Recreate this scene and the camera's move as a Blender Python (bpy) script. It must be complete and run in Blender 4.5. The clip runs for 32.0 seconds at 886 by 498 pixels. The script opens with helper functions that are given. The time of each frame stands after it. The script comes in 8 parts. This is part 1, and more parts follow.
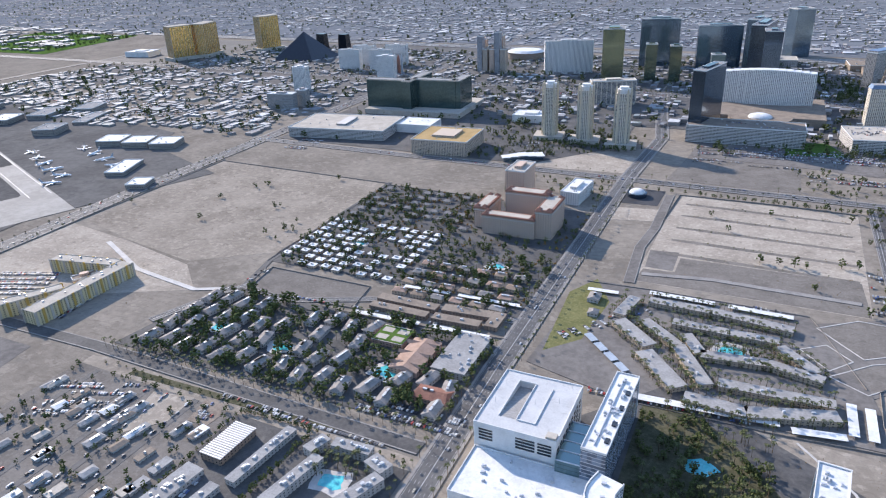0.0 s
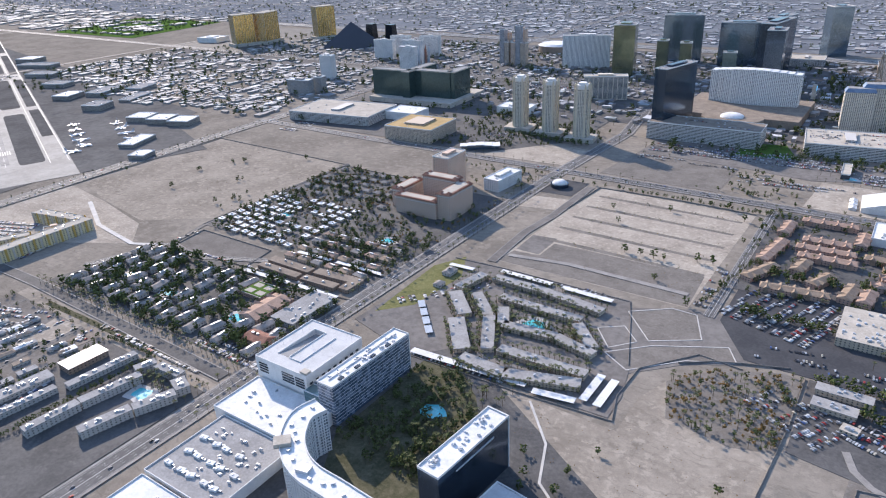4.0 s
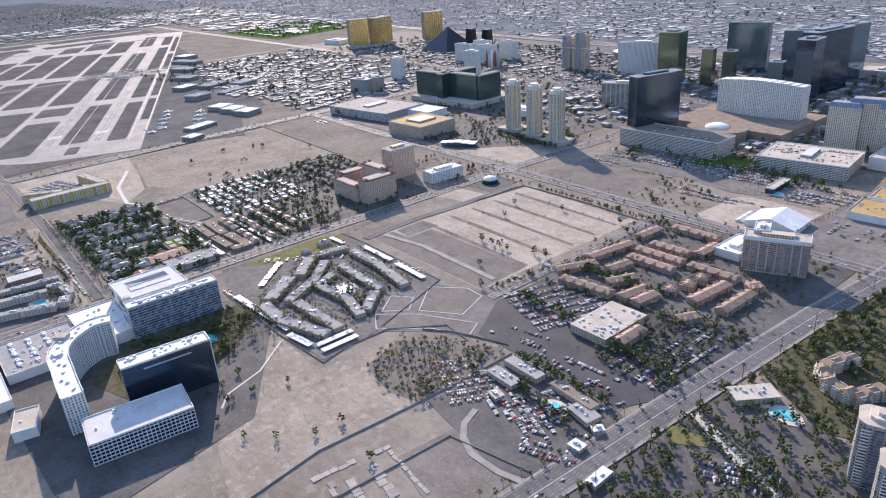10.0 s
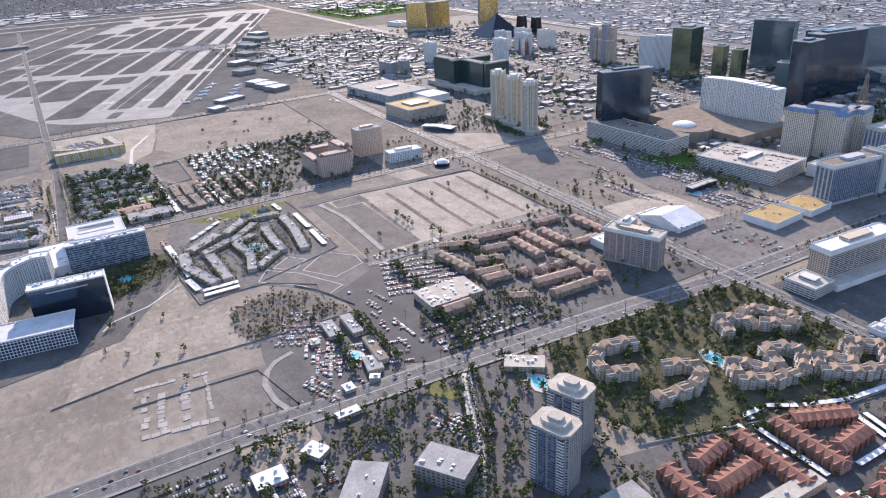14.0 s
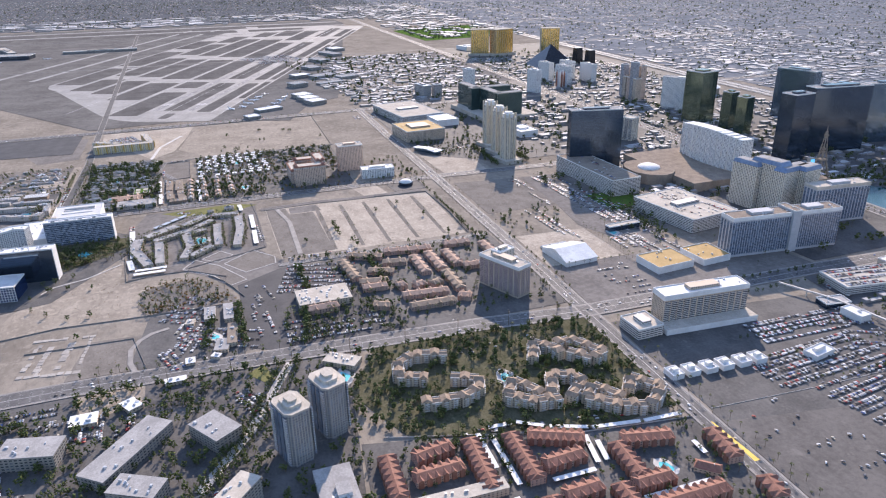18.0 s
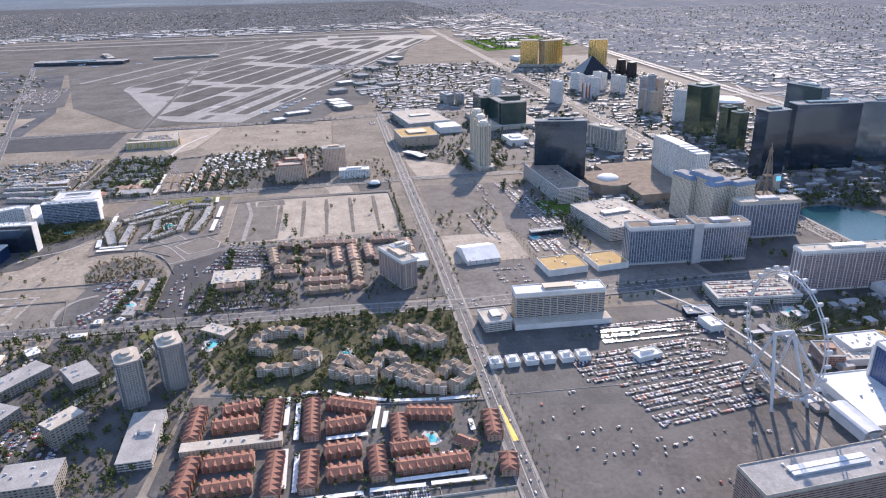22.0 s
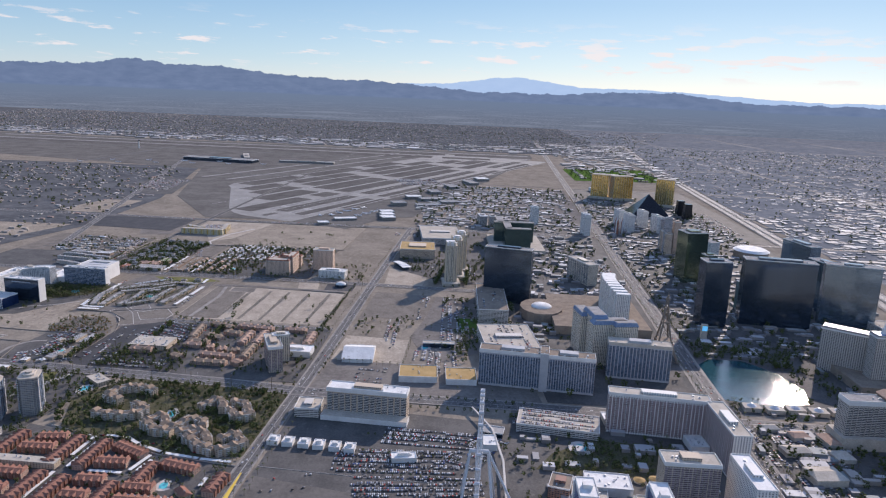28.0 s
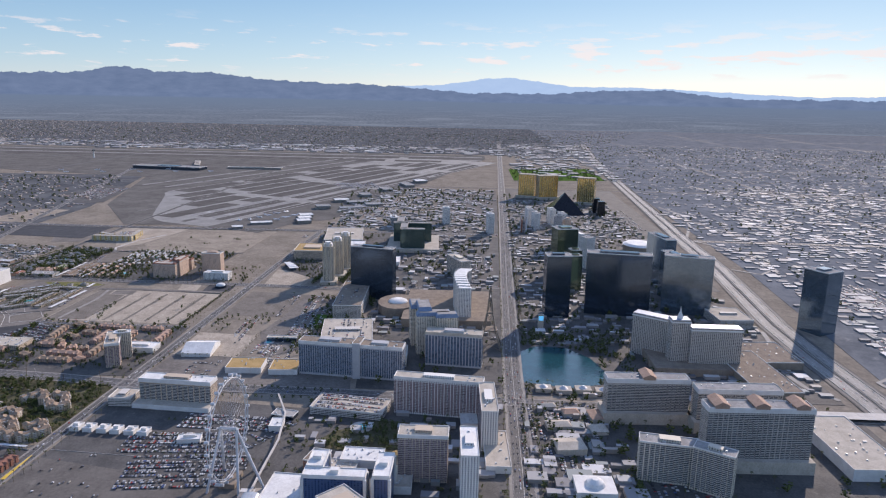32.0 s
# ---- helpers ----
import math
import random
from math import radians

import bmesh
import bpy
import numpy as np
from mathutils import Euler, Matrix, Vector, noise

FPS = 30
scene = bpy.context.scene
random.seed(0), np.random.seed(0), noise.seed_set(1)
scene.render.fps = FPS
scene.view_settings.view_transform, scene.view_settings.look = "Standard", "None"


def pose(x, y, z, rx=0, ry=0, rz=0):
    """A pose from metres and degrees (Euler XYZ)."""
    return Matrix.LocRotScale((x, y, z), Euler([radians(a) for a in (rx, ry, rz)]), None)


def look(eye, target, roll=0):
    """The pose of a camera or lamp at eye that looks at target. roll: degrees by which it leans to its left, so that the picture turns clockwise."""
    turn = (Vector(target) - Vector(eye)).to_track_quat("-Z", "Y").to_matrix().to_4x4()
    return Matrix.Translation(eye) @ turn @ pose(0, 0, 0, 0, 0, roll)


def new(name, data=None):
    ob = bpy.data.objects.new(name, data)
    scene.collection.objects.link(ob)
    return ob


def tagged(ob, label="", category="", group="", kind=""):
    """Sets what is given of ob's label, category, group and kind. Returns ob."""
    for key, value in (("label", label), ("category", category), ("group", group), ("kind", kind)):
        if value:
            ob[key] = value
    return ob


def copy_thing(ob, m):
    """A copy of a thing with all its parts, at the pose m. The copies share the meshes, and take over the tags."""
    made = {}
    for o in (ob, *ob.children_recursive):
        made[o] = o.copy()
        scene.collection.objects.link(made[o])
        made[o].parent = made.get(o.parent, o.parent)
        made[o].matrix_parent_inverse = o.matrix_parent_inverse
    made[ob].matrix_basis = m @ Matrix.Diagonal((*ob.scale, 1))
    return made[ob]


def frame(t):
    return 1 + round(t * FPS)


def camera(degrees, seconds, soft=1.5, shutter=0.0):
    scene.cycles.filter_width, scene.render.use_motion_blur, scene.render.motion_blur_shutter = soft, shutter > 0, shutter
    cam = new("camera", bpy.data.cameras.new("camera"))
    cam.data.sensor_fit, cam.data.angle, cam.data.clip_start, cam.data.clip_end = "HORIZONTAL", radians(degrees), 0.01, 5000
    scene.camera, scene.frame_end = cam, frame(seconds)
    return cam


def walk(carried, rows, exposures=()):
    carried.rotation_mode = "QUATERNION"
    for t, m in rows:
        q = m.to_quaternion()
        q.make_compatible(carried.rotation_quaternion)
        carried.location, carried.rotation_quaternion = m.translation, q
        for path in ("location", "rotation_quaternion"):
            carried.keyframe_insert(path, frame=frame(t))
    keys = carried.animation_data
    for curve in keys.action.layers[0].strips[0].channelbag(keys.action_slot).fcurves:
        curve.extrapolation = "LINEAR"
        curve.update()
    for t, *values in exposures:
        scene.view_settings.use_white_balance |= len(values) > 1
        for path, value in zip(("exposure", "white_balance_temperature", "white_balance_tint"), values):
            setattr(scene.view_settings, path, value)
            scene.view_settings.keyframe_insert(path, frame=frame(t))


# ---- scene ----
UNIT = 0.375         # the place is modelled at three eighths of its true size: sizes below are true metres
TONE = [(0, 1.40, 6550, 16), (6, 1.38, 6850, 19), (13, 1.56, 7000, 23), (19, 1.58, 7050, 22), (25, 1.58, 7050, 22), (28, 0.93, 6850, 22), (32, 0.94, 6900, 22)]   # stops, kelvin, tint
cam = camera(65.3, 32.0, soft=1.15)
PATH = [
    (0, (-2.79, -0.29, 162.12), (-203.49, 409.61, -42.08), -2.3),
    (0.5, (13.33, 1.43, 162.43), (-193.96, 404.27, -49.11), -2.7),
    (1, (30.60, 3.61, 162.61), (-188.12, 404.05, -41.86), -3.1),
    (1.5, (46.80, 7.16, 162.99), (-182.22, 403.70, -37.78), -2.9),
    (2, (63.77, 9.90, 163.20), (-176.77, 400.71, -35.33), -2.6),
    (2.5, (80.11, 12.63, 163.16), (-169.91, 396.15, -37.85), -2.5),
    (4.5, (137.83, 26.88, 169.96), (-134.69, 391.41, -37.05), -2.9),
    (5, (153.15, 32.41, 170.74), (-135.04, 393.09, -21.22), -2.7),
    (5.5, (168.98, 38.40, 170.53), (-128.98, 391.60, -20.44), -2.3),
    (6, (184.25, 45.06, 170.16), (-120.97, 391.03, -22.58), -2.1),
    (6.5, (199.63, 51.29, 169.39), (-112.08, 391.00, -24.09), -2.5),
    (7, (214.17, 58.32, 168.94), (-102.03, 390.02, -31.03), -3.1),
    (7.5, (228.98, 65.47, 168.84), (-92.98, 388.93, -35.39), -3.8),
    (8, (243.70, 72.86, 169.05), (-86.96, 387.78, -34.65), -4.2),
    (8.5, (257.85, 80.56, 169.05), (-80.38, 388.29, -33.19), -4.8),
    (9, (271.64, 88.63, 168.95), (-75.46, 387.96, -30.86), -4.7),
    (9.5, (285.20, 96.70, 168.82), (-68.40, 388.08, -31.35), -4.5),
    (10, (299.02, 104.68, 168.82), (-61.55, 387.48, -31.21), -4.1),
    (10.5, (313.03, 113.24, 168.56), (-53.70, 388.22, -31.18), -3.4),
    (11, (326.20, 121.84, 168.41), (-47.25, 389.31, -29.07), -2.5),
    (11.5, (339.90, 130.55, 168.73), (-40.99, 390.73, -24.22), -1.9),
    (12, (352.64, 140.06, 169.59), (-33.82, 391.29, -24.14), -1.8),
    (12.5, (365.69, 149.47, 170.38), (-25.19, 392.40, -25.06), -1.8),
    (13, (378.57, 159.68, 171.41), (-15.09, 393.88, -29.04), -2.5),
    (13.5, (391.28, 170.64, 172.71), (-3.48, 397.39, -34.04), -3.1),
    (14, (403.41, 181.00, 174.13), (5.21, 401.23, -33.09), -3.3),
    (14.5, (415.69, 192.01, 174.79), (9.28, 405.21, -23.67), -3.2),
    (16.5, (462.32, 239.95, 183.71), (43.95, 416.75, -25.35), -3.5),
    (17, (473.31, 253.43, 184.31), (53.12, 422.90, -27.16), -2.8),
    (17.5, (484.68, 267.07, 185.06), (59.32, 428.76, -22.12), -2),
    (18, (495.15, 281.05, 185.84), (60.58, 435.58, -7.20), -1),
    (18.5, (506.20, 294.46, 185.80), (65.45, 440.21, 0.05), -0.8),
    (19, (515.95, 308.20, 186.23), (75.55, 444.67, -7.22), -1.5),
    (19.5, (525.46, 323.11, 187.32), (87.61, 451.39, -17.23), -2.3),
    (20, (534.65, 337.76, 188.38), (98.73, 458.24, -24.83), -2.7),
    (20.5, (543.63, 352.82, 189.38), (107.13, 464.07, -27.62), -2.7),
    (21, (552.02, 367.45, 190.06), (109.47, 470.71, -18.46), -2.2),
    (21.5, (559.54, 382.13, 190.36), (108.60, 476.62, -3.87), -1.6),
    (22, (567.27, 396.93, 190.25), (110.93, 480.95, 3.96), -1.4),
    (22.5, (574.79, 412.03, 190.73), (118.43, 485.05, -0.07), -1.6),
    (23, (581.62, 427.58, 191.52), (127.12, 491.08, -6.98), -1.8),
    (23.5, (588.69, 442.46, 192.56), (136.88, 498.22, -14.22), -2),
    (24, (594.87, 457.94, 193.88), (140.33, 505.70, -8.89), -1.7),
    (24.5, (601.50, 473.47, 194.99), (139.50, 512.22, 7.74), -1),
    (25, (608.11, 490.49, 195.81), (138.79, 517.74, 25.54), -0.5),
    (25.5, (614.38, 507.67, 197.40), (141.62, 523.42, 35.39), -0.3),
    (27.5, (635.57, 575.36, 204.72), (149.48, 559.36, 88.70), 1.9),
    (28, (639.32, 592.65, 206.59), (151.77, 569.65, 98.08), 2.3),
    (28.5, (644.93, 609.98, 207.85), (155.72, 580.48, 108.86), 2.6),
    (29, (649.68, 628.37, 209.49), (159.59, 596.36, 115.72), 2.6),
    (29.5, (653.62, 646.80, 210.52), (163.59, 638.30, 111.51), 2.2),
    (30, (657.76, 663.18, 211.46), (168.97, 660.93, 106.20), 2.1),
    (30.5, (661.75, 680.30, 213.26), (174.17, 680.55, 102.49), 1.5),
    (31, (665.62, 696.88, 214.61), (179.06, 691.12, 99.59), 1),
    (31.5, (668.73, 713.95, 215.71), (181.31, 701.70, 104.92), 0.9),
    (32, (673.34, 732.07, 216.76), (185.35, 713.07, 109.52), 1.1),
]
walk(cam, [(t, look(eye, target, roll)) for t, eye, target, roll in PATH], TONE)

# ---------------------------------------------------------------- light
SUN_EL, SUN_AZ = 26.0, 153.0      # azimuth counted from +x (north) towards +y (west)
sun = new("sun", bpy.data.lights.new("sun", "SUN"))
sun.data.energy, sun.data.angle, sun.data.color = 2.75, radians(0.55), (1.0, 0.93, 0.83)
_d = Vector((math.cos(radians(SUN_EL)) * math.cos(radians(SUN_AZ)), math.cos(radians(SUN_EL)) * math.sin(radians(SUN_AZ)), math.sin(radians(SUN_EL))))
sun.matrix_world = look((0, 0, 1500), Vector((0, 0, 1500)) - _d)

world = bpy.data.worlds.new("sky")
scene.world = world
world.use_nodes = True
wt = world.node_tree
wt.nodes.clear()


class Nodes:
    """Short hand for building a node tree."""

    def __init__(self, tree):
        self.t = tree

    def node(self, kind):
        return self.t.nodes.new(kind)

    def put(self, value, socket):
        if isinstance(value, bpy.types.NodeSocket):
            self.t.links.new(value, socket)
        else:
            socket.default_value = value

    def math(self, op, a, b=0.0, c=0.0, clamp=False):
        n = self.t.nodes.new("ShaderNodeMath")
        n.operation, n.use_clamp = op, clamp
        for s, v in zip(n.inputs, (a, b, c)):
            self.put(v, s)
        return n.outputs[0]

    def mix(self, f, a, b, blend="MIX"):
        n = self.t.nodes.new("ShaderNodeMix")
        n.data_type, n.blend_type = "RGBA", blend
        self.put(f, n.inputs[0])
        for v, s in ((a, n.inputs[6]), (b, n.inputs[7])):
            self.put((*v, 1.0) if isinstance(v, tuple) and len(v) == 3 else v, s)
        return n.outputs[2]

    def vec(self, op, a, b=(0, 0, 0)):
        n = self.t.nodes.new("ShaderNodeVectorMath")
        n.operation = op
        self.put(a, n.inputs[0])
        self.put(b, n.inputs[1])
        return n.outputs["Value"] if op in ("DOT_PRODUCT", "LENGTH") else n.outputs[0]

    def xyz(self, v):
        n = self.t.nodes.new("ShaderNodeSeparateXYZ")
        self.put(v, n.inputs[0])
        return n.outputs

    def join(self, x, y, z=0.0):
        n = self.t.nodes.new("ShaderNodeCombineXYZ")
        for s, v in zip(n.inputs, (x, y, z)):
            self.put(v, s)
        return n.outputs[0]

    def noise(self, v, scale, detail=3.0, rough=0.55):
        n = self.t.nodes.new("ShaderNodeTexNoise")
        self.put(v, n.inputs["Vector"])
        n.inputs["Scale"].default_value, n.inputs["Detail"].default_value, n.inputs["Roughness"].default_value = scale, detail, rough
        return n.outputs[0]

    def white(self, v):
        n = self.t.nodes.new("ShaderNodeTexWhiteNoise")
        self.put(v, n.inputs[0])
        return n.outputs[0]

    def ramp(self, f, *stops):
        n = self.t.nodes.new("ShaderNodeValToRGB")
        self.put(f, n.inputs[0])
        e = n.color_ramp.elements
        while len(e) < len(stops):
            e.new(0.5)
        for el, (p, c) in zip(e, stops):
            el.position, el.color = p, (*c, 1.0) if isinstance(c, tuple) else (c, c, c, 1.0)
        return n.outputs[0]

    def step(self, f, lo, hi):
        n = self.t.nodes.new("ShaderNodeMapRange")
        n.interpolation_type = "SMOOTHSTEP"
        self.put(f, n.inputs[0])
        n.inputs[1].default_value, n.inputs[2].default_value = lo, hi
        return n.outputs[0]


W = Nodes(wt)
sky = W.node("ShaderNodeTexSky")
sky.sky_type, sky.sun_disc = "NISHITA", False
sky.sun_elevation, sky.sun_rotation = radians(SUN_EL), radians(90 - SUN_AZ)
sky.altitude, sky.air_density, sky.dust_density, sky.ozone_density = 700.0, 1.0, 0.15, 2.0
way = W.node("ShaderNodeTexCoord").outputs["Generated"]
wx, wy, wz = W.xyz(way)
rise = W.math("MULTIPLY", W.math("ARCSINE", wz), 57.2958)                    # degrees above the horizon
south = W.math("MULTIPLY", W.math("ARCTAN2", W.math("MULTIPLY", wy, -1.0), W.math("MULTIPLY", wx, -1.0)), 57.2958)   # degrees, left of south is plus
turn = W.math("MULTIPLY_ADD", south, 1 / 90.0, 0.5, clamp=True)
sky_col = W.node("ShaderNodeVectorMath")
sky_col.operation = "SCALE"
wt.links.new(sky.outputs[0], sky_col.inputs[0])
sky_col.inputs["Scale"].default_value = 0.15
haze = W.ramp(W.math("DIVIDE", rise, 24.0, clamp=True), (0.0, (0.25, 0.31, 0.35)), (0.10, (0.18, 0.28, 0.345)), (0.3, (0.105, 0.215, 0.305)), (1.0, (0.10, 0.19, 0.30)))
deep = W.ramp(W.math("DIVIDE", rise, 24.0, clamp=True), (0.0, (0.18, 0.265, 0.33)), (0.10, (0.12, 0.23, 0.32)), (0.3, (0.068, 0.175, 0.285)), (1.0, (0.08, 0.17, 0.29)))
haze = W.mix(W.step(south, -22.0, 30.0), haze, deep)         # bluer away from the sun
clear = W.mix(W.math("MULTIPLY_ADD", W.step(rise, 12.0, 30.0), -0.85, 0.85), sky_col.outputs[0], haze)
# thin broken clouds low over the hills
cl_v = W.join(W.math("MULTIPLY", south, 0.22), W.math("MULTIPLY", rise, 1.15), 3.1)
cl_n = W.noise(cl_v, 1.35, 6.0, 0.6)
cl_band = W.math("MULTIPLY", W.step(rise, 1.4, 2.3), W.math("SUBTRACT", 1.0, W.step(rise, 3.2, 6.4)))
cl_thr = W.math("MULTIPLY_ADD", W.step(south, 10.0, -30.0), -0.07, 0.57)
cloud = W.math("MULTIPLY", W.step(W.math("SUBTRACT", cl_n, cl_thr), 0.0, 0.10), cl_band, clamp=True)
clear = W.mix(W.math("MULTIPLY", cloud, 0.85), clear, (0.45, 0.455, 0.455))
# three ranges of hills, blue haze painted into their colours, the farther the paler
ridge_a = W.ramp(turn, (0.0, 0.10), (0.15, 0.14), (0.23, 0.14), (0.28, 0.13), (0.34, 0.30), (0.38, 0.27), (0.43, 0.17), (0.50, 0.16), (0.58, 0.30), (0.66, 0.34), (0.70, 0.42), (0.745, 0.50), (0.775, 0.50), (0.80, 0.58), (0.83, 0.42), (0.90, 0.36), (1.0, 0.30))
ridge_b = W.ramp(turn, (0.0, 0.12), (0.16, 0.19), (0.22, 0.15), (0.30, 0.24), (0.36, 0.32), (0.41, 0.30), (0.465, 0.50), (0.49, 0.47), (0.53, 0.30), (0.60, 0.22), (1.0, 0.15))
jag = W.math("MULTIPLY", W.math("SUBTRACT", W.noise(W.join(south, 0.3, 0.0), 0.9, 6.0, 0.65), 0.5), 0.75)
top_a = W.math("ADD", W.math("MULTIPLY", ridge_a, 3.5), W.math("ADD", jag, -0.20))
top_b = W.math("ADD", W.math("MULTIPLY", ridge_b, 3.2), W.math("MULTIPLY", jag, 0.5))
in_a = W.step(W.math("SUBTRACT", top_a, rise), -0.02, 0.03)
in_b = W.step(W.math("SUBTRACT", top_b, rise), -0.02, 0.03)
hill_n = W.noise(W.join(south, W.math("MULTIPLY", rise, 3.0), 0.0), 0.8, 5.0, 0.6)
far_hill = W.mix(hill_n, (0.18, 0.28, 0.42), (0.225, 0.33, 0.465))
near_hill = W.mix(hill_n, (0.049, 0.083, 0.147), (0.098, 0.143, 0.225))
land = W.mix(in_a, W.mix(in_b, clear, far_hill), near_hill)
# the far plain, laid out as seen along the ground
down = W.math("MAXIMUM", W.math("MULTIPLY", wz, -1.0), 0.004)
px_, py_ = W.math("DIVIDE", wx, down), W.math("DIVIDE", wy, down)
plain_v = W.join(px_, W.math("MULTIPLY", py_, 1.0), 0.0)
coarse = W.noise(plain_v, 0.35, 3.0, 0.6)
blocks = W.noise(W.join(W.math("MULTIPLY", px_, 2.2), W.math("MULTIPLY", py_, 5.0), 0.0), 1.6, 4.0, 0.75)
# blue-grey haze is painted into these colours, evening out towards the horizon
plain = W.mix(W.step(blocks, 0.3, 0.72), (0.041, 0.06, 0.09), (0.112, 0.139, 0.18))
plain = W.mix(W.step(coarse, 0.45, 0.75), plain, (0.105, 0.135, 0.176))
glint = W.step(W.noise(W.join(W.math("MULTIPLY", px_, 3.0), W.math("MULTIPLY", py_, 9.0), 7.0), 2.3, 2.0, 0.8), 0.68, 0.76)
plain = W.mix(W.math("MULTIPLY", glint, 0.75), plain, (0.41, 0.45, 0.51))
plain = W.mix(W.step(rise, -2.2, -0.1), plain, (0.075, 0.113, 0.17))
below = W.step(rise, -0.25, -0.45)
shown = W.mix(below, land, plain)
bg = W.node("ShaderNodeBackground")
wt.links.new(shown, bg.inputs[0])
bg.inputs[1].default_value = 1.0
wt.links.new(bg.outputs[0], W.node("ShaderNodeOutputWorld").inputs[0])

# ---------------------------------------------------------------- materials
def material(name, rough=0.85, metal=0.0):
    m = bpy.data.materials.new(name)
    m.use_nodes = True
    m.node_tree.nodes.clear()
    N = Nodes(m.node_tree)
    b = N.node("ShaderNodeBsdfPrincipled")
    b.inputs["Roughness"].default_value, b.inputs["Metallic"].default_value = rough, metal
    m.node_tree.links.new(b.outputs[0], N.node("ShaderNodeOutputMaterial").inputs[0])
    geo = N.node("ShaderNodeNewGeometry")
    true_p = N.vec("MULTIPLY", geo.outputs["Position"], (1 / UNIT,) * 3)      # true metres
    return m, N, b, true_p, geo.outputs["Normal"], geo


def spotted(name, dark, light, big=0.02, small=0.4, rough=0.9, bump=0.0, stain=None, per_piece=0.0, metal=0.0, gloss=0.5):
    """A weathered surface: two scales of patches, an optional stain colour, and a change from piece to piece."""
    m, N, b, P, nor, geo = material(name, rough, metal)
    b.inputs["Specular IOR Level"].default_value = gloss if rough < 0.8 else (0.15 if rough < 0.9 else 0.0)      # loose, dusty surfaces hardly shine
    n1, n2 = N.noise(P, big, 4.0, 0.6), N.noise(P, small, 3.0, 0.65)
    n3 = N.noise(P, small * 7.0, 2.0, 0.6)
    f = N.math("ADD", N.math("MULTIPLY_ADD", n1, 0.5, N.math("MULTIPLY", n2, 0.32)), N.math("MULTIPLY", n3, 0.18))
    col = N.mix(N.step(f, 0.36, 0.64), dark, light)
    if stain:
        col = N.mix(N.math("MULTIPLY", N.step(N.noise(P, big * 2.7, 5.0, 0.7), 0.56, 0.70), 0.7), col, stain)
    if bump and rough > 0.94:
        crust = N.step(N.noise(P, big * 5.0, 7.0, 0.72), 0.54, 0.60)
        track = N.step(N.noise(N.vec("MULTIPLY", N.vec("ADD", P, N.join(N.math("MULTIPLY", n1, 60.0), N.math("MULTIPLY", n1, 60.0), 0.0)), (0.035, 0.28, 0.0)), 1.0, 3.0, 0.5), 0.58, 0.66)
        col = N.mix(N.math("MULTIPLY", crust, 0.42), col, tuple(min(1.0, c * 1.22) for c in light))
        col = N.mix(N.math("MULTIPLY", track, 0.35), col, tuple(c * 0.72 for c in dark))
    if per_piece:
        r = N.math("MULTIPLY_ADD", N.math("SUBTRACT", geo.outputs["Random Per Island"], 0.5), 2 * per_piece, 1.0)
        col = N.mix(1.0, col, N.join(r, r, r), "MULTIPLY")
    N.put(col, b.inputs["Base Color"])
    if bump:
        bp = N.node("ShaderNodeBump")
        bp.inputs["Strength"].default_value, bp.inputs["Distance"].default_value = bump, 0.5
        N.put(n2, bp.inputs["Height"])
        N.put(bp.outputs[0], b.inputs["Normal"])
    return m


def facade(name, wall, glass, bay=4.0, floor=3.3, fw=0.6, fh=0.6, wall2=None, glass_rough=0.12, glass_metal=0.0, lit=0.35, wall_rough=0.8):
    """A wall with a regular grid of windows, bay by floor metres; panes differ a little in their blinds."""
    m, N, b, P, nor, geo = material(name)
    x, y, z = N.xyz(P)
    nx, ny, nz = N.xyz(nor)
    u = N.math("SUBTRACT", N.math("MULTIPLY", x, ny), N.math("MULTIPLY", y, nx))
    cu, cv = N.math("DIVIDE", u, bay), N.math("DIVIDE", z, floor)
    fu, fv = N.math("FRACT", N.math("ADD", cu, 500.0)), N.math("FRACT", cv)
    inside = N.math("MULTIPLY", N.math("LESS_THAN", fu, fw), N.math("LESS_THAN", fv, fh))
    upright = N.math("LESS_THAN", N.math("ABSOLUTE", nz), 0.4)
    mask = N.math("MULTIPLY", inside, upright)
    cell = N.join(N.math("FLOOR", N.math("ADD", cu, 500.0)), N.math("FLOOR", cv), N.math("ROUND", N.math("MULTIPLY", nx, 3.0)))
    rnd = N.white(cell)
    g2 = tuple(min(1.0, c * 2.2 + 0.05) for c in glass)
    gcol = N.mix(N.math("MULTIPLY", N.math("GREATER_THAN", rnd, 1 - lit), rnd), glass, g2)
    w2 = wall2 or tuple(c * 0.86 for c in wall)
    streak = N.noise(N.join(N.math("MULTIPLY", u, 0.35), N.math("MULTIPLY", z, 0.03), 0.0), 1.0, 4.0, 0.6)
    wcol = N.mix(N.step(streak, 0.35, 0.7), wall, w2)
    N.put(N.mix(mask, wcol, gcol), b.inputs["Base Color"])
    N.put(N.math("MULTIPLY_ADD", mask, glass_rough - wall_rough, wall_rough), b.inputs["Roughness"])
    N.put(N.math("MULTIPLY", mask, glass_metal), b.inputs["Metallic"])
    return m


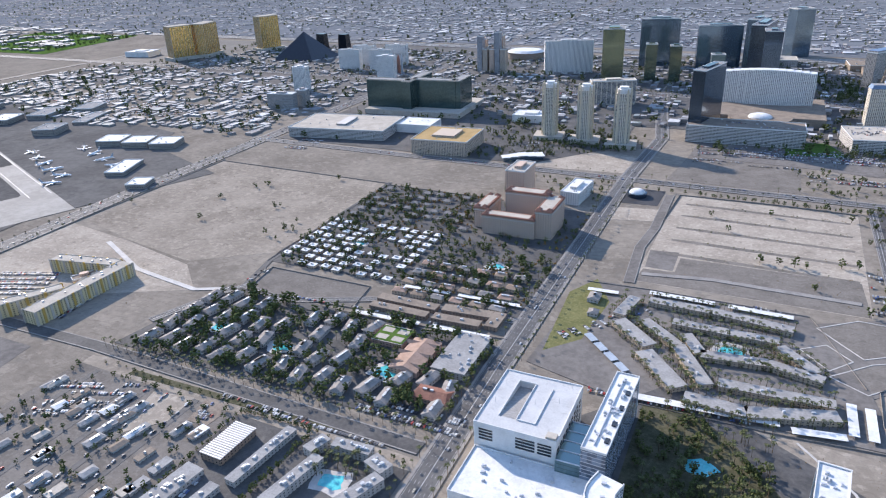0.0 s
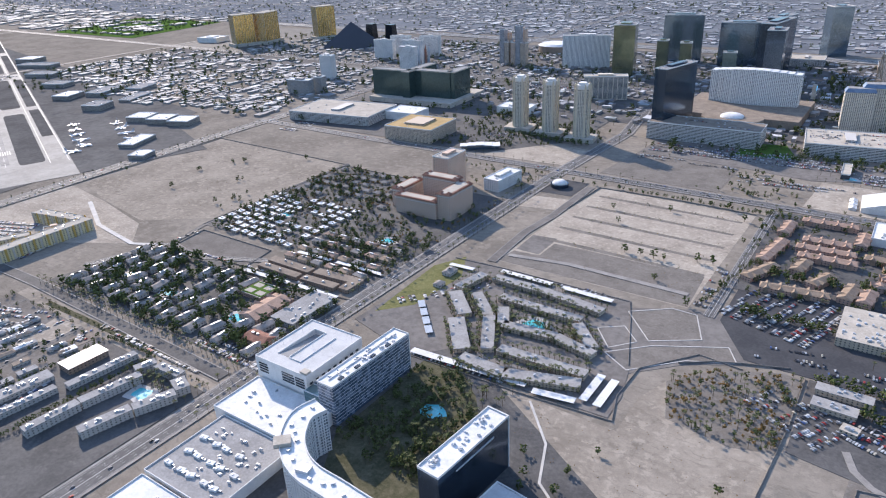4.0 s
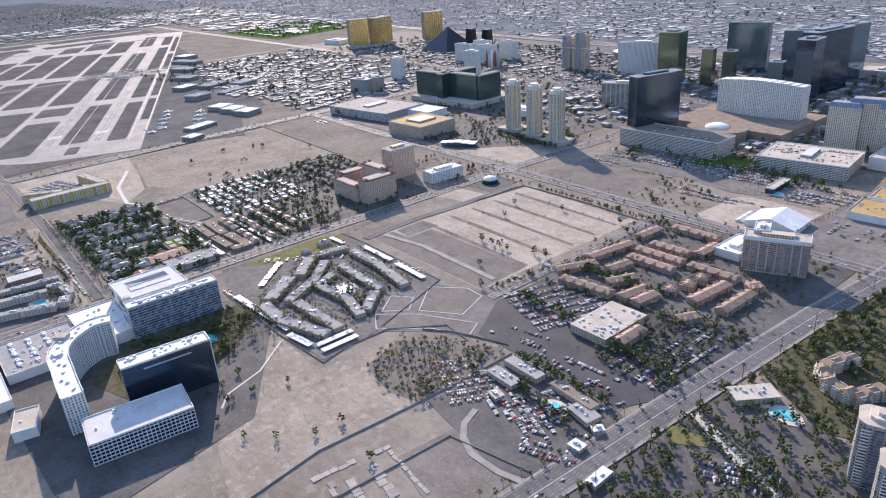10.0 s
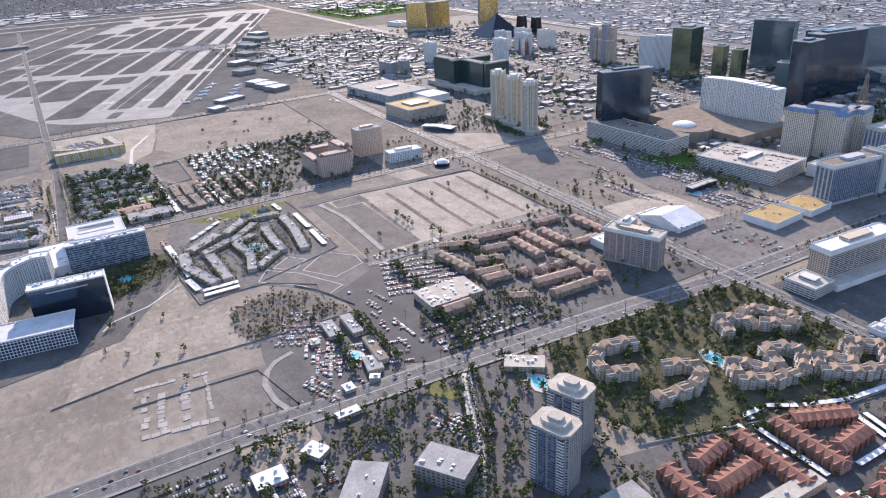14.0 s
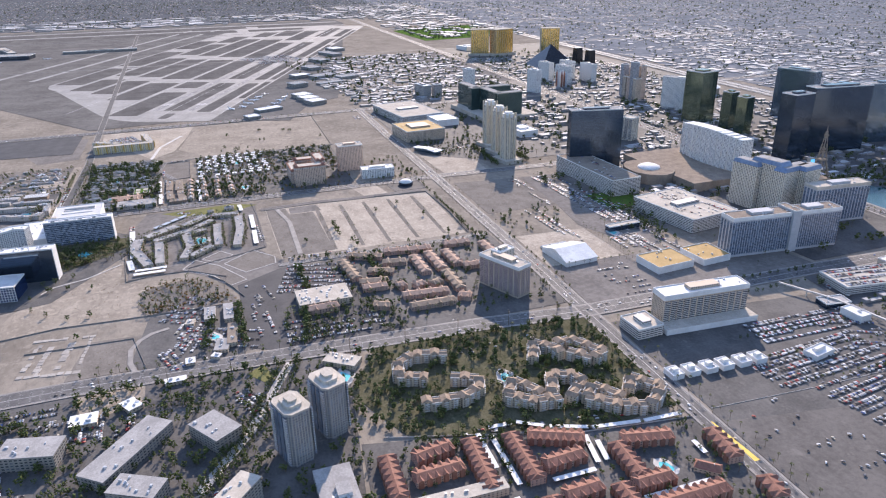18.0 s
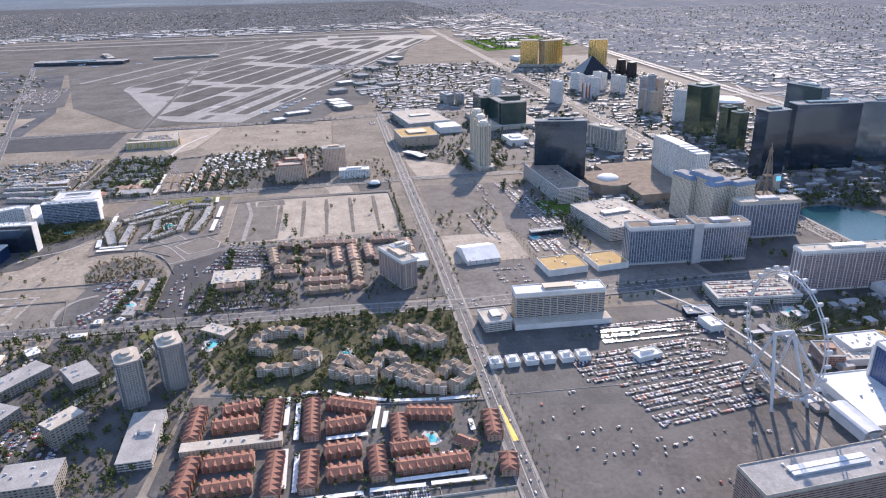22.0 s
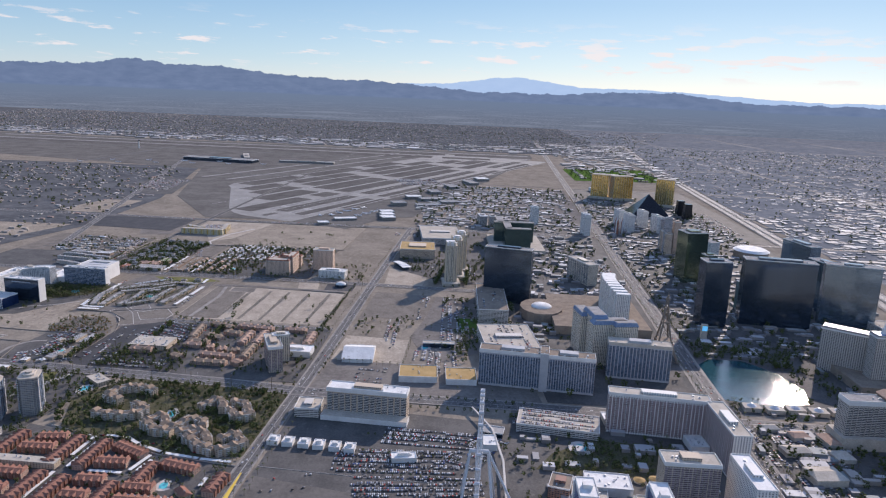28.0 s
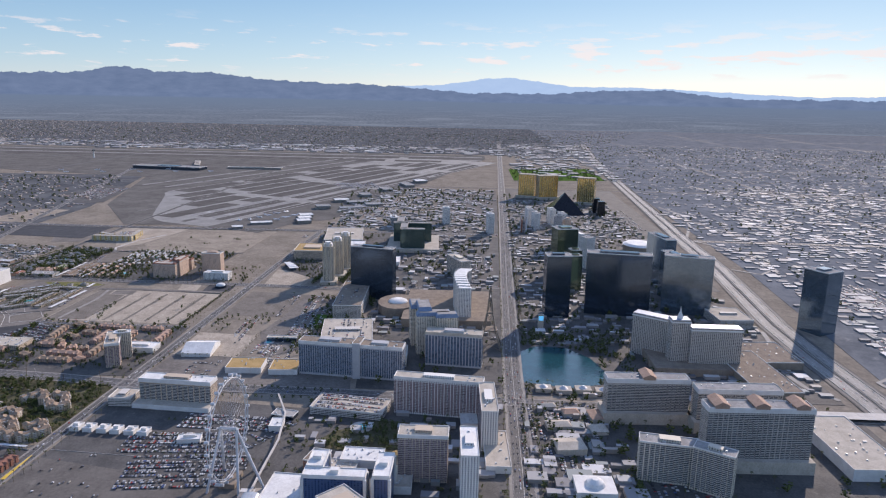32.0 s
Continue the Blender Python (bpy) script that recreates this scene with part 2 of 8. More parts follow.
def pane(name, col, col2, floor=3.3, bay=1.6, rough=0.08, metal=0.75, line=0.05):
    """A curtain wall of tinted glass with thin joints at each floor and mullion."""
    m, N, b, P, nor, geo = material(name, rough, metal)
    x, y, z = N.xyz(P)
    nx, ny, nz = N.xyz(nor)
    u = N.math("ADD", N.math("SUBTRACT", N.math("MULTIPLY", x, ny), N.math("MULTIPLY", y, nx)), 4000.0)
    cell = N.join(N.math("FLOOR", N.math("DIVIDE", u, bay)), N.math("FLOOR", N.math("DIVIDE", z, floor)), 0.0)
    r = N.white(cell)
    patch = N.noise(N.join(N.math("MULTIPLY", u, 0.02), N.math("MULTIPLY", z, 0.02), 1.0), 1.0, 3.0)
    c = N.mix(N.math("MULTIPLY_ADD", r, 0.6, N.math("MULTIPLY", patch, 0.4)), col, col2)
    j = N.math("MAXIMUM", N.math("LESS_THAN", N.math("FRACT", N.math("DIVIDE", z, floor)), 0.22), N.math("MULTIPLY", N.math("LESS_THAN", N.math("FRACT", N.math("DIVIDE", u, bay)), line), 0.6))
    c = N.mix(N.math("MULTIPLY", j, 0.55), c, tuple(v * 0.45 for v in col))
    N.put(c, b.inputs["Base Color"])
    N.put(N.math("MULTIPLY_ADD", r, 0.10, rough), b.inputs["Roughness"])
    return m


def bands(name, dark, light, floor=3.3, share=0.45, rough=0.5, metal=0.0):
    """Dark glass crossed by a pale slab edge at each floor."""
    m, N, b, P, nor, geo = material(name, rough, metal)
    x, y, z = N.xyz(P)
    f = N.math("FRACT", N.math("DIVIDE", z, floor))
    k = N.math("LESS_THAN", f, share)
    r = N.white(N.join(N.math("FLOOR", N.math("DIVIDE", z, floor)), N.math("FLOOR", N.math("DIVIDE", x, 4.0)), N.math("FLOOR", N.math("DIVIDE", y, 4.0))))
    d2 = tuple(min(1.0, v * 2.0 + 0.03) for v in dark)
    N.put(N.mix(k, N.mix(N.math("MULTIPLY", N.math("GREATER_THAN", r, 0.6), r), dark, d2), light), b.inputs["Base Color"])
    N.put(N.math("MULTIPLY_ADD", k, 0.45, 0.2), b.inputs["Roughness"])
    return m


M_GROUND = spotted("desert_ground", (0.18, 0.157, 0.13), (0.285, 0.25, 0.207), 0.008, 0.09, 0.95, 0.15, (0.16, 0.148, 0.13))
# two far grounds: the blue of distant haze is put into their base colour
M_TOWN = spotted("haze_blue_town_ground", (0.12, 0.13, 0.142), (0.205, 0.215, 0.227), 0.006, 0.03, 0.95, 0.0, (0.27, 0.277, 0.285))
M_SUBURB = spotted("haze_blue_suburb_ground", (0.075, 0.08, 0.086), (0.14, 0.145, 0.15), 0.006, 0.03, 0.95, 0.0, (0.19, 0.19, 0.19))
M_WORN = spotted("dusty_worn_asphalt", (0.10, 0.093, 0.086), (0.165, 0.153, 0.141), 0.012, 0.15, 0.92, 0.0, (0.20, 0.185, 0.168))
M_DIRT = spotted("bare_dirt", (0.225, 0.194, 0.158), (0.345, 0.30, 0.246), 0.012, 0.12, 0.95, 0.2, (0.155, 0.134, 0.11))
M_DIRT2 = spotted("pale_graded_dirt", (0.29, 0.25, 0.205), (0.43, 0.376, 0.31), 0.02, 0.2, 0.95, 0.2, (0.19, 0.163, 0.132))
M_GRAVEL = spotted("grey_gravel", (0.15, 0.135, 0.118), (0.225, 0.203, 0.178), 0.03, 0.35, 0.95, 0.2)
M_ASPHALT = spotted("worn_asphalt", (0.065, 0.064, 0.063), (0.125, 0.12, 0.115), 0.02, 0.25, 0.85, 0.0, (0.16, 0.152, 0.143))
M_ROAD = spotted("street_asphalt", (0.085, 0.083, 0.082), (0.145, 0.14, 0.135), 0.03, 0.3, 0.8)
M_KERB = spotted("dusty_pavement", (0.21, 0.195, 0.18), (0.31, 0.29, 0.265), 0.05, 0.5, 0.85)
M_OLDLOT = spotted("bleached_asphalt", (0.145, 0.133, 0.122), (0.225, 0.207, 0.188), 0.015, 0.12, 0.9, 0.0, (0.12, 0.115, 0.11))
M_DARKLOT = spotted("fresh_asphalt", (0.045, 0.046, 0.05), (0.075, 0.075, 0.078), 0.03, 0.3, 0.8)
M_CONC = spotted("runway_concrete", (0.20, 0.194, 0.182), (0.29, 0.282, 0.266), 0.012, 0.08, 0.8, 0.0, (0.20, 0.19, 0.18))
M_RUBBER = spotted("tyre_blackened_runway", (0.15, 0.15, 0.15), (0.24, 0.235, 0.23), 0.02, 0.1, 0.8)
M_INFIELD = spotted("infield_gravel", (0.095, 0.09, 0.085), (0.15, 0.143, 0.134), 0.01, 0.1, 0.95)
M_AIRF = spotted("airfield_tarmac", (0.115, 0.109, 0.102), (0.178, 0.17, 0.158), 0.008, 0.06, 0.9, 0.0, (0.09, 0.09, 0.09))
M_PAVE = spotted("pale_pavement", (0.42, 0.40, 0.37), (0.56, 0.53, 0.49), 0.05, 0.5, 0.85)
M_GRASS = spotted("dry_lawn", (0.125, 0.128, 0.055), (0.205, 0.195, 0.09), 0.03, 0.3, 0.95, 0.2, (0.26, 0.22, 0.10))
M_LAWN = spotted("green_lawn", (0.05, 0.10, 0.025), (0.10, 0.16, 0.04), 0.03, 0.3, 0.95, 0.2)
M_SHRUB = spotted("shrub_soil", (0.06, 0.062, 0.036), (0.13, 0.12, 0.08), 0.04, 0.25, 0.95, 0.2)
M_LINE = spotted("white_road_paint", (0.30, 0.295, 0.285), (0.46, 0.455, 0.44), 0.1, 1.0, 0.7)
M_YELLOW = spotted("yellow_hatching", (0.55, 0.36, 0.04), (0.70, 0.50, 0.08), 0.1, 1.0, 0.7)
M_POOL = spotted("pool_water", (0.05, 0.42, 0.45), (0.12, 0.60, 0.62), 0.1, 0.6, 0.08)
M_WALLW = spotted("white_render", (0.58, 0.57, 0.545), (0.72, 0.71, 0.685), 0.06, 0.6, 0.8)
M_ROOFW = spotted("white_roof_sheet", (0.56, 0.56, 0.545), (0.74, 0.74, 0.72), 0.04, 0.3, 0.82, 0.0, (0.44, 0.43, 0.41), 0.08)
M_ROOFG = spotted("grey_roof_gravel", (0.25, 0.242, 0.232), (0.37, 0.36, 0.345), 0.05, 0.4, 0.9, 0.0, (0.24, 0.23, 0.22), 0.15)
M_ROOFT = spotted("tan_roof_gravel", (0.38, 0.34, 0.285), (0.52, 0.47, 0.40), 0.05, 0.4, 0.9, 0.0, (0.36, 0.32, 0.27), 0.12)
M_ROOFBR = spotted("brown_roof_gravel", (0.20, 0.165, 0.135), (0.30, 0.25, 0.20), 0.05, 0.4, 0.9, 0.0, None, 0.15)
M_ROOFGOLD = spotted("ochre_roof_sheet", (0.33, 0.22, 0.09), (0.43, 0.295, 0.135), 0.05, 0.4, 0.85)
M_TILERED = spotted("terracotta_roof_tile", (0.185, 0.088, 0.064), (0.29, 0.142, 0.102), 0.15, 1.2, 0.8, 0.3, (0.38, 0.22, 0.16), 0.25)
M_TILEPINK = spotted("faded_clay_roof_tile", (0.31, 0.205, 0.15), (0.43, 0.295, 0.225), 0.15, 1.2, 0.85, 0.3, None, 0.13)
M_TILETAN = spotted("sand_roof_tile", (0.225, 0.163, 0.115), (0.335, 0.25, 0.182), 0.15, 1.2, 0.8, 0.3, None, 0.12)
M_SHINGLE = spotted("weathered_grey_shingle", (0.22, 0.20, 0.18), (0.34, 0.31, 0.28), 0.15, 1.0, 0.9, 0.2, None, 0.2)
M_STEEL = spotted("white_painted_steel", (0.44, 0.45, 0.465), (0.56, 0.57, 0.585), 0.2, 1.5, 0.45)
M_UNIT = spotted("galvanised_plant", (0.42, 0.43, 0.44), (0.60, 0.61, 0.62), 0.3, 2.0, 0.5, 0.0, None, 0.2, 0.3)
M_BARK = spotted("bark", (0.10, 0.075, 0.05), (0.19, 0.145, 0.10), 0.5, 3.0, 0.95)
M_LEAF = spotted("dark_leaves", (0.046, 0.06, 0.024), (0.11, 0.125, 0.05), 0.15, 1.2, 0.9, 0.4, None, 0.45)
M_LEAFBR = spotted("autumn_leaves", (0.12, 0.075, 0.03), (0.24, 0.15, 0.06), 0.15, 1.2, 0.9, 0.4, None, 0.4)
M_PALM = spotted("palm_fronds", (0.045, 0.055, 0.022), (0.10, 0.11, 0.045), 0.3, 1.5, 0.85, 0.0, None, 0.4)
M_TYRE = spotted("black_rubber", (0.02, 0.02, 0.02), (0.035, 0.035, 0.035), 1.0, 4.0, 0.8)
M_CARGLASS = spotted("car_glass", (0.02, 0.025, 0.03), (0.05, 0.055, 0.06), 1.0, 4.0, 0.08)
M_PLANE = spotted("aircraft_paint", (0.74, 0.75, 0.77), (0.84, 0.85, 0.86), 0.1, 0.8, 0.3)
M_SCREEN, _n, _b, _p, _q, _g = material("lit_screen", 0.4)
_b.inputs["Base Color"].default_value = (0.05, 0.25, 0.45, 1)
_b.inputs["Emission Color"].default_value, _b.inputs["Emission Strength"].default_value = (0.08, 0.42, 0.75, 1), 0.5
M_CREAM = spotted("cream_render", (0.50, 0.43, 0.32), (0.62, 0.54, 0.41), 0.1, 0.8, 0.8)
M_OCHRE = spotted("ochre_paint", (0.42, 0.27, 0.07), (0.52, 0.35, 0.11), 0.2, 1.0, 0.8)
M_SOLAR = spotted("blue_grey_canopy", (0.30, 0.34, 0.38), (0.42, 0.46, 0.50), 0.1, 0.8, 0.4)


def car_paint():
    m, N, b, P, nor, geo = material("car_paint", 0.6)
    c = N.ramp(geo.outputs["Random Per Island"], (0.0, (0.55, 0.55, 0.545)), (0.17, (0.03, 0.03, 0.035)), (0.40, (0.30, 0.31, 0.32)), (0.56, (0.40, 0.41, 0.42)), (0.66, (0.10, 0.105, 0.12)), (0.84, (0.30, 0.03, 0.025)), (0.90, (0.05, 0.09, 0.22)), (0.95, (0.42, 0.38, 0.30)))
    N.t.nodes[-1].color_ramp.interpolation = "CONSTANT"
    N.put(c, b.inputs["Base Color"])
    return m


M_CAR = car_paint()

# ---------------------------------------------------------------- building helpers
class Geo:
    """Collects boxes, prisms and the like for one mesh."""

    def __init__(self):
        self.v, self.f = [], []

    def add(self, verts, faces):
        n = len(self.v)
        self.v += verts
        self.f += [tuple(i + n for i in f) for f in faces]
        return self

    def box(self, x0, x1, y0, y1, z0, z1):
        return self.prism([(x0, y0), (x1, y0), (x1, y1), (x0, y1)], z0, z1)

    def rbox(self, cx, cy, rot, l, w, z0, z1):
        c, s = math.cos(radians(rot)), math.sin(radians(rot))
        return self.prism([(cx + a * c - b * s, cy + a * s + b * c) for a, b in ((-l / 2, -w / 2), (l / 2, -w / 2), (l / 2, w / 2), (-l / 2, w / 2))], z0, z1)

    def prism(self, poly, z0, z1, scale=1.0):
        if sum(a[0] * b[1] - b[0] * a[1] for a, b in zip(poly, poly[1:] + poly[:1])) < 0:
            poly = poly[::-1]
        n = len(poly)
        mx, my = sum(p[0] for p in poly) / n, sum(p[1] for p in poly) / n
        top = [(mx + (x - mx) * scale, my + (y - my) * scale, z1) for x, y in poly]
        faces = [tuple(range(2 * n - 1, n - 1, -1))[::-1], tuple(range(n))[::-1]]
        faces += [(i, (i + 1) % n, n + (i + 1) % n, n + i) for i in range(n)]
        return self.add([(x, y, z0) for x, y in poly] + top, faces)

    def ring(self, poly, z0, z1, t):
        """An upright band along the edge of a polygon, t thick (parapets)."""
        n = len(poly)
        for i in range(n):
            self.wall(poly[i], poly[(i + 1) % n], z0, z1, t)
        return self

    def wall(self, a, b, z0, z1, t):
        dx, dy = b[0] - a[0], b[1] - a[1]
        d = math.hypot(dx, dy) or 1.0
        nx, ny = -dy / d * t / 2, dx / d * t / 2
        return self.prism([(a[0] + nx, a[1] + ny), (b[0] + nx, b[1] + ny), (b[0] - nx, b[1] - ny), (a[0] - nx, a[1] - ny)], z0, z1)

    def beam(self, a, b, r, n=6, r2=None):
        a, b = Vector(a), Vector(b)
        q = (b - a).to_track_quat("Z", "Y")
        r2 = r if r2 is None else r2
        pts = []
        for p, rad in ((a, r), (b, r2)):
            pts += [tuple(p + q @ Vector((rad * math.cos(6.28319 * i / n), rad * math.sin(6.28319 * i / n), 0))) for i in range(n)]
        return self.add(pts, [(i, (i + 1) % n, n + (i + 1) % n, n + i) for i in range(n)] + [tuple(range(n))[::-1], tuple(range(n, 2 * n))])

    def gable(self, cx, cy, rot, l, w, z, h, over=0.6, hip=0.0):
        """A pitched roof, ridge along l; hip pulls in the ridge's ends."""
        c, s = math.cos(radians(rot)), math.sin(radians(rot))
        L, B = l / 2 + over, w / 2 + over
        loc = [(-L, -B, z), (L, -B, z), (L, B, z), (-L, B, z), (-L + hip, 0, z + h), (L - hip, 0, z + h)]
        return self.add([(cx + a * c - b * s, cy + a * s + b * c, k) for a, b, k in loc], [(0, 1, 5, 4), (2, 3, 4, 5), (1, 2, 5), (3, 0, 4), (3, 2, 1, 0)])

    def mesh(self, name, mat):
        me = bpy.data.meshes.new(name)
        me.from_pydata([(x * UNIT, y * UNIT, z * UNIT) for x, y, z in self.v], [], self.f)
        me.materials.append(mat)
        return me

    def make(self, name, mat, parent=None, label=""):
        ob = new(name, self.mesh(name, mat))
        if parent:
            ob.parent = parent
        if label:
            tagged(ob, label)
        return ob


def part(name, geo, mat, parent, label=""):
    return geo.make(name, mat, parent, label)


def thing(name, label, category, x=0.0, y=0.0, rot=0.0, group="", kind="", z=0.0):
    ob = new(name)
    ob.empty_display_size = 5.0
    ob.matrix_basis = pose(x * UNIT, y * UNIT, z * UNIT, 0, 0, rot)
    return tagged(ob, label, category, group, kind)


def ground_sheet(name, label, poly, z, mat, category="ground", parent=None):
    """A flat piece of the setting with a small thickness."""
    g = Geo().prism(poly, z - 0.30, z)
    ob = g.make(name, mat, parent)
    if not parent:
        tagged(ob, label, category, "", "structure")
    return ob


def rect(cx, cy, l, w, rot=0.0):
    c, s = math.cos(radians(rot)), math.sin(radians(rot))
    return [(cx + a * c - b * s, cy + a * s + b * c) for a, b in ((-l / 2, -w / 2), (l / 2, -w / 2), (l / 2, w / 2), (-l / 2, w / 2))]


def ribbon(pts, width, z, name, label, mat, category="road", lines=True, kerb=0.0):
    """A road along a line of points, with lane lines and pale pavements beside it."""
    P = [Vector((*p, 0)) for p in pts]
    side = []
    for i, p in enumerate(P):
        d = (P[min(i + 1, len(P) - 1)] - P[max(i - 1, 0)]).normalized()
        side.append(Vector((-d.y, d.x, 0)))

    def strip(g, o0, o1, zz):
        v = []
        for p, s in zip(P, side):
            a, b = p + s * o0, p + s * o1
            v += [(a.x, a.y, zz), (b.x, b.y, zz), (a.x, a.y, zz - 0.3), (b.x, b.y, zz - 0.3)]
        f = []
        for i in range(len(P) - 1):
            k = 4 * i
            f += [(k + 1, k, k + 4, k + 5), (k, k + 2, k + 6, k + 4), (k + 3, k + 1, k + 5, k + 7)]
        g.add(v, f)

    g = Geo()
    strip(g, -width / 2, width / 2, z)
    ob = g.make(name, mat)
    tagged(ob, label, category, "", "structure")
    if lines:
        g = Geo()
        strip(g, -0.35, 0.35, z + 0.05)
        for o in (-width / 2 + 1.2, width / 2 - 1.2):
            strip(g, o - 0.15, o + 0.15, z + 0.05)
        part("lane_line", g, M_LINE, ob, "worn painted lane lines")
        for sgn in (-1, 1):
            for k in range(1, max(2, int(width / 2 / 3.6))):
                g = Geo()
                o = sgn * k * 3.6
                for a, b in zip(P, P[1:]):
                    d = (b - a)
                    ln = d.length
                    d.normalize()
                    s = Vector((-d.y, d.x, 0)) * o
                    q = 0.0
                    while q < ln and ln < 4000:
                        u, w = a + d * q + s, a + d * min(ln, q + 4.0) + s
                        g.wall((u.x, u.y), (w.x, w.y), z - 0.1, z + 0.05, 0.25)
                        q += 12.0
                part("lane_dashes", g, M_LINE, ob)
    if kerb:
        for sgn in (-1, 1):
            g = Geo()
            strip(g, sgn * width / 2, sgn * (width / 2 + kerb), z + 0.15) if sgn > 0 else strip(g, -width / 2 - kerb, -width / 2, z + 0.15)
            part("kerb_pavement", g, M_KERB, ob, "pale concrete pavement with its kerb")
    return ob


rng = random.Random(7)
CARS, TREES, PALMS, BROWNS = [], [], [], []          # (x, y, turn) or (x, y, size)


def inside(p, poly):
    x, y = p
    hit = False
    for (x0, y0), (x1, y1) in zip(poly, poly[1:] + poly[:1]):
        if (y0 > y) != (y1 > y) and x < (x1 - x0) * (y - y0) / (y1 - y0) + x0:
            hit = not hit
    return hit


def scatter(store, poly, n, lo=0.7, hi=1.3):
    xs, ys = [p[0] for p in poly], [p[1] for p in poly]
    done = tries = 0
    while done < n and tries < 40 * n:
        tries += 1
        p = (rng.uniform(min(xs), max(xs)), rng.uniform(min(ys), max(ys)))
        if inside(p, poly):
            store.append((*p, rng.uniform(lo, hi)))
            done += 1


def along(store, a, b, step, jit=1.0, lo=0.7, hi=1.3):
    d = math.hypot(b[0] - a[0], b[1] - a[1])
    k = max(1, int(d / step))
    for i in range(k + 1):
        f = i / k
        store.append((a[0] + (b[0] - a[0]) * f + rng.uniform(-jit, jit), a[1] + (b[1] - a[1]) * f + rng.uniform(-jit, jit), rng.uniform(lo, hi)))


def parked(cx, cy, l, w, rot, fill=0.7, gap=16.0, start=0.0):
    """Fill a lot with double rows of cars; the rows run along l."""
    c, s = math.cos(radians(rot)), math.sin(radians(rot))
    v = -w / 2 + 3.0 + start
    while v < w / 2 - 2:
        for off, flip in ((0.0, 0), (5.2, 180)):
            u, keep = -l / 2 + 2, rng.random() < fill + 0.2
            while u < l / 2 - 2:
                if rng.random() < 0.07:
                    keep = rng.random() < fill + 0.1
                if keep and rng.random() < min(0.95, fill + 0.15):
                    CARS.append((cx + u * c - (v + off) * s, cy + u * s + (v + off) * c, rot + 90 + flip + rng.uniform(-2, 2)))
                u += 2.75
        v += gap


def traffic(pts, width, per_km):
    for a, b in zip(pts, pts[1:]):
        d = math.hypot(b[0] - a[0], b[1] - a[1])
        t = math.degrees(math.atan2(b[1] - a[1], b[0] - a[0]))
        for _ in range(int(d / 1000 * per_km)):
            f, o = rng.random(), rng.choice([-1, 1]) * rng.choice([0.16, 0.38])
            o *= width
            CARS.append((a[0] + (b[0] - a[0]) * f - o * math.sin(radians(t)), a[1] + (b[1] - a[1]) * f + o * math.cos(radians(t)), t + (180 if o > 0 else 0)))

# ---------------------------------------------------------------- ground, roads, open lots
ground = tagged(Geo().box(-14000, 9000, -12000, 16000, -3.0, 0.0).make("ground", M_GROUND), "grey-brown desert valley floor under the whole city", "ground", "", "structure")

KOVAL = [(1900, 1215), (1000, 1247), (700, 1258), (316, 1272), (-200, 1285), (-735, 1297), (-1160, 1310)]
STRIP = [(2000, 2012), (806, 2046), (400, 2052), (-360, 2075), (-870, 2093), (-2300, 2138), (-3960, 2190), (-7800, 2310)]
HARMON = [(-235, -900), (-235, 380), (-240, 600), (-240, 1290), (-225, 1600), (-300, 2075)]
FLAM = [(455, -900), (462, 560), (476, 800), (497, 1110), (516, 1262), (525, 1700), (540, 2050), (560, 2600), (560, 4800)]
TROP = [(-1110, -2500), (-1110, 600), (-1125, 900), (-1130, 1310), (-1140, 2090), (-1120, 2800), (-1100, 5200)]
FREEWAY = [(1500, 2740), (800, 2755), (480, 2765), (240, 2762), (0, 2768), (-300, 2800), (-640, 2835), (-1150, 2860), (-2300, 2940), (-4500, 3090), (-7600, 3420)]
ribbon(KOVAL, 21, 1.00, "road", "sun-bleached asphalt cross-town street with dashed lanes", M_ROAD, kerb=3.0)
ribbon(STRIP, 34, 1.04, "road", "wide asphalt boulevard lined with hotels", M_ROAD, kerb=5.0)
ribbon(HARMON, 25, 0.96, "road", "asphalt avenue lined with palms", M_ROAD, kerb=3.0)
ribbon(FLAM, 32, 1.08, "road", "broad asphalt avenue with long tree shadows", M_ROAD, kerb=3.0)
ribbon(TROP, 34, 1.12, "road", "busy avenue along the airport fence", M_ROAD, kerb=3.0)


def aside(pts, d):
    """The same line moved d metres to its side."""
    out = []
    for i, p in enumerate(pts):
        q, r = Vector(pts[max(i - 1, 0)]), Vector(pts[min(i + 1, len(pts) - 1)])
        t = (r - q).normalized()
        out.append((p[0] - t.y * d, p[1] + t.x * d))
    return out


ribbon(FREEWAY, 90, 1.10, "freeway", "freeway bed of gravel and dark shoulders", M_AIRF, lines=False)
for d in (-19, 19):
    ribbon(aside(FREEWAY, d), 26, 1.18, "freeway", "multi-lane concrete carriageway between hotels and warehouses", M_CONC)
for d in (-37, 37):
    ribbon(aside(FREEWAY[:8], d), 9, 1.17, "freeway", "slip lane beside the freeway", M_ROAD, lines=False)
for d in (-33, 0, 33):
    g = Geo()
    L = aside(FREEWAY[:9], d)
    for p, q in zip(L, L[1:]):
        g.wall(p, q, 1.0, 2.3, 0.7)
    tagged(g.make("barrier", M_PAVE), "low concrete freeway barrier", "barrier", "", "structure")
ribbon([(-4600, 430), (-1115, 455), (-700, 461), (-258, 447)], 16, 0.92, "road", "asphalt street beside a drainage channel", M_ASPHALT, lines=False, kerb=1.6)
for xx in (-2720, -4300, -5900, -7500, -9100, 2100):
    ribbon([(xx, -6000), (xx, 9200)], 26, 0.90, "road", "distant straight avenue of the street grid", M_ROAD, lines=False)
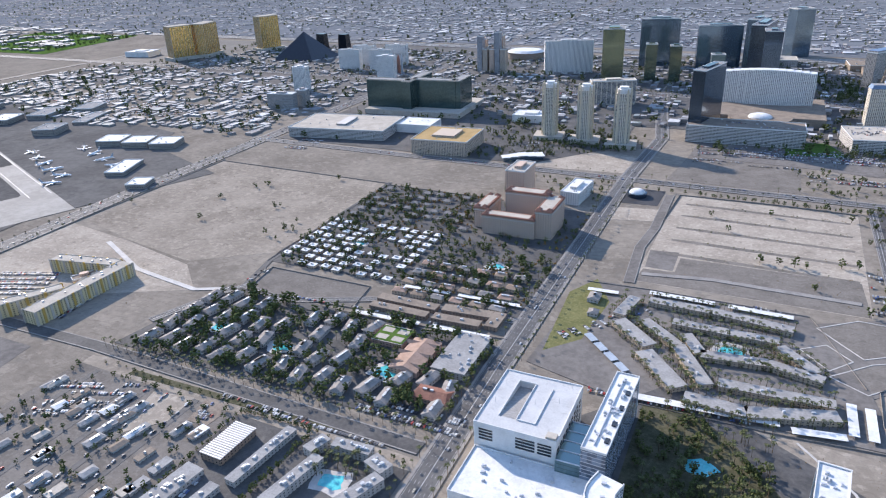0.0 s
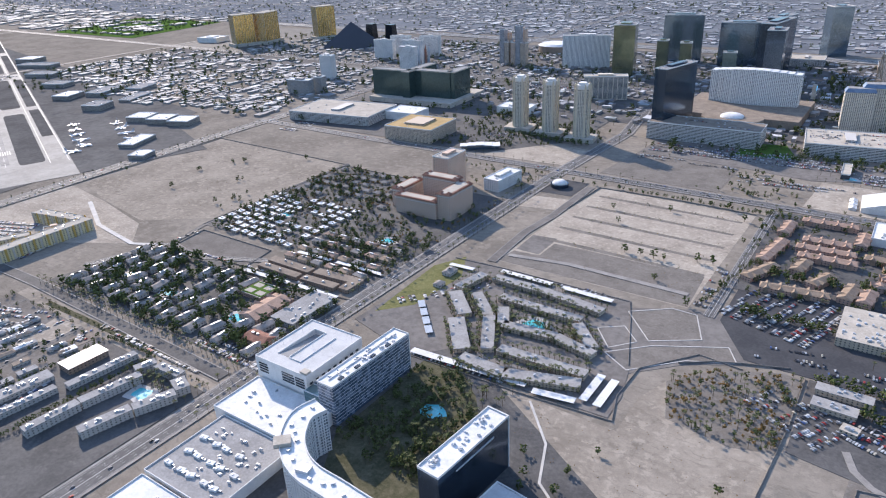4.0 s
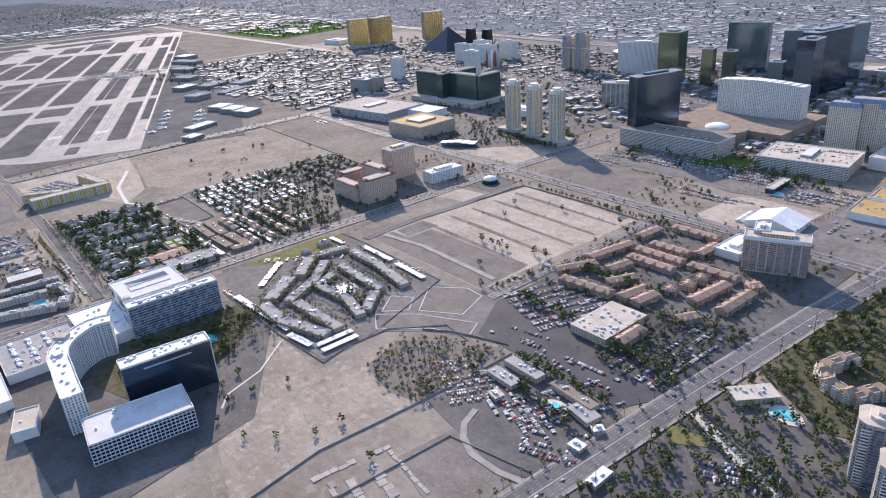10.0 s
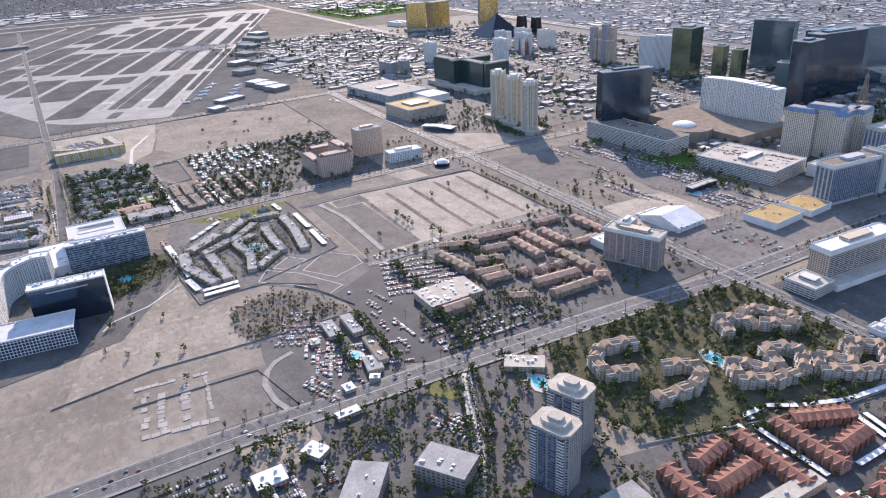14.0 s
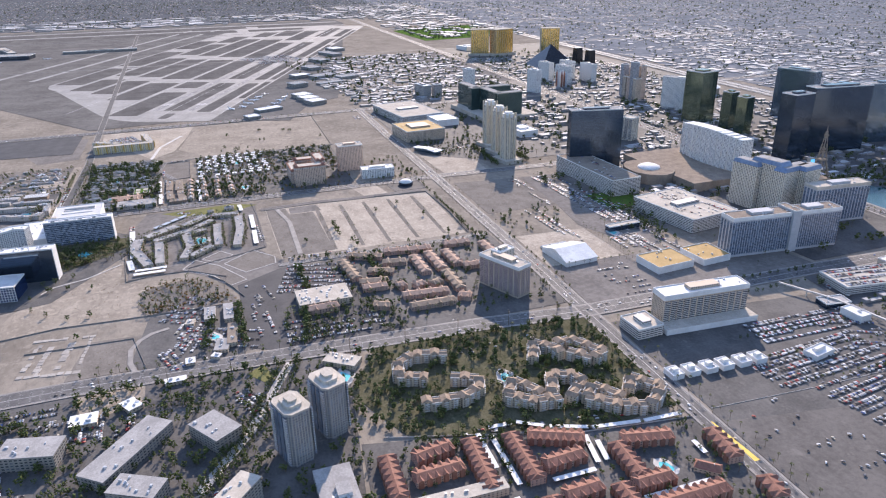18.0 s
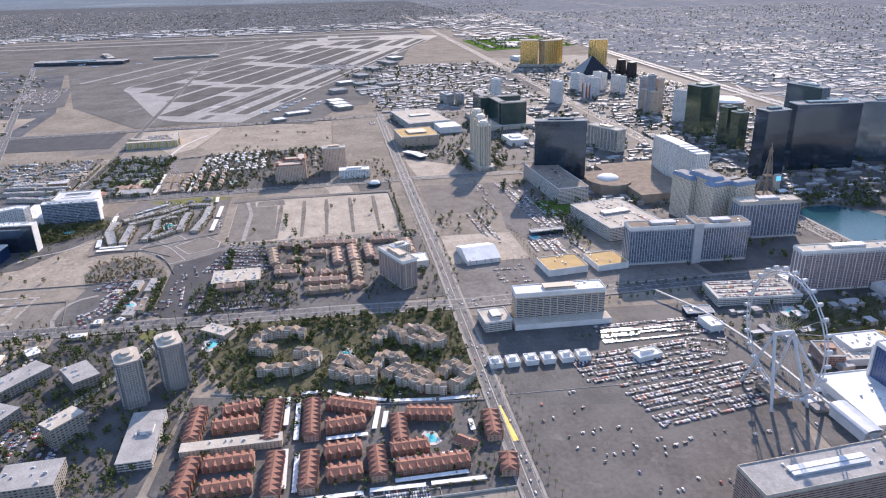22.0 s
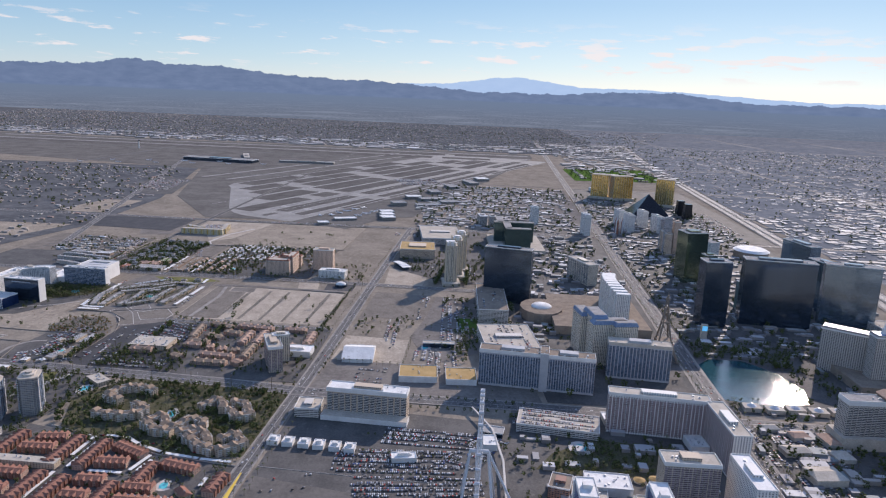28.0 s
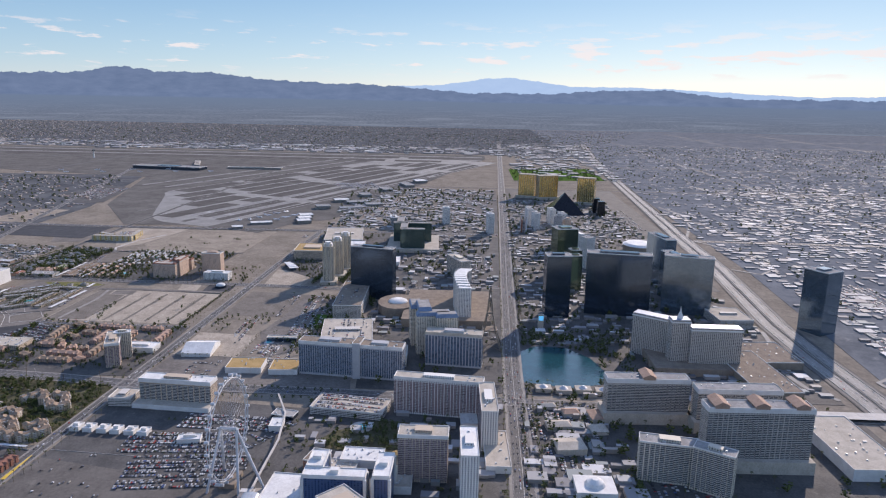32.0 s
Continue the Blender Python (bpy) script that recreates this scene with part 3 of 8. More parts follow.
for yy in (3900, 5400, 7000, -1200, -2700):
    ribbon([(-11000, yy), (2400, yy)], 22, 0.88, "road", "distant straight street of the grid", M_ROAD, lines=False)
ribbon([(560, 2500), (560, 2900)], 30, 7.0, "overpass", "concrete bridge that carries the avenue over the freeway", M_PAVE)
ribbon([(480, 2700), (420, 2660), (340, 2650), (200, 2690), (60, 2715)], 12, 1.3, "ramp", "pale curved freeway ramp", M_CONC, lines=False)
ribbon([(640, 2830), (500, 2850), (380, 2830), (330, 2900), (380, 2975), (470, 2960), (520, 2880)], 11, 1.3, "ramp", "pale looping freeway ramp", M_CONC, lines=False)
ribbon([(-620, 2880), (-560, 2960), (-640, 3040), (-820, 3060), (-980, 2990), (-1120, 2905)], 12, 1.3, "ramp", "pale looping freeway ramp", M_CONC, lines=False)
ribbon([(-1180, 2890), (-1500, 3000), (-1800, 3060), (-2060, 3000)], 12, 1.3, "ramp", "pale curved freeway ramp", M_CONC, lines=False)
traffic(KOVAL, 18, 35), traffic(STRIP[:6], 30, 260), traffic(HARMON, 20, 25), traffic(FLAM, 24, 40), traffic(TROP, 30, 60), traffic(FREEWAY[:9], 70, 150), traffic(KOVAL[1:5], 18, 25)

LOTS = []
ribbon([(166, 850), (164, 1255)], 11, 0.93, "road", "narrow asphalt lane with trees on its verge", M_ROAD, kerb=1.5)
ribbon([(-690, 532), (-660, 615), (-640, 655), (-560, 640), (-440, 690), (-255, 700)], 10, 0.94, "road", "narrow pale lane between lots", M_ROAD, kerb=1.5)
ribbon([(-960, 700), (-830, 640), (-700, 620), (-655, 640)], 8, 0.92, "road", "curving pale track beside the dirt field", M_PAVE, lines=False)
ribbon([(-640, 655), (-660, 740), (-665, 1120)], 9, 0.91, "road", "asphalt lane along the village fence", M_ROAD, lines=False)


def lot(label, poly, mat, z=0.15, name="ground"):
    LOTS.append(ground_sheet(name, label, poly, 0.10 + 0.012 * len(LOTS), mat, "ground" if name == "ground" else name))


lot("worn asphalt drives between the offices and their trees", [(480, 340), (480, 900), (690, 870), (880, 840), (960, 620), (960, 340)], M_ASPHALT, 0.1, "pavement")
# between the airport fence and the apartments
lot("large bare desert lot with tyre tracks and scattered bushes", [(-940, 720), (-1085, 760), (-1095, 1130), (-655, 1110), (-670, 765), (-780, 690)], M_DIRT)
lot("graded pale dirt strip beside a curving lane", [(-1080, 470), (-1090, 740), (-930, 715), (-770, 680), (-700, 620), (-820, 560), (-830, 480)], M_DIRT2, 0.13)
lot("dark paved oval yard", [(-1040, 350), (-1040, 430), (-780, 430), (-760, 330), (-850, 290)], M_OLDLOT, 0.13)
lot("grey gravel yard enclosed by a low fence", [(-640, 718), (-472, 716), (-462, 655), (-628, 646)], M_GRAVEL, 0.17)
# the wide unfinished field west of the avenue
PLOTS = [(-128, 1226), (143, 1217), (138, 860), (-147, 863), (-142, 975), (-138, 1110)]
lot("abandoned building plots with rows of scrub and small trees", PLOTS, M_DIRT2)
lot("grey levelled strip inside the abandoned plots", [(-145, 864), (-139, 905), (-97, 908), (-96, 958), (132, 958), (137, 862)], M_GRAVEL)
lot("patch of old grey asphalt inside the abandoned plots", [(-141, 971), (-100, 977), (-100, 910), (-138, 912)], M_OLDLOT)
for yy in (1186, 1130, 1074, 1022, 969):
    lot("band of dark scrubby soil between building plots", [(-118, yy - 4), (-60, yy - 7), (20, yy - 9), (130, yy - 12), (131, yy - 5), (30, yy - 1), (-50, yy + 3), (-118, yy + 3)], M_GRAVEL)
    scatter(BROWNS, rect(10, yy - 4, 240, 10), 26, 0.16, 0.34)
    scatter(TREES, rect(10, yy - 4, 240, 9), 9, 0.14, 0.3)
ribbon([(-138, 887), (-47, 901), (128, 895)], 9, 0.93, "road", "pale abandoned lane with worn kerbs", M_KERB, lines=False)
ribbon([(-149, 854), (-157, 975), (-149, 1060), (-150, 1221)], 13, 0.94, "road", "bleached access road with pale kerbs", M_OLDLOT, lines=False, kerb=1.2)
for k, (x, y) in enumerate(((-73, 1139), (16, 1171), (8, 981), (52, 980), (67, 982), (32, 981), (110, 998), (131, 1002), (76, 914), (134, 864), (132, 1185), (98, 1225), (-42, 1083))):
    TREES.append((x, y, 1.0 + 0.13 * (k % 4)))
lot("pale dirt plot behind a low wall", [(-231, 1132), (-143, 1145), (-158, 1086), (-227, 1072)], M_DIRT2)
lot("dark asphalt lot round a small domed hall", [(-245, 1155), (-162, 1160), (-160, 1240), (-245, 1240)], M_DARKLOT, 0.1, "pavement")
lot("empty sandy lot where a tower's long shadow falls", [(-170, 1310), (-150, 1480), (60, 1460), (60, 1300)], M_GRAVEL, 0.16)
lot("sandy building site with earth mounds", [(-440, 1310), (-410, 1440), (-240, 1430), (-230, 1320)], M_DIRT2, 0.16)
lot("bare dirt field with a footpath across it", [(-70, 592), (150, 588), (150, 650), (165, 693), (184, 631), (288, 632), (283, 588), (278, 500), (293, 414), (200, 440), (60, 560), (-60, 575)], M_DIRT, 0.14)
GROVE = [(165, 693), (208, 743), (268, 771), (287, 764), (286, 682), (284, 632), (247, 620), (184, 631)]
lot("grove floor of sand under young trees", GROVE, M_GRAVEL, 0.18)
lot("fenced dirt field beside the avenue", [(340, 560), (440, 540), (445, 790), (380, 770), (350, 700)], M_GRAVEL, 0.16)
lot("bleached asphalt lanes round three empty plots", [(58, 725), (70, 822), (150, 862), (185, 862), (232, 768), (172, 733), (122, 682)], M_OLDLOT, 0.15)
for P_ in ([(77, 814), (122, 760), (174, 793), (153, 847), (122, 849)], [(87, 712), (129, 752), (205, 792), (220, 764), (171, 741), (121, 690)], [(59, 758), (86, 778), (111, 751), (87, 723)]):
    lot("empty dirt plot inside a pale kerb", P_, M_GRAVEL)
    kerb_ = thing("plot_kerb", "pale concrete kerb round an empty dirt plot", "kerb", 0, 0, 0, "plot kerbs")
    for p, q in zip(P_, P_[1:] + P_[:1]):
        part("kerb_length", Geo().wall(p, q, 0, 0.75, 1.3), M_PAVE, kerb_)
lot("asphalt lot with sparse parked trucks", [(790, 1270), (830, 1640), (1010, 1560), (1060, 1480), (1400, 1450), (1400, 1240), (1000, 1262)], M_WORN, 0.16, "pavement")
lot("asphalt hotel parking field with curved rows of cars", [(560, 1280), (600, 1660), (880, 1640), (810, 1272)], M_ASPHALT, 0.18, "pavement")
lot("asphalt car park beside the tent", [(350, 1290), (370, 1700), (505, 1720), (500, 1280)], M_OLDLOT, 0.16, "pavement")
lot("pale sandy pad round the tent hall", [(200, 1295), (210, 1440), (355, 1440), (350, 1290)], M_DIRT2, 0.19)
lot("asphalt back lot below the theatre garage", [(-150, 1480), (-140, 1680), (190, 1690), (350, 1500), (190, 1440), (60, 1462)], M_OLDLOT, 0.15, "pavement")
lot("tennis courts and lawns behind the hotel", [(30, 1540), (30, 1640), (110, 1660), (150, 1560)], M_LAWN, 0.19)
lot("asphalt customer car park of the convention hall", [(180, 850), (180, 1000), (350, 1010), (470, 990), (468, 830), (440, 772), (300, 775), (225, 775)], M_DARKLOT, 0.17, "pavement")
lot("asphalt yard with stored cars", [(292, 640), (292, 772), (440, 772), (468, 760), (462, 640), (420, 620)], M_ASPHALT, 0.17, "pavement")
lot("empty asphalt lot behind a white wall", [(950, 900), (965, 1130), (1110, 1140), (1200, 900)], M_OLDLOT, 0.16, "pavement")
lot("asphalt office car park with planted islands", [(480, 470), (480, 660), (640, 650), (720, 560), (760, 470)], M_ASPHALT, 0.15, "pavement")
lot("fan-shaped asphalt car park behind a hedge", [(545, 744), (520, 768), (578, 785), (597, 784), (571, 736)], M_WORN)
lot("dry lawn beside the entrance drive", [(507, 764), (490, 788), (531, 797), (536, 785)], M_GRASS, 0.20)
lot("sandy square with stones", [(485, 560), (485, 640), (530, 640), (540, 570)], M_DIRT, 0.19)
lot("shrub-covered ground round the tan villas", [(500, 940), (520, 1250), (760, 1245), (790, 1000), (700, 920), (600, 880)], M_SHRUB, 0.15)
lot("paved ground between the red-roofed apartments", [(700, 870), (790, 1240), (950, 1240), (950, 930), (880, 850)], M_ASPHALT, 0.15, "pavement")
lot("asphalt lanes of the shingled apartment village", [(-690, 475), (-660, 650), (-245, 640), (-245, 475)], M_ASPHALT, 0.14, "pavement")
lot("asphalt lanes of the white-roofed garden village", [(-660, 735), (-660, 1100), (-250, 1090), (-250, 690), (-440, 740)], M_ASPHALT, 0.14, "pavement")
lot("asphalt grounds of the palm-lined motel village", [(-215, 622), (-200, 845), (70, 842), (85, 805), (122, 700), (135, 640), (135, 602), (-118, 595)], M_OLDLOT, 0.14, "pavement")
lot("dry lawn with a curving path", [(-205, 650), (-215, 800), (-190, 850), (-160, 790), (-170, 690)], M_GRASS, 0.20)
lot("planted lots of the low clay-roofed apartment blocks", [(165, 940), (165, 1255), (480, 1255), (480, 1000), (300, 960)], M_ASPHALT, 0.15)
lot("hotel forecourt asphalt", [(-170, 280), (-210, 460), (-60, 640), (180, 490), (220, 300)], M_ASPHALT, 0.13, "pavement")
lot("sandy ground of the trailer yards", [(-720, 60), (-690, 430), (-452, 426), (-448, 60)], M_GRAVEL)
lot("asphalt of the motel blocks", [(-452, 60), (-454, 428), (-255, 425), (-250, 60)], M_ASPHALT, 0.12, "pavement")
lot("sandy strip beside the drainage channel", [(-690, 428), (-690, 449), (-250, 432), (-250, 416)], M_DIRT, 0.24)
lot("asphalt of the resort blocks along the boulevard", [(-1100, 1330), (-1090, 2740), (-320, 2740), (-300, 1500), (-450, 1320)], M_ASPHALT, 0.10, "pavement")
lot("asphalt of the resort blocks along the boulevard", [(-310, 1690), (-300, 2700), (500, 2700), (500, 1730), (200, 1700)], M_ASPHALT, 0.10, "pavement")
lot("asphalt of the resort blocks north of the avenue", [(545, 1660), (560, 2690), (1500, 2690), (1500, 1560), (960, 1600)], M_ASPHALT, 0.10, "pavement")
lot("asphalt of the resort blocks by the pyramid", [(-2700, 2160), (-2700, 2850), (-1150, 2820), (-1150, 1640), (-1450, 1640), (-1500, 2150)], M_ASPHALT, 0.10, "pavement")
lot("bleached asphalt lots between low roofs beside the boulevard", [(-2600, 1750), (-2600, 2110), (-1500, 2090), (-1480, 1780)], M_OLDLOT, 0.12)
lot("large vacant dirt lot beyond the freeway", [(-2010, 2990), (-2880, 3130), (-2950, 3480), (-1990, 3380)], M_DIRT, 0.14)
lot("green golf course with trees", [(-3990, 2260), (-4160, 2960), (-3300, 2930), (-3200, 2260)], M_LAWN, 0.12)

lot("grey street district beyond the freeway, haze blue in its colour", [(-13900, 3050), (-13900, 15900), (8900, 15900), (8900, 2840), (500, 2830), (-600, 2930), (-2400, 2990)], M_TOWN)
lot("grey suburb south of the airport, haze blue in its colour", [(-5420, -11900), (-5420, 3040), (-13900, 3040), (-13900, -11900)], M_SUBURB)
lot("grey suburb east of the airport, haze blue in its colour", [(-3000, -350), (-2600, -5000), (2600, -5000), (1300, -420), (-850, 60), (-1600, 20)], M_SUBURB)

ribbon([(-500, 175), (-3600, -700)], 24, 0.94, "road", "long straight road beside the airport car parks", M_ROAD, kerb=2.0)
lot("fresh dark asphalt field beside the airport avenue", [(-1085, 40), (-1085, 410), (-850, 405), (-880, 20)], M_DARKLOT)
lot("airport long-stay car park full of cars", [(-1950, -340), (-2420, -350), (-2320, -120), (-1750, 10), (-1700, -90)], M_ASPHALT)
lot("dry tan plots beside the airport road", [(-640, -60), (-880, 0), (-860, -330), (-600, -300)], M_DIRT)
lot("dry tan plots beside the airport road", [(-1150, -30), (-1500, -20), (-1500, -190), (-1150, -250)], M_DIRT)
# ---------------------------------------------------------------- airport
lot("grey tarmac airfield", [(-1160, 420), (-1200, 850), (-1400, 1290), (-2300, 1500), (-4900, 2080), (-5300, 2080), (-5300, -3400), (-3400, -2600), (-2900, -300), (-1700, 60)], M_AIRF, 0.10, "apron")
AX = Vector((-0.925, 0.378, 0))          # the runways' way
AN = Vector((0.378, 0.925, 0))


def strip_at(u0, u1, v0, v1):
    """A rectangle in runway coordinates: u metres along, v metres across from the first threshold."""
    o = Vector((-1215, 600, 0))
    return [tuple((o + AX * u + AN * v).xy) for u, v in ((u0, v0), (u1, v0), (u1, v1), (u0, v1))]


for off, ln in ((-65, 3700), (68, 3700)):
    r = ground_sheet("runway", "long asphalt-grey runway streaked with tyre rubber", strip_at(120, ln, off - 23, off + 23), 0.90, M_CONC, "runway")
    ground_sheet("rubber_streak", "", strip_at(200, 1100, off - 9, off + 9), 0.96, M_RUBBER, parent=r)
    for k in range(8):
        ground_sheet("threshold_bar", "", strip_at(300, 340, off - 20 + 5 * k, off - 17.5 + 5 * k), 1.00, M_LINE, parent=r)
    g = Geo()
    for k in range(50):
        g.prism(strip_at(180 + 60 * k, 215 + 60 * k, off - 0.6, off + 0.6), 0.9, 1.0)
    part("centre_line", g, M_LINE, r)
ground_sheet("apron", "pale concrete field of runways and taxiways", [strip_at(u, u, v, v)[0] for u, v in ((15, 201), (15, -60), (40, -130), (80, -190), (140, -250), (640, -690), (700, -760), (785, -802), (3700, -802), (3700, 201))], 0.85, M_CONC, "apron")
ground_sheet("apron", "pale concrete apron round the terminal", [(-3250, -700), (-3300, 500), (-4100, 500), (-4100, -900)], 0.84, M_CONC, "apron")
for u in (1000, 1650, 2300, 2900):
    ground_sheet("taxiway", "pale concrete link taxiway", [strip_at(u, u, -800, -800)[0], strip_at(u + 30, u, -800, 0)[0], strip_at(u + 630, u, -1800, 0)[0], strip_at(u + 600, u, -1800, 0)[0]], 0.84, M_CONC, "taxiway")
for v in (-960, -1150):
    ground_sheet("taxiway", "pale concrete taxiway", strip_at(900, 3600, v - 14, v + 14), 0.845, M_CONC, "taxiway")


def rounded(u0, u1, v0, v1, r=26):
    """An infield with rounded corners in runway coordinates."""
    r = min(r, (v1 - v0) * 0.45)
    pts = []
    for cu, cv, a0 in ((u1 - r, v1 - r, 0), (u0 + r, v1 - r, 90), (u0 + r, v0 + r, 180), (u1 - r, v0 + r, 270)):
        pts += [(cu + 2.0 * r * (math.cos(radians(a0 + 22.5 * k)) if abs(math.cos(radians(a0 + 22.5 * k))) < 0.5 else 0.5 * math.copysign(1, math.cos(radians(a0 + 22.5 * k)))), cv + r * math.sin(radians(a0 + 22.5 * k))) for k in range(5)]
    return [strip_at(u, u, v, v)[0] for u, v in pts]


for (va, vb), spans in (((-37, 41), ((200, 820), (930, 1530), (1670, 2470), (2830, 3480))), ((95, 150), ((175, 800), (900, 1510), (1660, 2670), (2825, 3370))),
                        ((166, 194), ((440, 840), (900, 1500), (1650, 2300), (2420, 3300))), ((-200, -92), ((110, 586), (690, 850), (920, 1575), (1685, 2460), (2600, 3300))),
                        ((-362, -222), ((420, 830), (945, 1605), (1735, 2670), (2900, 3330))), ((-502, -386), ((560, 900), (1010, 1640), (1800, 2700), (2850, 3200))),
                        ((-636, -524), ((640, 950), (1060, 1700), (1850, 2400), (2500, 2900))), ((-790, -658), ((800, 1300), (1400, 2000), (2150, 2600)))):
    for (ua, ub) in spans:
        ground_sheet("ground", "dark gravel infield with rounded corners between taxiways", rounded(ua, ub, va, vb), 0.87, M_INFIELD)
ground_sheet("ground", "small oval infield by the runway threshold", rounded(60, 150, 0, 34), 0.87, M_INFIELD)
ground_sheet("apron", "grey asphalt parking apron for business jets", strip_at(20, 900, 202, 480), 0.865, M_AIRF, "apron")
for v in (-210, -7, 157, 196, -375):
    ground_sheet("taxi_line", "faded painted taxiway line", strip_at(150, 3500, v - 0.8, v + 0.8), 0.93, M_LINE, "line")
for k, (xx, w) in enumerate(((-4700, 60), (-5050, 60))):
    ground_sheet("runway", "cross runway of pale concrete", [(xx, -3200), (xx, 2050), (xx - w, 2050), (xx - w, -3200)], 0.90, M_CONC, "runway")
for k in range(9):
    ground_sheet("ground", "gravel infield beside the cross runway", rect(-4560 - 0.0, -2700 + 520 * k, 170, 430), 0.87, M_INFIELD)
    ground_sheet("ground", "gravel infield beside the cross runway", rect(-4885, -2600 + 520 * k, 190, 430), 0.87, M_INFIELD)

def smooth(line, n=5):
    """A flowing line through the points."""
    out = []
    for i in range(len(line) - 1):
        a, b, c, d = (Vector(line[min(max(k, 0), len(line) - 1)]) for k in (i - 1, i, i + 1, i + 2))
        for k in range(n):
            f = k / n
            out.append(tuple(0.5 * (2 * b + (c - a) * f + (2 * a - 5 * b + 4 * c - d) * f * f + (3 * b - a - 3 * c + d) * f ** 3)))
    return out + [tuple(line[-1])]


def band(line, w):
    """The closed outline of a strip w wide along a line."""
    left, right = [], []
    for i, p in enumerate(line):
        t = (Vector(line[min(i + 1, len(line) - 1)]) - Vector(line[max(i - 1, 0)])).normalized()
        left.append((p[0] - t.y * w / 2, p[1] + t.x * w / 2))
        right.append((p[0] + t.y * w / 2, p[1] - t.x * w / 2))
    return left, right


def strip_solid(line, w, z0, z1):
    """A solid strip along a line, made of four-sided lengths."""
    left, right = band(line, w)
    g, n = Geo(), len(line)
    v = [(x, y, z) for z in (z0, z1) for side in (left, right) for x, y in side]
    f = []
    for i in range(n - 1):
        a, b, c, d = i, i + 1, n + i + 1, n + i
        f += [(a, b, c, d), (2 * n + d, 2 * n + c, 2 * n + b, 2 * n + a), (a, 2 * n + a, 2 * n + b, b), (d, c, 2 * n + c, 2 * n + d)]
    f += [(0, n, 3 * n, 2 * n), (n - 1, 3 * n - 1, 4 * n - 1, 2 * n - 1)]
    return g.add(v, f)


# ---------------------------------------------------------------- towers
def roof_kit(t, g_poly, h, n, seed, mat=None, size=1.0):
    """Parapet-high plant boxes on a roof."""
    r = random.Random(seed)
    xs, ys = [p[0] for p in g_poly], [p[1] for p in g_poly]
    made = 0
    for _ in range(200):
        if made >= n:
            break
        a, b = r.uniform(min(xs) + 3, max(xs) - 3), r.uniform(min(ys) + 3, max(ys) - 3)
        if not inside((a, b), g_poly):
            continue
        l, w, k = size * r.uniform(1.4, 4.4), size * r.uniform(1.2, 3.4), size * r.uniform(0.8, 2.2)
        part("roof_unit", Geo().box(a - l / 2, a + l / 2, b - w / 2, b + w / 2, h, h + k).box(a - l / 3, a + l / 3, b - w / 3, b + w / 3, h + k, h + k + 0.5), mat or M_UNIT, t, "grey rooftop air unit")
        made += 1


def tower(name, label, x, y, rot, l, w, h, wall, roof=None, strips=0, strip_mat=None, trim=None, penthouse=0.35, units=4, poly=None, parapet=1.6, podium=None, group="", category="hotel", cornice=0.0, ends=0):
    """A slab or shaped block: body, roof, parapet, upright window strips, a plant storey and roof units."""
    t = thing(name, label, category, x, y, rot, group)
    P = poly or [(-l / 2, -w / 2), (l / 2, -w / 2), (l / 2, w / 2), (-l / 2, w / 2)]
    walls = part("wall", Geo().prism(P, 0, h), wall, t)
    top = part("roof", Geo().prism([(a * 0.985, b * 0.985) for a, b in P], h, h + 0.3), roof or M_ROOFG, t, "flat gravelled roof")
    part("parapet", Geo().ring([(a, b) for a, b in P], h - 0.6, h + parapet, 0.7), trim or M_WALLW, t)
    if cornice:
        part("cornice", Geo().prism([(a * (1 + 1.6 / max(l, 1)), b * (1 + 1.6 / max(w, 1))) for a, b in P], h - cornice, h - 0.4), trim or M_WALLW, t, "projecting cornice band")
    if strips and not poly:
        step = l / strips
        for sgn in (-1, 1):
            for i in range(strips):
                a = -l / 2 + step * (i + 0.5)
                part("window_strip", Geo().box(a - step * 0.37, a + step * 0.37, sgn * w / 2 - 0.25, sgn * w / 2 + 0.25, 5, h - cornice - 2.5), strip_mat, walls)
        for i in range(ends):
            b = -w / 2 + w / ends * (i + 0.5)
            for sgn in (-1, 1):
                part("window_strip", Geo().box(sgn * l / 2 - 0.25, sgn * l / 2 + 0.25, b - w / ends * 0.3, b + w / ends * 0.3, 5, h - cornice - 2.5), strip_mat, walls)
    if penthouse and not poly:
        part("plant_storey", Geo().box(-l * penthouse / 2, l * penthouse / 2, -w * 0.25, w * 0.25, h + 0.3, h + 5), wall, t)
    roof_kit(top, [(a * 0.9, b * 0.9) for a, b in P], h + 0.3, units, hash((round(x), round(y))) % 999)
    if podium:
        px, py, pl, pw, ph = podium
        part("podium", Geo().box(px - pl / 2, px + pl / 2, py - pw / 2, py + pw / 2, 0, ph), M_WALLW, t)
        part("podium_roof", Geo().box(px - pl / 2 + 0.5, px + pl / 2 - 0.5, py - pw / 2 + 0.5, py + pw / 2 - 0.5, ph, ph + 0.3), M_ROOFT, t)
    return t


F_CREAM = facade("cream_hotel_wall", (0.62, 0.55, 0.44), (0.06, 0.07, 0.08), 3.9, 3.1, 0.52, 0.62)
F_WHITE = facade("white_hotel_wall", (0.72, 0.70, 0.66), (0.07, 0.08, 0.10), 4.2, 3.3, 0.45, 0.6)
F_TAN = facade("tan_hotel_wall", (0.52, 0.42, 0.32), (0.05, 0.05, 0.06), 3.8, 3.1, 0.5, 0.55)
F_PINK = facade("rose_render_wall", (0.58, 0.42, 0.32), (0.07, 0.07, 0.075), 4.0, 3.1, 0.45, 0.5)
F_BRICK = facade("red_brown_hotel_wall", (0.30, 0.16, 0.12), (0.06, 0.06, 0.07), 4.0, 3.0, 0.75, 0.55)
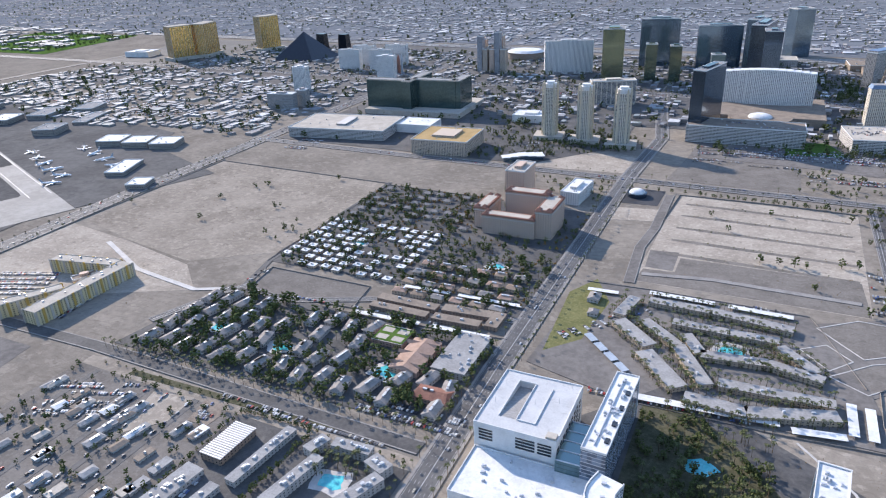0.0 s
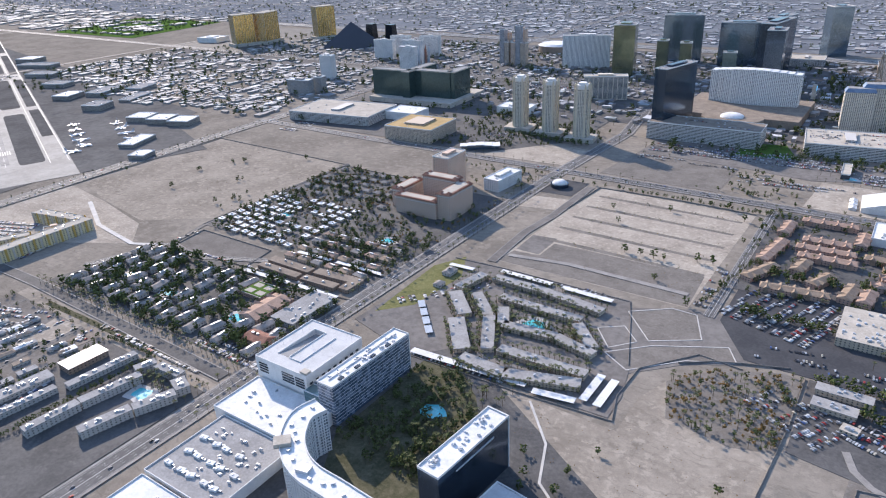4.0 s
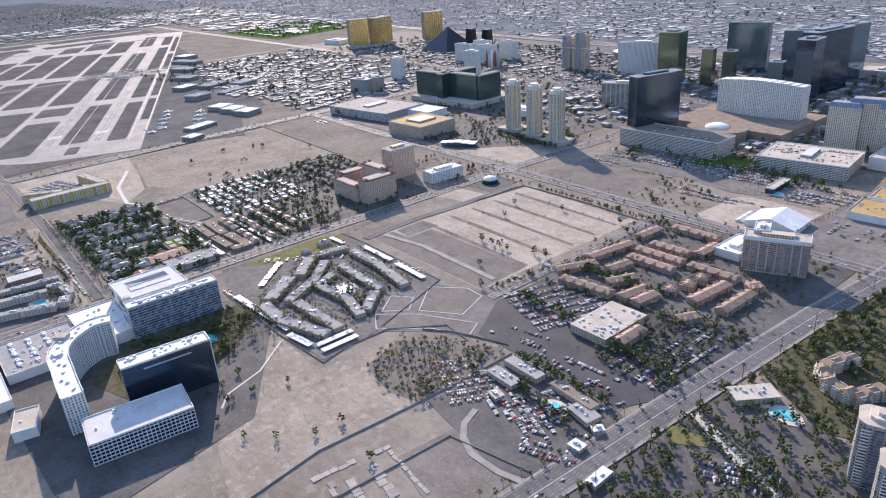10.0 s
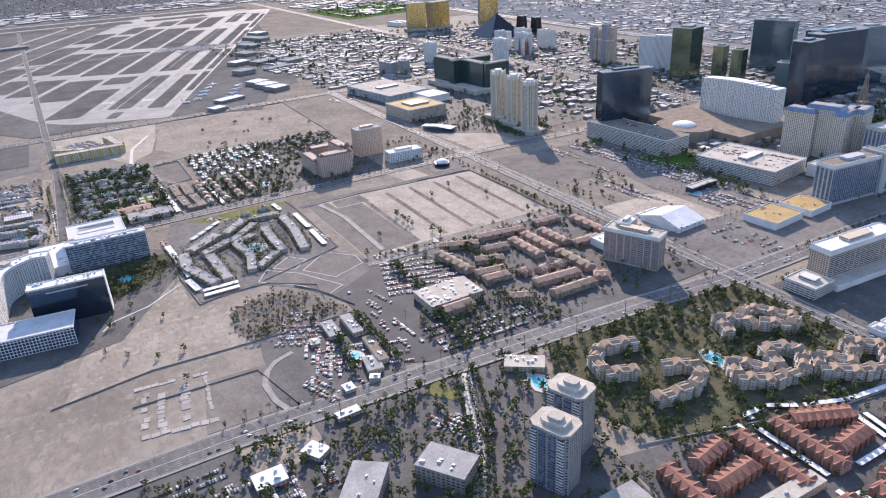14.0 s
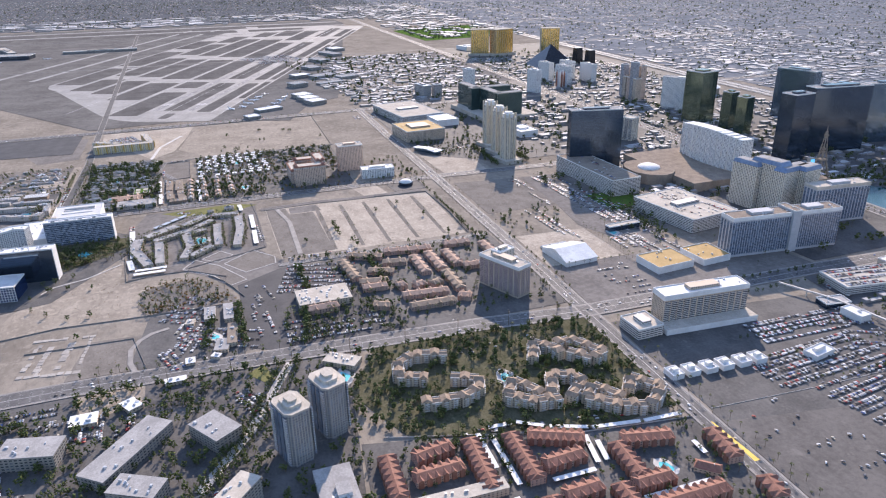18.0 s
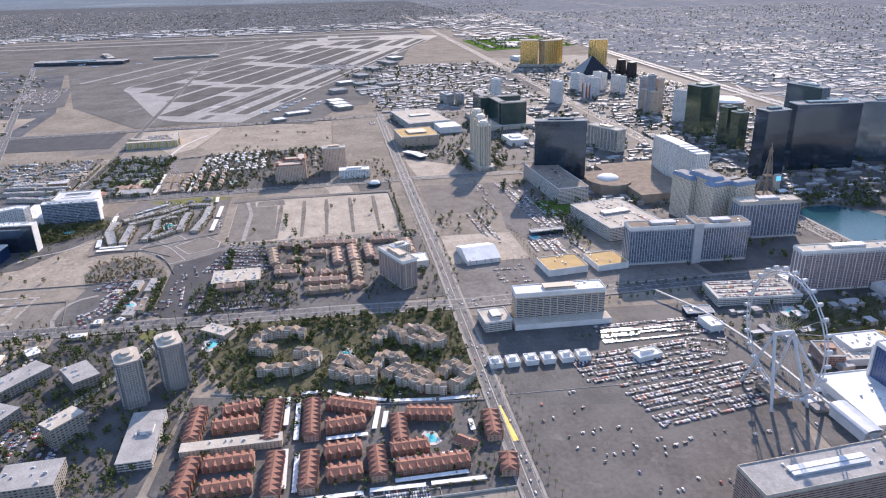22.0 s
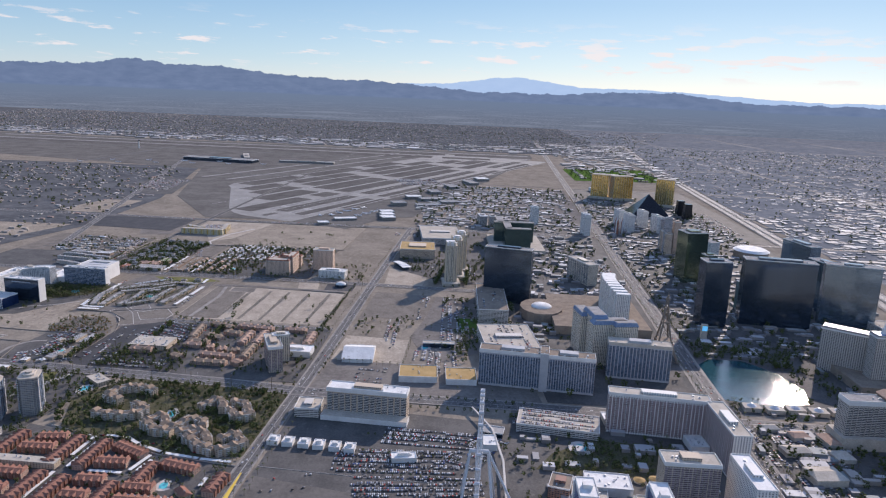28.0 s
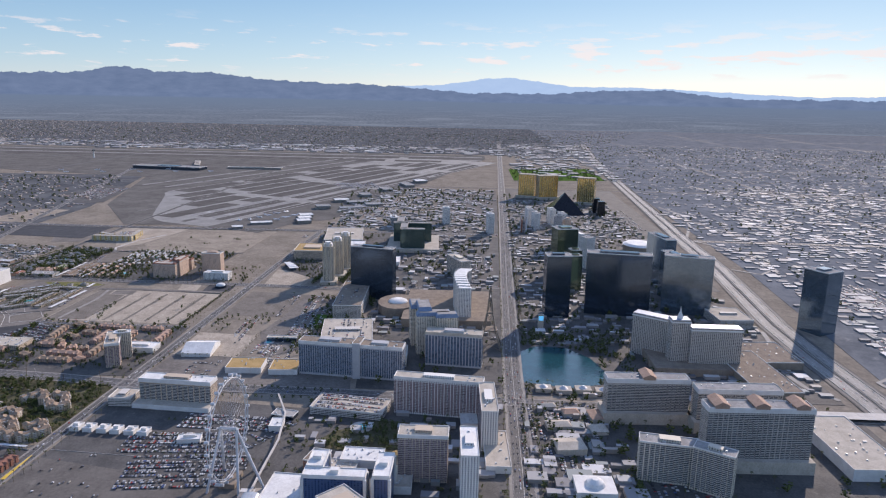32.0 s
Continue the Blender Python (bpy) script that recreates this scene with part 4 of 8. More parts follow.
F_GREYB = facade("grey_hotel_wall", (0.40, 0.39, 0.39), (0.05, 0.055, 0.07), 3.6, 3.1, 0.62, 0.55)
F_GARAGE = facade("open_deck_garage", (0.56, 0.53, 0.49), (0.03, 0.03, 0.035), 7.0, 3.2, 0.9, 0.45, glass_rough=0.8)
F_OFFICE = facade("low_office_wall", (0.29, 0.26, 0.225), (0.05, 0.055, 0.06), 5.0, 3.6, 0.6, 0.45)
F_YELLOW = facade("ochre_block_wall", (0.60, 0.50, 0.29), (0.06, 0.06, 0.06), 5.2, 3.0, 0.4, 0.5)
F_BLUEW = facade("pale_tower_wall", (0.35, 0.325, 0.295), (0.07, 0.09, 0.11), 3.2, 3.1, 0.7, 0.6)
G_GREEN = pane("green_black_glass", (0.045, 0.085, 0.085), (0.08, 0.13, 0.13), 3.4, 3.0, 0.10, 0.5)
G_BLUE = pane("blue_grey_glass", (0.13, 0.19, 0.25), (0.22, 0.30, 0.37), 3.5, 2.0)
B_SLATE = bands("window_bands_slate", (0.055, 0.085, 0.125), (0.15, 0.175, 0.21), 3.05, 0.30)
B_ROSE = bands("window_bands_rose", (0.13, 0.09, 0.095), (0.37, 0.31, 0.30), 3.05, 0.45)
F_SLATE = spotted("slate_concrete_piers", (0.36, 0.37, 0.385), (0.45, 0.455, 0.465), 0.05, 0.5, 0.8)
G_DARK = pane("dark_smoked_glass", (0.055, 0.085, 0.125), (0.095, 0.135, 0.185), 3.5, 2.0)
G_GOLD = pane("gold_coated_glass", (0.64, 0.44, 0.14), (0.80, 0.60, 0.26), 3.5, 3.0, 0.18, 0.9)
G_BLACK = pane("black_pyramid_glass", (0.012, 0.014, 0.02), (0.022, 0.024, 0.03), 4.0, 4.0, 0.12, 0.3)
G_OLIVE = pane("bronze_green_glass", (0.11, 0.15, 0.12), (0.23, 0.28, 0.20), 3.5, 2.2)
F_CLASSIC = facade("stone_hotel_wall", (0.44, 0.41, 0.37), (0.05, 0.055, 0.065), 4.2, 3.3, 0.5, 0.62)
F_DECK = facade("brown_open_deck", (0.42, 0.295, 0.245), (0.035, 0.03, 0.03), 9.0, 2.9, 0.94, 0.42, glass_rough=0.8)
G_DEEP = pane("deep_blue_glass", (0.015, 0.04, 0.12), (0.03, 0.07, 0.18), 3.2, 3.0, 0.1, 0.4)
G_TEAL = pane("clear_teal_glass", (0.12, 0.20, 0.21), (0.22, 0.32, 0.33), 4.0, 2.4, 0.06, 0.5)
F_BLUEHOTEL = facade("blue_hotel_wall", (0.05, 0.10, 0.22), (0.02, 0.035, 0.07), 4.6, 3.2, 0.45, 0.5, wall_rough=0.35)
B_DARK = bands("window_bands", (0.05, 0.055, 0.065), (0.50, 0.47, 0.42), 3.05, 0.38)
B_BLUE = bands("window_bands_blue", (0.06, 0.08, 0.11), (0.62, 0.61, 0.59), 3.2, 0.42)

# three slim condominium towers
for k, (sx, sy) in enumerate(((-470, 1535), (-385, 1525), (-300, 1512))):
    L = 20
    P = [(-14, -14), (-6, -17), (6, -17), (14, -14), (17, 0), (14, 14), (6, 17), (-6, 17), (-14, 14), (-17, 0)]
    t = thing("condo_tower", "slim cream condominium tower with stepped white crown", "tower", sx, sy, 8, "three condominium towers")
    part("wall", Geo().prism(P, 0, 118), F_CREAM, t)
    for a, b in ((-10, -16.5), (10, -16.5), (-10, 16.5), (10, 16.5), (16, -7), (16, 7), (-16, -7), (-16, 7)):
        part("pilaster", Geo().rbox(a, b, 0, 4, 2.4, 0, 124).rbox(a, b, 0, 2.2, 3.0, 124, 129), M_CREAM, t, "pale upright pier")
    part("crown", Geo().prism([(a * 0.8, b * 0.8) for a, b in P], 118, 126).prism([(a * 0.55, b * 0.55) for a, b in P], 126, 131), M_WALLW, t, "stepped white crown")
    part("podium", Geo().box(-34, 34, -26, 26, 0, 9), M_ROOFT, t)

# dark green cross-shaped casino hotel and its neighbours
t = thing("casino_hotel", "dark green glass casino hotel of crossing slabs", "hotel", -900, 1700, 3)
for (a, b, l, w) in ((-70, -25, 130, 26), (55, -5, 130, 26), (-10, 25, 26, 150), (120, 30, 26, 90)):
    part("wing", Geo().box(a - l / 2, a + l / 2, b - w / 2, b + w / 2, 0, 88), G_GREEN, t)
    part("roof", Geo().box(a - l / 2 + 0.5, a + l / 2 - 0.5, b - w / 2 + 0.5, b + w / 2 - 0.5, 88, 88.6), M_ROOFG, t)
    part("coping", Geo().ring([(a - l / 2, b - w / 2), (a + l / 2, b - w / 2), (a + l / 2, b + w / 2), (a - l / 2, b + w / 2)], 86.5, 89.6, 1.0), M_ROOFT, t, "pale roof edge")
part("podium", Geo().box(-130, 150, -70, 130, 0, 14), M_ROOFT, t)
tower("garage", "long concrete parking deck with a white sunlit roof", -965, 1440, 8, 250, 150, 24, F_GARAGE, M_ROOFT, units=8, penthouse=0.1, category="car park")
tower("arena", "flat arena hall with a white roof", -800, 1510, 4, 90, 75, 20, M_WALLW, M_ROOFW, units=3, penthouse=0, category="arena")
tower("theatre", "ochre-roofed event hall with arched side", -660, 1380, 4, 130, 120, 32, F_TAN, M_ROOFGOLD, units=6, penthouse=0.4, category="hall")
tower("hall", "low white-roofed conference hall", -560, 1680, 4, 90, 60, 18, M_WALLW, M_ROOFW, units=5, category="hall")
t = thing("pavilion", "white curved exhibition roof on a steel frame", "pavilion", -470, 1345, 30)
for k in range(5):
    part("roof_panel", Geo().prism([(-45 + 18 * k, -10 - k), (-27 + 18 * k, -11 - k), (-27 + 18 * k, 12 + k), (-45 + 18 * k, 11 + k)], 9 + 1.2 * (2 - abs(k - 2)), 10.2 + 1.2 * (2 - abs(k - 2))), M_ROOFW, t)
part("wall", Geo().box(-42, 42, -8, 8, 0, 9), G_BLUE, t)

# rose-coloured hotel with red hipped roofs
t = thing("rose_hotel", "rose-coloured stucco hotel with red hipped tile roofs", "hotel", -345, 1035, 0)
for (a, b, l, w, h) in ((-12, -78, 86, 20, 31), (-66, -36, 22, 66, 34), (44, -46, 26, 72, 46), (-2, -16, 72, 22, 52)):
    part("wing", Geo().box(a - l / 2, a + l / 2, b - w / 2, b + w / 2, 0, h), F_PINK, t)
    part("roof", Geo().box(a - l / 2 + 3, a + l / 2 - 3, b - w / 2 + 3, b + w / 2 - 3, h, h + 2.6), M_ROOFT, t, "flat roof behind tiled edges")
    part("cornice", Geo().box(a - l / 2 - 0.8, a + l / 2 + 0.8, b - w / 2 - 0.8, b + w / 2 + 0.8, h - 3.6, h - 2.4), M_PAVE, t)
    part("tile_edge", Geo().prism([(a - l / 2 - 1, b - w / 2 - 1), (a + l / 2 + 1, b - w / 2 - 1), (a + l / 2 + 1, b + w / 2 + 1), (a - l / 2 - 1, b + w / 2 + 1)], h, h + 2.4, 0.93), M_TILERED, t, "sloping red tile edge")
    for sx in (-1, 1):
        for sy in (-1, 1):
            part("corner_roof", Geo().gable(a + sx * (l / 2 - 5), b + sy * (w / 2 - 5), 0, 11, 11, h + 0.8, 5.5, 0.8, 6.2), M_TILERED, t, "small red hipped corner roof")
tower("rose_hotel", "tall plain rose-coloured hotel block", -392, 1108, 0, 34, 62, 64, F_PINK, M_ROOFT, units=4)
tower("white_hotel", "white stepped hotel block", -302, 1156, -4, 34, 80, 22, F_WHITE, M_ROOFW, units=8)
t = thing("domed_hall", "small round hall under a white half dome", "hall", -204, 1200, 0)
part("wall", Geo().prism([(17 * math.cos(k / 20 * math.tau), 17 * math.sin(k / 20 * math.tau)) for k in range(20)], 0, 7), G_DARK, t)
g = Geo()
for i in range(5):
    r0, r1 = 14 * math.cos(i / 5 * 1.5), 14 * math.cos((i + 1) / 5 * 1.5)
    g.prism([(r0 * math.cos(k / 20 * math.tau), r0 * math.sin(k / 20 * math.tau)) for k in range(20)], 7 + 7 * math.sin(i / 5 * 1.5), 7 + 7 * math.sin((i + 1) / 5 * 1.5), r1 / r0)
part("dome", g, M_ROOFW, t, "white half dome")

# tower with a cream hotel behind, theatre hotel with domed casino
tower("tower", "cream hotel block with dark vertical bays", -410, 1918, 24, 120, 34, 66, F_CREAM, M_ROOFT, 9, B_DARK, units=4)
tower("glass_tower", "tall dark blue-green glass tower with red roof sign", -145, 1675, 76, 130, 28, 152, G_DARK, M_ROOFG, units=5, penthouse=0.5)
t = thing("theatre_hotel", "white hotel with a curved front and pale vertical ribs", "hotel", -20, 1952, 0)
for k in range(12):
    a = -100 + 17.5 * k
    b = -14 * math.sin(math.pi * k / 11)
    part("bay", Geo().rbox(a, b - 8, 0, 17.7, 34, 0, 99 + 8 * math.sin(math.pi * k / 11)), F_WHITE, t)
    part("rib", Geo().box(a - 9.4, a - 8.2, b - 26.5, b - 25, 0, 102 + 8 * math.sin(math.pi * k / 11)), M_WALLW, t)
    part("roof", Geo().rbox(a, b - 8, 0, 16.4, 32, 99 + 8 * math.sin(math.pi * k / 11), 100 + 8 * math.sin(math.pi * k / 11)), M_ROOFW, t)
part("podium", Geo().box(-150, 130, -170, 60, 0, 22), M_ROOFBR, t)
tower("garage", "long grey parking deck with a tiled terrace roof", -55, 1630, 2, 240, 75, 38, F_GARAGE, M_ROOFBR, units=6, penthouse=0.0, category="car park")
t = thing("casino_dome", "cream shallow dome on a round brown hall", "dome", -30, 1760, 0)
part("drum", Geo().prism([(70 * math.cos(k / 16 * math.tau), 55 * math.sin(k / 16 * math.tau)) for k in range(16)], 0, 26), M_ROOFBR, t)
g = Geo()
for i in range(5):
    r0, r1 = 27 * math.cos(i / 5 * 1.5), 27 * math.cos((i + 1) / 5 * 1.5)
    z0, z1 = 26 + 9 * math.sin(i / 5 * 1.5), 26 + 9 * math.sin((i + 1) / 5 * 1.5)
    g.prism([(r0 * math.cos(k / 20 * math.tau), r0 * math.sin(k / 20 * math.tau)) for k in range(20)], z0, z1, r1 / r0)
part("dome", g, M_ROOFW, t, "cream shallow dome")
tower("garage", "white multi-storey parking deck with cars on its roof", 225, 1665, 8, 165, 120, 28, F_GARAGE, M_ROOFT, units=10, penthouse=0.12, category="car park")

# mansard hotel with the half-size iron tower
M_SLATE = spotted("blue_slate", (0.10, 0.16, 0.26), (0.17, 0.25, 0.37), 0.2, 1.0, 0.5)
t = thing("mansard_hotel", "cream hotel of three joined wings under blue mansard roofs", "hotel", 255, 1835, 10)
for (a, b, l, w, h) in ((-40, 0, 60, 26, 92), (35, 35, 26, 80, 92), (0, 15, 70, 30, 100), (50, 62, 26, 50, 92)):
    part("wing", Geo().box(a - l / 2, a + l / 2, b - w / 2, b + w / 2, 0, h), F_CREAM, t)
    part("mansard", Geo().prism([(a - l / 2 - 1, b - w / 2 - 1), (a + l / 2 + 1, b - w / 2 - 1), (a + l / 2 + 1, b + w / 2 + 1), (a - l / 2 - 1, b + w / 2 + 1)], h, h + 8, 0.86), M_SLATE, t, "blue slate mansard roof")
    part("roof", Geo().box(a - l * 0.42, a + l * 0.42, b - w * 0.42, b + w * 0.42, h + 8, h + 8.5), M_ROOFG, t)
t = thing("iron_tower", "half-size lattice iron tower over the casino", "tower", 235, 2005, 0)
M_IRON = spotted("iron_paint", (0.16, 0.13, 0.10), (0.24, 0.20, 0.16), 0.3, 2.0, 0.6)
PROFILE = [(0, 28), (23, 20), (46, 13), (82, 6.5), (118, 3.2), (146, 1.1)]
for i in range(4):
    sx, sy = (1, 1, -1, -1)[i], (1, -1, -1, 1)[i]
    for (z0, r0), (z1, r1) in zip(PROFILE, PROFILE[1:]):
        leg = part("leg", Geo().beam((sx * r0, sy * r0, z0), (sx * r1, sy * r1, z1), max(0.8, 2.6 - z0 / 70), 5), M_IRON, t)
        part("brace", Geo().beam((sx * r0, sy * r0, z0), (sx * r1, -sy * r1, z1), 0.5, 4), M_IRON, leg)
        part("brace", Geo().beam((sx * r0, sy * r0, z0), (-sx * r1, sy * r1, z1), 0.5, 4), M_IRON, leg)
for z, r in ((43, 17), (84, 8), (137, 3.6)):
    part("platform", Geo().box(-r, r, -r, r, z, z + 3), M_ROOFBR, t)
part("spire", Geo().beam((0, 0, 145), (0, 0, 158), 1.0, 6, 0.2), M_ROOFBR, t)

# two long slabs at the corner of the avenue
tower("slab_hotel", "grey-brown slab hotel with close dark window columns", 424, 1665, 84, 128, 34, 73, F_SLATE, M_ROOFBR, 26, B_SLATE, cornice=5, units=7, ends=4, group="twin slab hotels")
tower("slab_hotel", "grey-brown slab hotel with close dark window columns", 436, 1772, 84, 100, 34, 73, F_SLATE, M_ROOFBR, 21, B_SLATE, cornice=5, units=7, ends=4, group="twin slab hotels")
tower("link_block", "light stair and lift block between the slabs", 431, 1726, 84, 16, 44, 77, F_SLATE, M_ROOFBR, units=1, penthouse=0, category="hotel")
tower("slab_hotel", "blue-glass slab hotel with pale piers and a tan cornice", 352, 1925, 84, 124, 34, 76, F_SLATE, M_ROOFT, 18, B_SLATE, cornice=4, trim=M_ROOFT, units=5, ends=4)
tower("hall", "large cream casino hall roof with plant", 345, 1770, 2, 70, 100, 24, M_WALLW, M_ROOFT, units=14, category="hall")
tower("convention_hall", "flat ochre-roofed convention hall with white walls", 415, 1480, 4, 60, 75, 12, M_WALLW, M_ROOFGOLD, units=6, penthouse=0, category="hall")
tower("convention_hall", "flat ochre-roofed convention hall with white walls", 415, 1565, 4, 60, 60, 11, M_WALLW, M_ROOFGOLD, units=5, penthouse=0, category="hall")
tower("glass_hall", "long dark station hall with a flat roof", 240, 1510, 3, 15, 70, 10, G_DARK, M_ROOFT, units=0, penthouse=0, category="station")

# hotels north of the avenue
tower("slab_hotel", "long white slab hotel with rose glass bays", 598, 1903, 84, 165, 28, 72, F_WHITE, M_ROOFT, 28, B_ROSE, trim=M_WALLW, cornice=4, units=6, ends=3)
tower("slab_hotel", "tan end slab of the hotel standing square to the rest", 676, 1992, 2, 120, 28, 72, F_WHITE, M_ROOFT, 20, B_ROSE, trim=M_WALLW, units=4)
tower("slab_hotel", "rose-glass hotel slab with pale end walls", 822, 1890, 90, 76, 34, 78, F_TAN, M_ROOFT, 14, B_ROSE, trim=M_WALLW, cornice=4, units=4)
tower("slab_hotel", "pale hotel tower with a flat roof", 860, 1960, 2, 90, 26, 84, F_WHITE, M_ROOFW, units=4)
tower("slab_hotel", "tan angled hotel tower with close small windows", 990, 1798, 45, 66, 46, 60, F_TAN, M_ROOFT, units=4)
t = tower("garage", "pale parking deck with cars and ramps on its roof", 1018, 1700, -3, 88, 84, 20, F_GARAGE, M_ROOFT, units=3, penthouse=0, category="car park")
for a, b, l, w in ((-26, 4, 3, 34), (4, -6, 30, 3), (16, 20, 44, 3), (-8, 30, 26, 3)):
    part("ramp_wall", Geo().box(a - l / 2, a + l / 2, b - w / 2, b + w / 2, 20.3, 22), M_ROOFG, t)
tower("garage", "brown-grey parking deck with a plain roof", 1100, 1650, -4, 42, 52, 22, F_DECK, M_ROOFBR, units=3, penthouse=0, category="car park")
tower("slab_hotel", "pale classical hotel block with tall window bays", 1088, 1735, -4, 56, 58, 36, F_WHITE, M_ROOFT, 8, B_DARK, units=10, cornice=4, ends=8)
t = thing("blue_hotel", "blue glass hotel of three slabs in a white frame", "hotel", 0, 0, 0)
for (a, b, l, w, h) in ((922, 1772, 22, 88, 61), (888, 1741, 46, 24, 63), (896, 1838, 66, 24, 61)):
    wing = part("wing", Geo().box(a - l / 2, a + l / 2, b - w / 2, b + w / 2, 0, h), F_BLUEHOTEL, t)
    part("roof", Geo().box(a - l / 2 + 0.6, a + l / 2 - 0.6, b - w / 2 + 0.6, b + w / 2 - 0.6, h, h + 0.4), M_ROOFW, t)
    part("cornice", Geo().box(a - l / 2 - 0.8, a + l / 2 + 0.8, b - w / 2 - 0.8, b + w / 2 + 0.8, h - 4, h - 0.3), M_WALLW, t, "broad white cornice")
    part("parapet", Geo().ring([(a - l / 2, b - w / 2), (a + l / 2, b - w / 2), (a + l / 2, b + w / 2), (a - l / 2, b + w / 2)], h - 0.3, h + 1.6, 0.7), M_WALLW, t)
    for sx in (-1, 1):
        for sy in (-1, 1):
            part("white_pier", Geo().box(a + sx * l / 2 - 2.2, a + sx * l / 2 + 2.2, b + sy * w / 2 - 2.2, b + sy * w / 2 + 2.2, 0, h - 4), M_WALLW, wing, "white corner pier")
    part("lift_house", Geo().box(a - 5, a + 5, b - 6, b + 6, h + 0.4, h + 6), M_WALLW, t)
part("sign_bar", Geo().box(911.4, 912.2, 1733, 1750, 50, 56), M_PAVE, t, "pale row of sign letters as one bar")

t = tower("parking_deck", "long brown parking deck with open ribbon storeys", 1040, 1528, 92, 174, 44, 46, F_DECK, M_ROOFG, 0, None, units=4, penthouse=0, cornice=2, trim=M_ROOFT, category="car park")
part("solar_panel", Geo().box(-45, 42, -6, -1, 46.3, 49), M_SOLAR, t, "dark row of roof panels")
part("shade_roof", Geo().box(-45, 42, 0, 7, 47.5, 49.4), M_ROOFW, t, "white shade roof over the upper deck")
part("stair_tower", Geo().box(60, 78, -20, -6, 40, 55), F_DECK, t)
part("stair_tower", Geo().box(79, 89, 4, 20, 30, 52), M_ROOFT, t)
tower("slab_hotel", "grey hotel slab with tall pale piers between window bays", 592, 1408, 86, 140, 30, 50, F_TAN, M_ROOFW, 13, B_DARK, cornice=6, units=5, podium=(0, -24, 150, 26, 9))
tower("garage", "cream parking deck of the hotel", 598, 1305, 92, 42, 44, 17, F_GARAGE, M_ROOFT, units=3, category="car park")
for k, yy in enumerate((1278, 1302, 1328, 1352, 1378, 1402)):
    tower("villa", "small white-roofed villa in a row of six", 711 + 0.07 * (yy - 1278), yy - 2, 0, 20, 17, 7, M_WALLW, M_ROOFW, units=3, penthouse=0.3, group="row of white villas", category="villa")
tower("office", "white flat-roofed service building among the cars", 738, 1487, 10, 20, 38, 7, M_WALLW, M_ROOFW, units=4, penthouse=0.2, category="building")
tower("garage", "wide flat parking deck full of cars", 600, 1738, -8, 62, 138, 14, F_GARAGE, M_ROOFT, units=0, penthouse=0, category="car park")
for (a, b, r_, l, w, h, roof, n) in ((907, 1698, -3, 110, 72, 14, M_ROOFW, 5), (943, 1754, -8, 40, 62, 12, M_ROOFW, 1), (785, 1790, -2, 42, 66, 14, M_ROOFW, 14), (812, 1760, -8, 28, 50, 10, M_ROOFT, 10), (678, 1620, 4, 34, 22, 10, M_ROOFW, 4), (745, 2006, 2, 120, 40, 12, M_ROOFT, 16), (1100, 1860, 2, 110, 110, 18, M_ROOFG, 26), (1010, 1900, 2, 70, 84, 17, M_ROOFT, 22), (1135, 1748, 2, 60, 70, 16, M_ROOFT, 18), (950, 1880, 2, 56, 60, 14, M_ROOFW, 18), (1030, 1830, 2, 44, 60, 15, M_ROOFT, 16), (930, 1960, 2, 60, 70, 13, M_ROOFG, 18), (845, 1850, 2, 60, 50, 12, M_ROOFT, 14)):
    tower("casino_hall", "low pale flat-roofed casino hall crowded with roof plant", a, b, r_, l, w, h, M_WALLW, roof, units=n, penthouse=0, category="hall")
tower("brick_block", "small red-brown brick block behind the wheel", 801, 1720, -14, 40, 30, 18, F_BRICK, M_ROOFBR, units=5, category="building")
tower("glass_lobby", "low dark glass lobby beside the car park", 636, 1623, -10, 24, 42, 8, G_DARK, M_ROOFG, units=3, penthouse=0, category="hall")
for a, b in ((759, 1842), (753, 1866)):
    t = thing("round_pavilion", "small round pavilion with an ochre cone roof", "pavilion", a, b, 0, "garden pavilions")
    part("wall", Geo().beam((0, 0, 0), (0, 0, 4), 8, 16), M_ROOFT, t)
    part("cone_roof", Geo().beam((0, 0, 4), (0, 0, 6.5), 9, 16, 2), M_ROOFGOLD, t)
lot("shaded hotel garden of lawns and palms", [(742, 1690), (690, 1720), (636, 1795), (650, 1935), (745, 1880), (755, 1770)], M_SHRUB)
t = thing("pool_terrace", "white round pool terrace in a hotel garden", "terrace", 668, 1768, 0, "", "", 0.6)
part("deck", Geo().prism([(22 * math.cos(k / 24 * math.tau), 20 * math.sin(k / 24 * math.tau)) for k in range(24)], 0, 0.8), M_PAVE, t)
part("water", Geo().prism([(12 * math.cos(k / 20 * math.tau), 10 * math.sin(k / 20 * math.tau)) for k in range(20)], 0.6, 0.95), M_POOL, t)
scatter(TREES, [(742, 1695), (692, 1725), (645, 1798), (655, 1925), (742, 1870), (751, 1764)], 150, 0.5, 0.95)
scatter(PALMS, [(742, 1695), (692, 1725), (645, 1798), (655, 1925), (742, 1870), (751, 1764)], 50, 0.7, 1.1)
t = thing("sign_tower", "slim sign tower with a bright blue screen", "sign", 88, 2141, 0)
part("pylon", Geo().box(-5, 5, -7, 7, 0, 38), M_ROOFT, t)
part("screen", Geo().box(5.0, 5.5, -6, 6, 23, 35), M_SCREEN, t, "bright blue advertising screen")
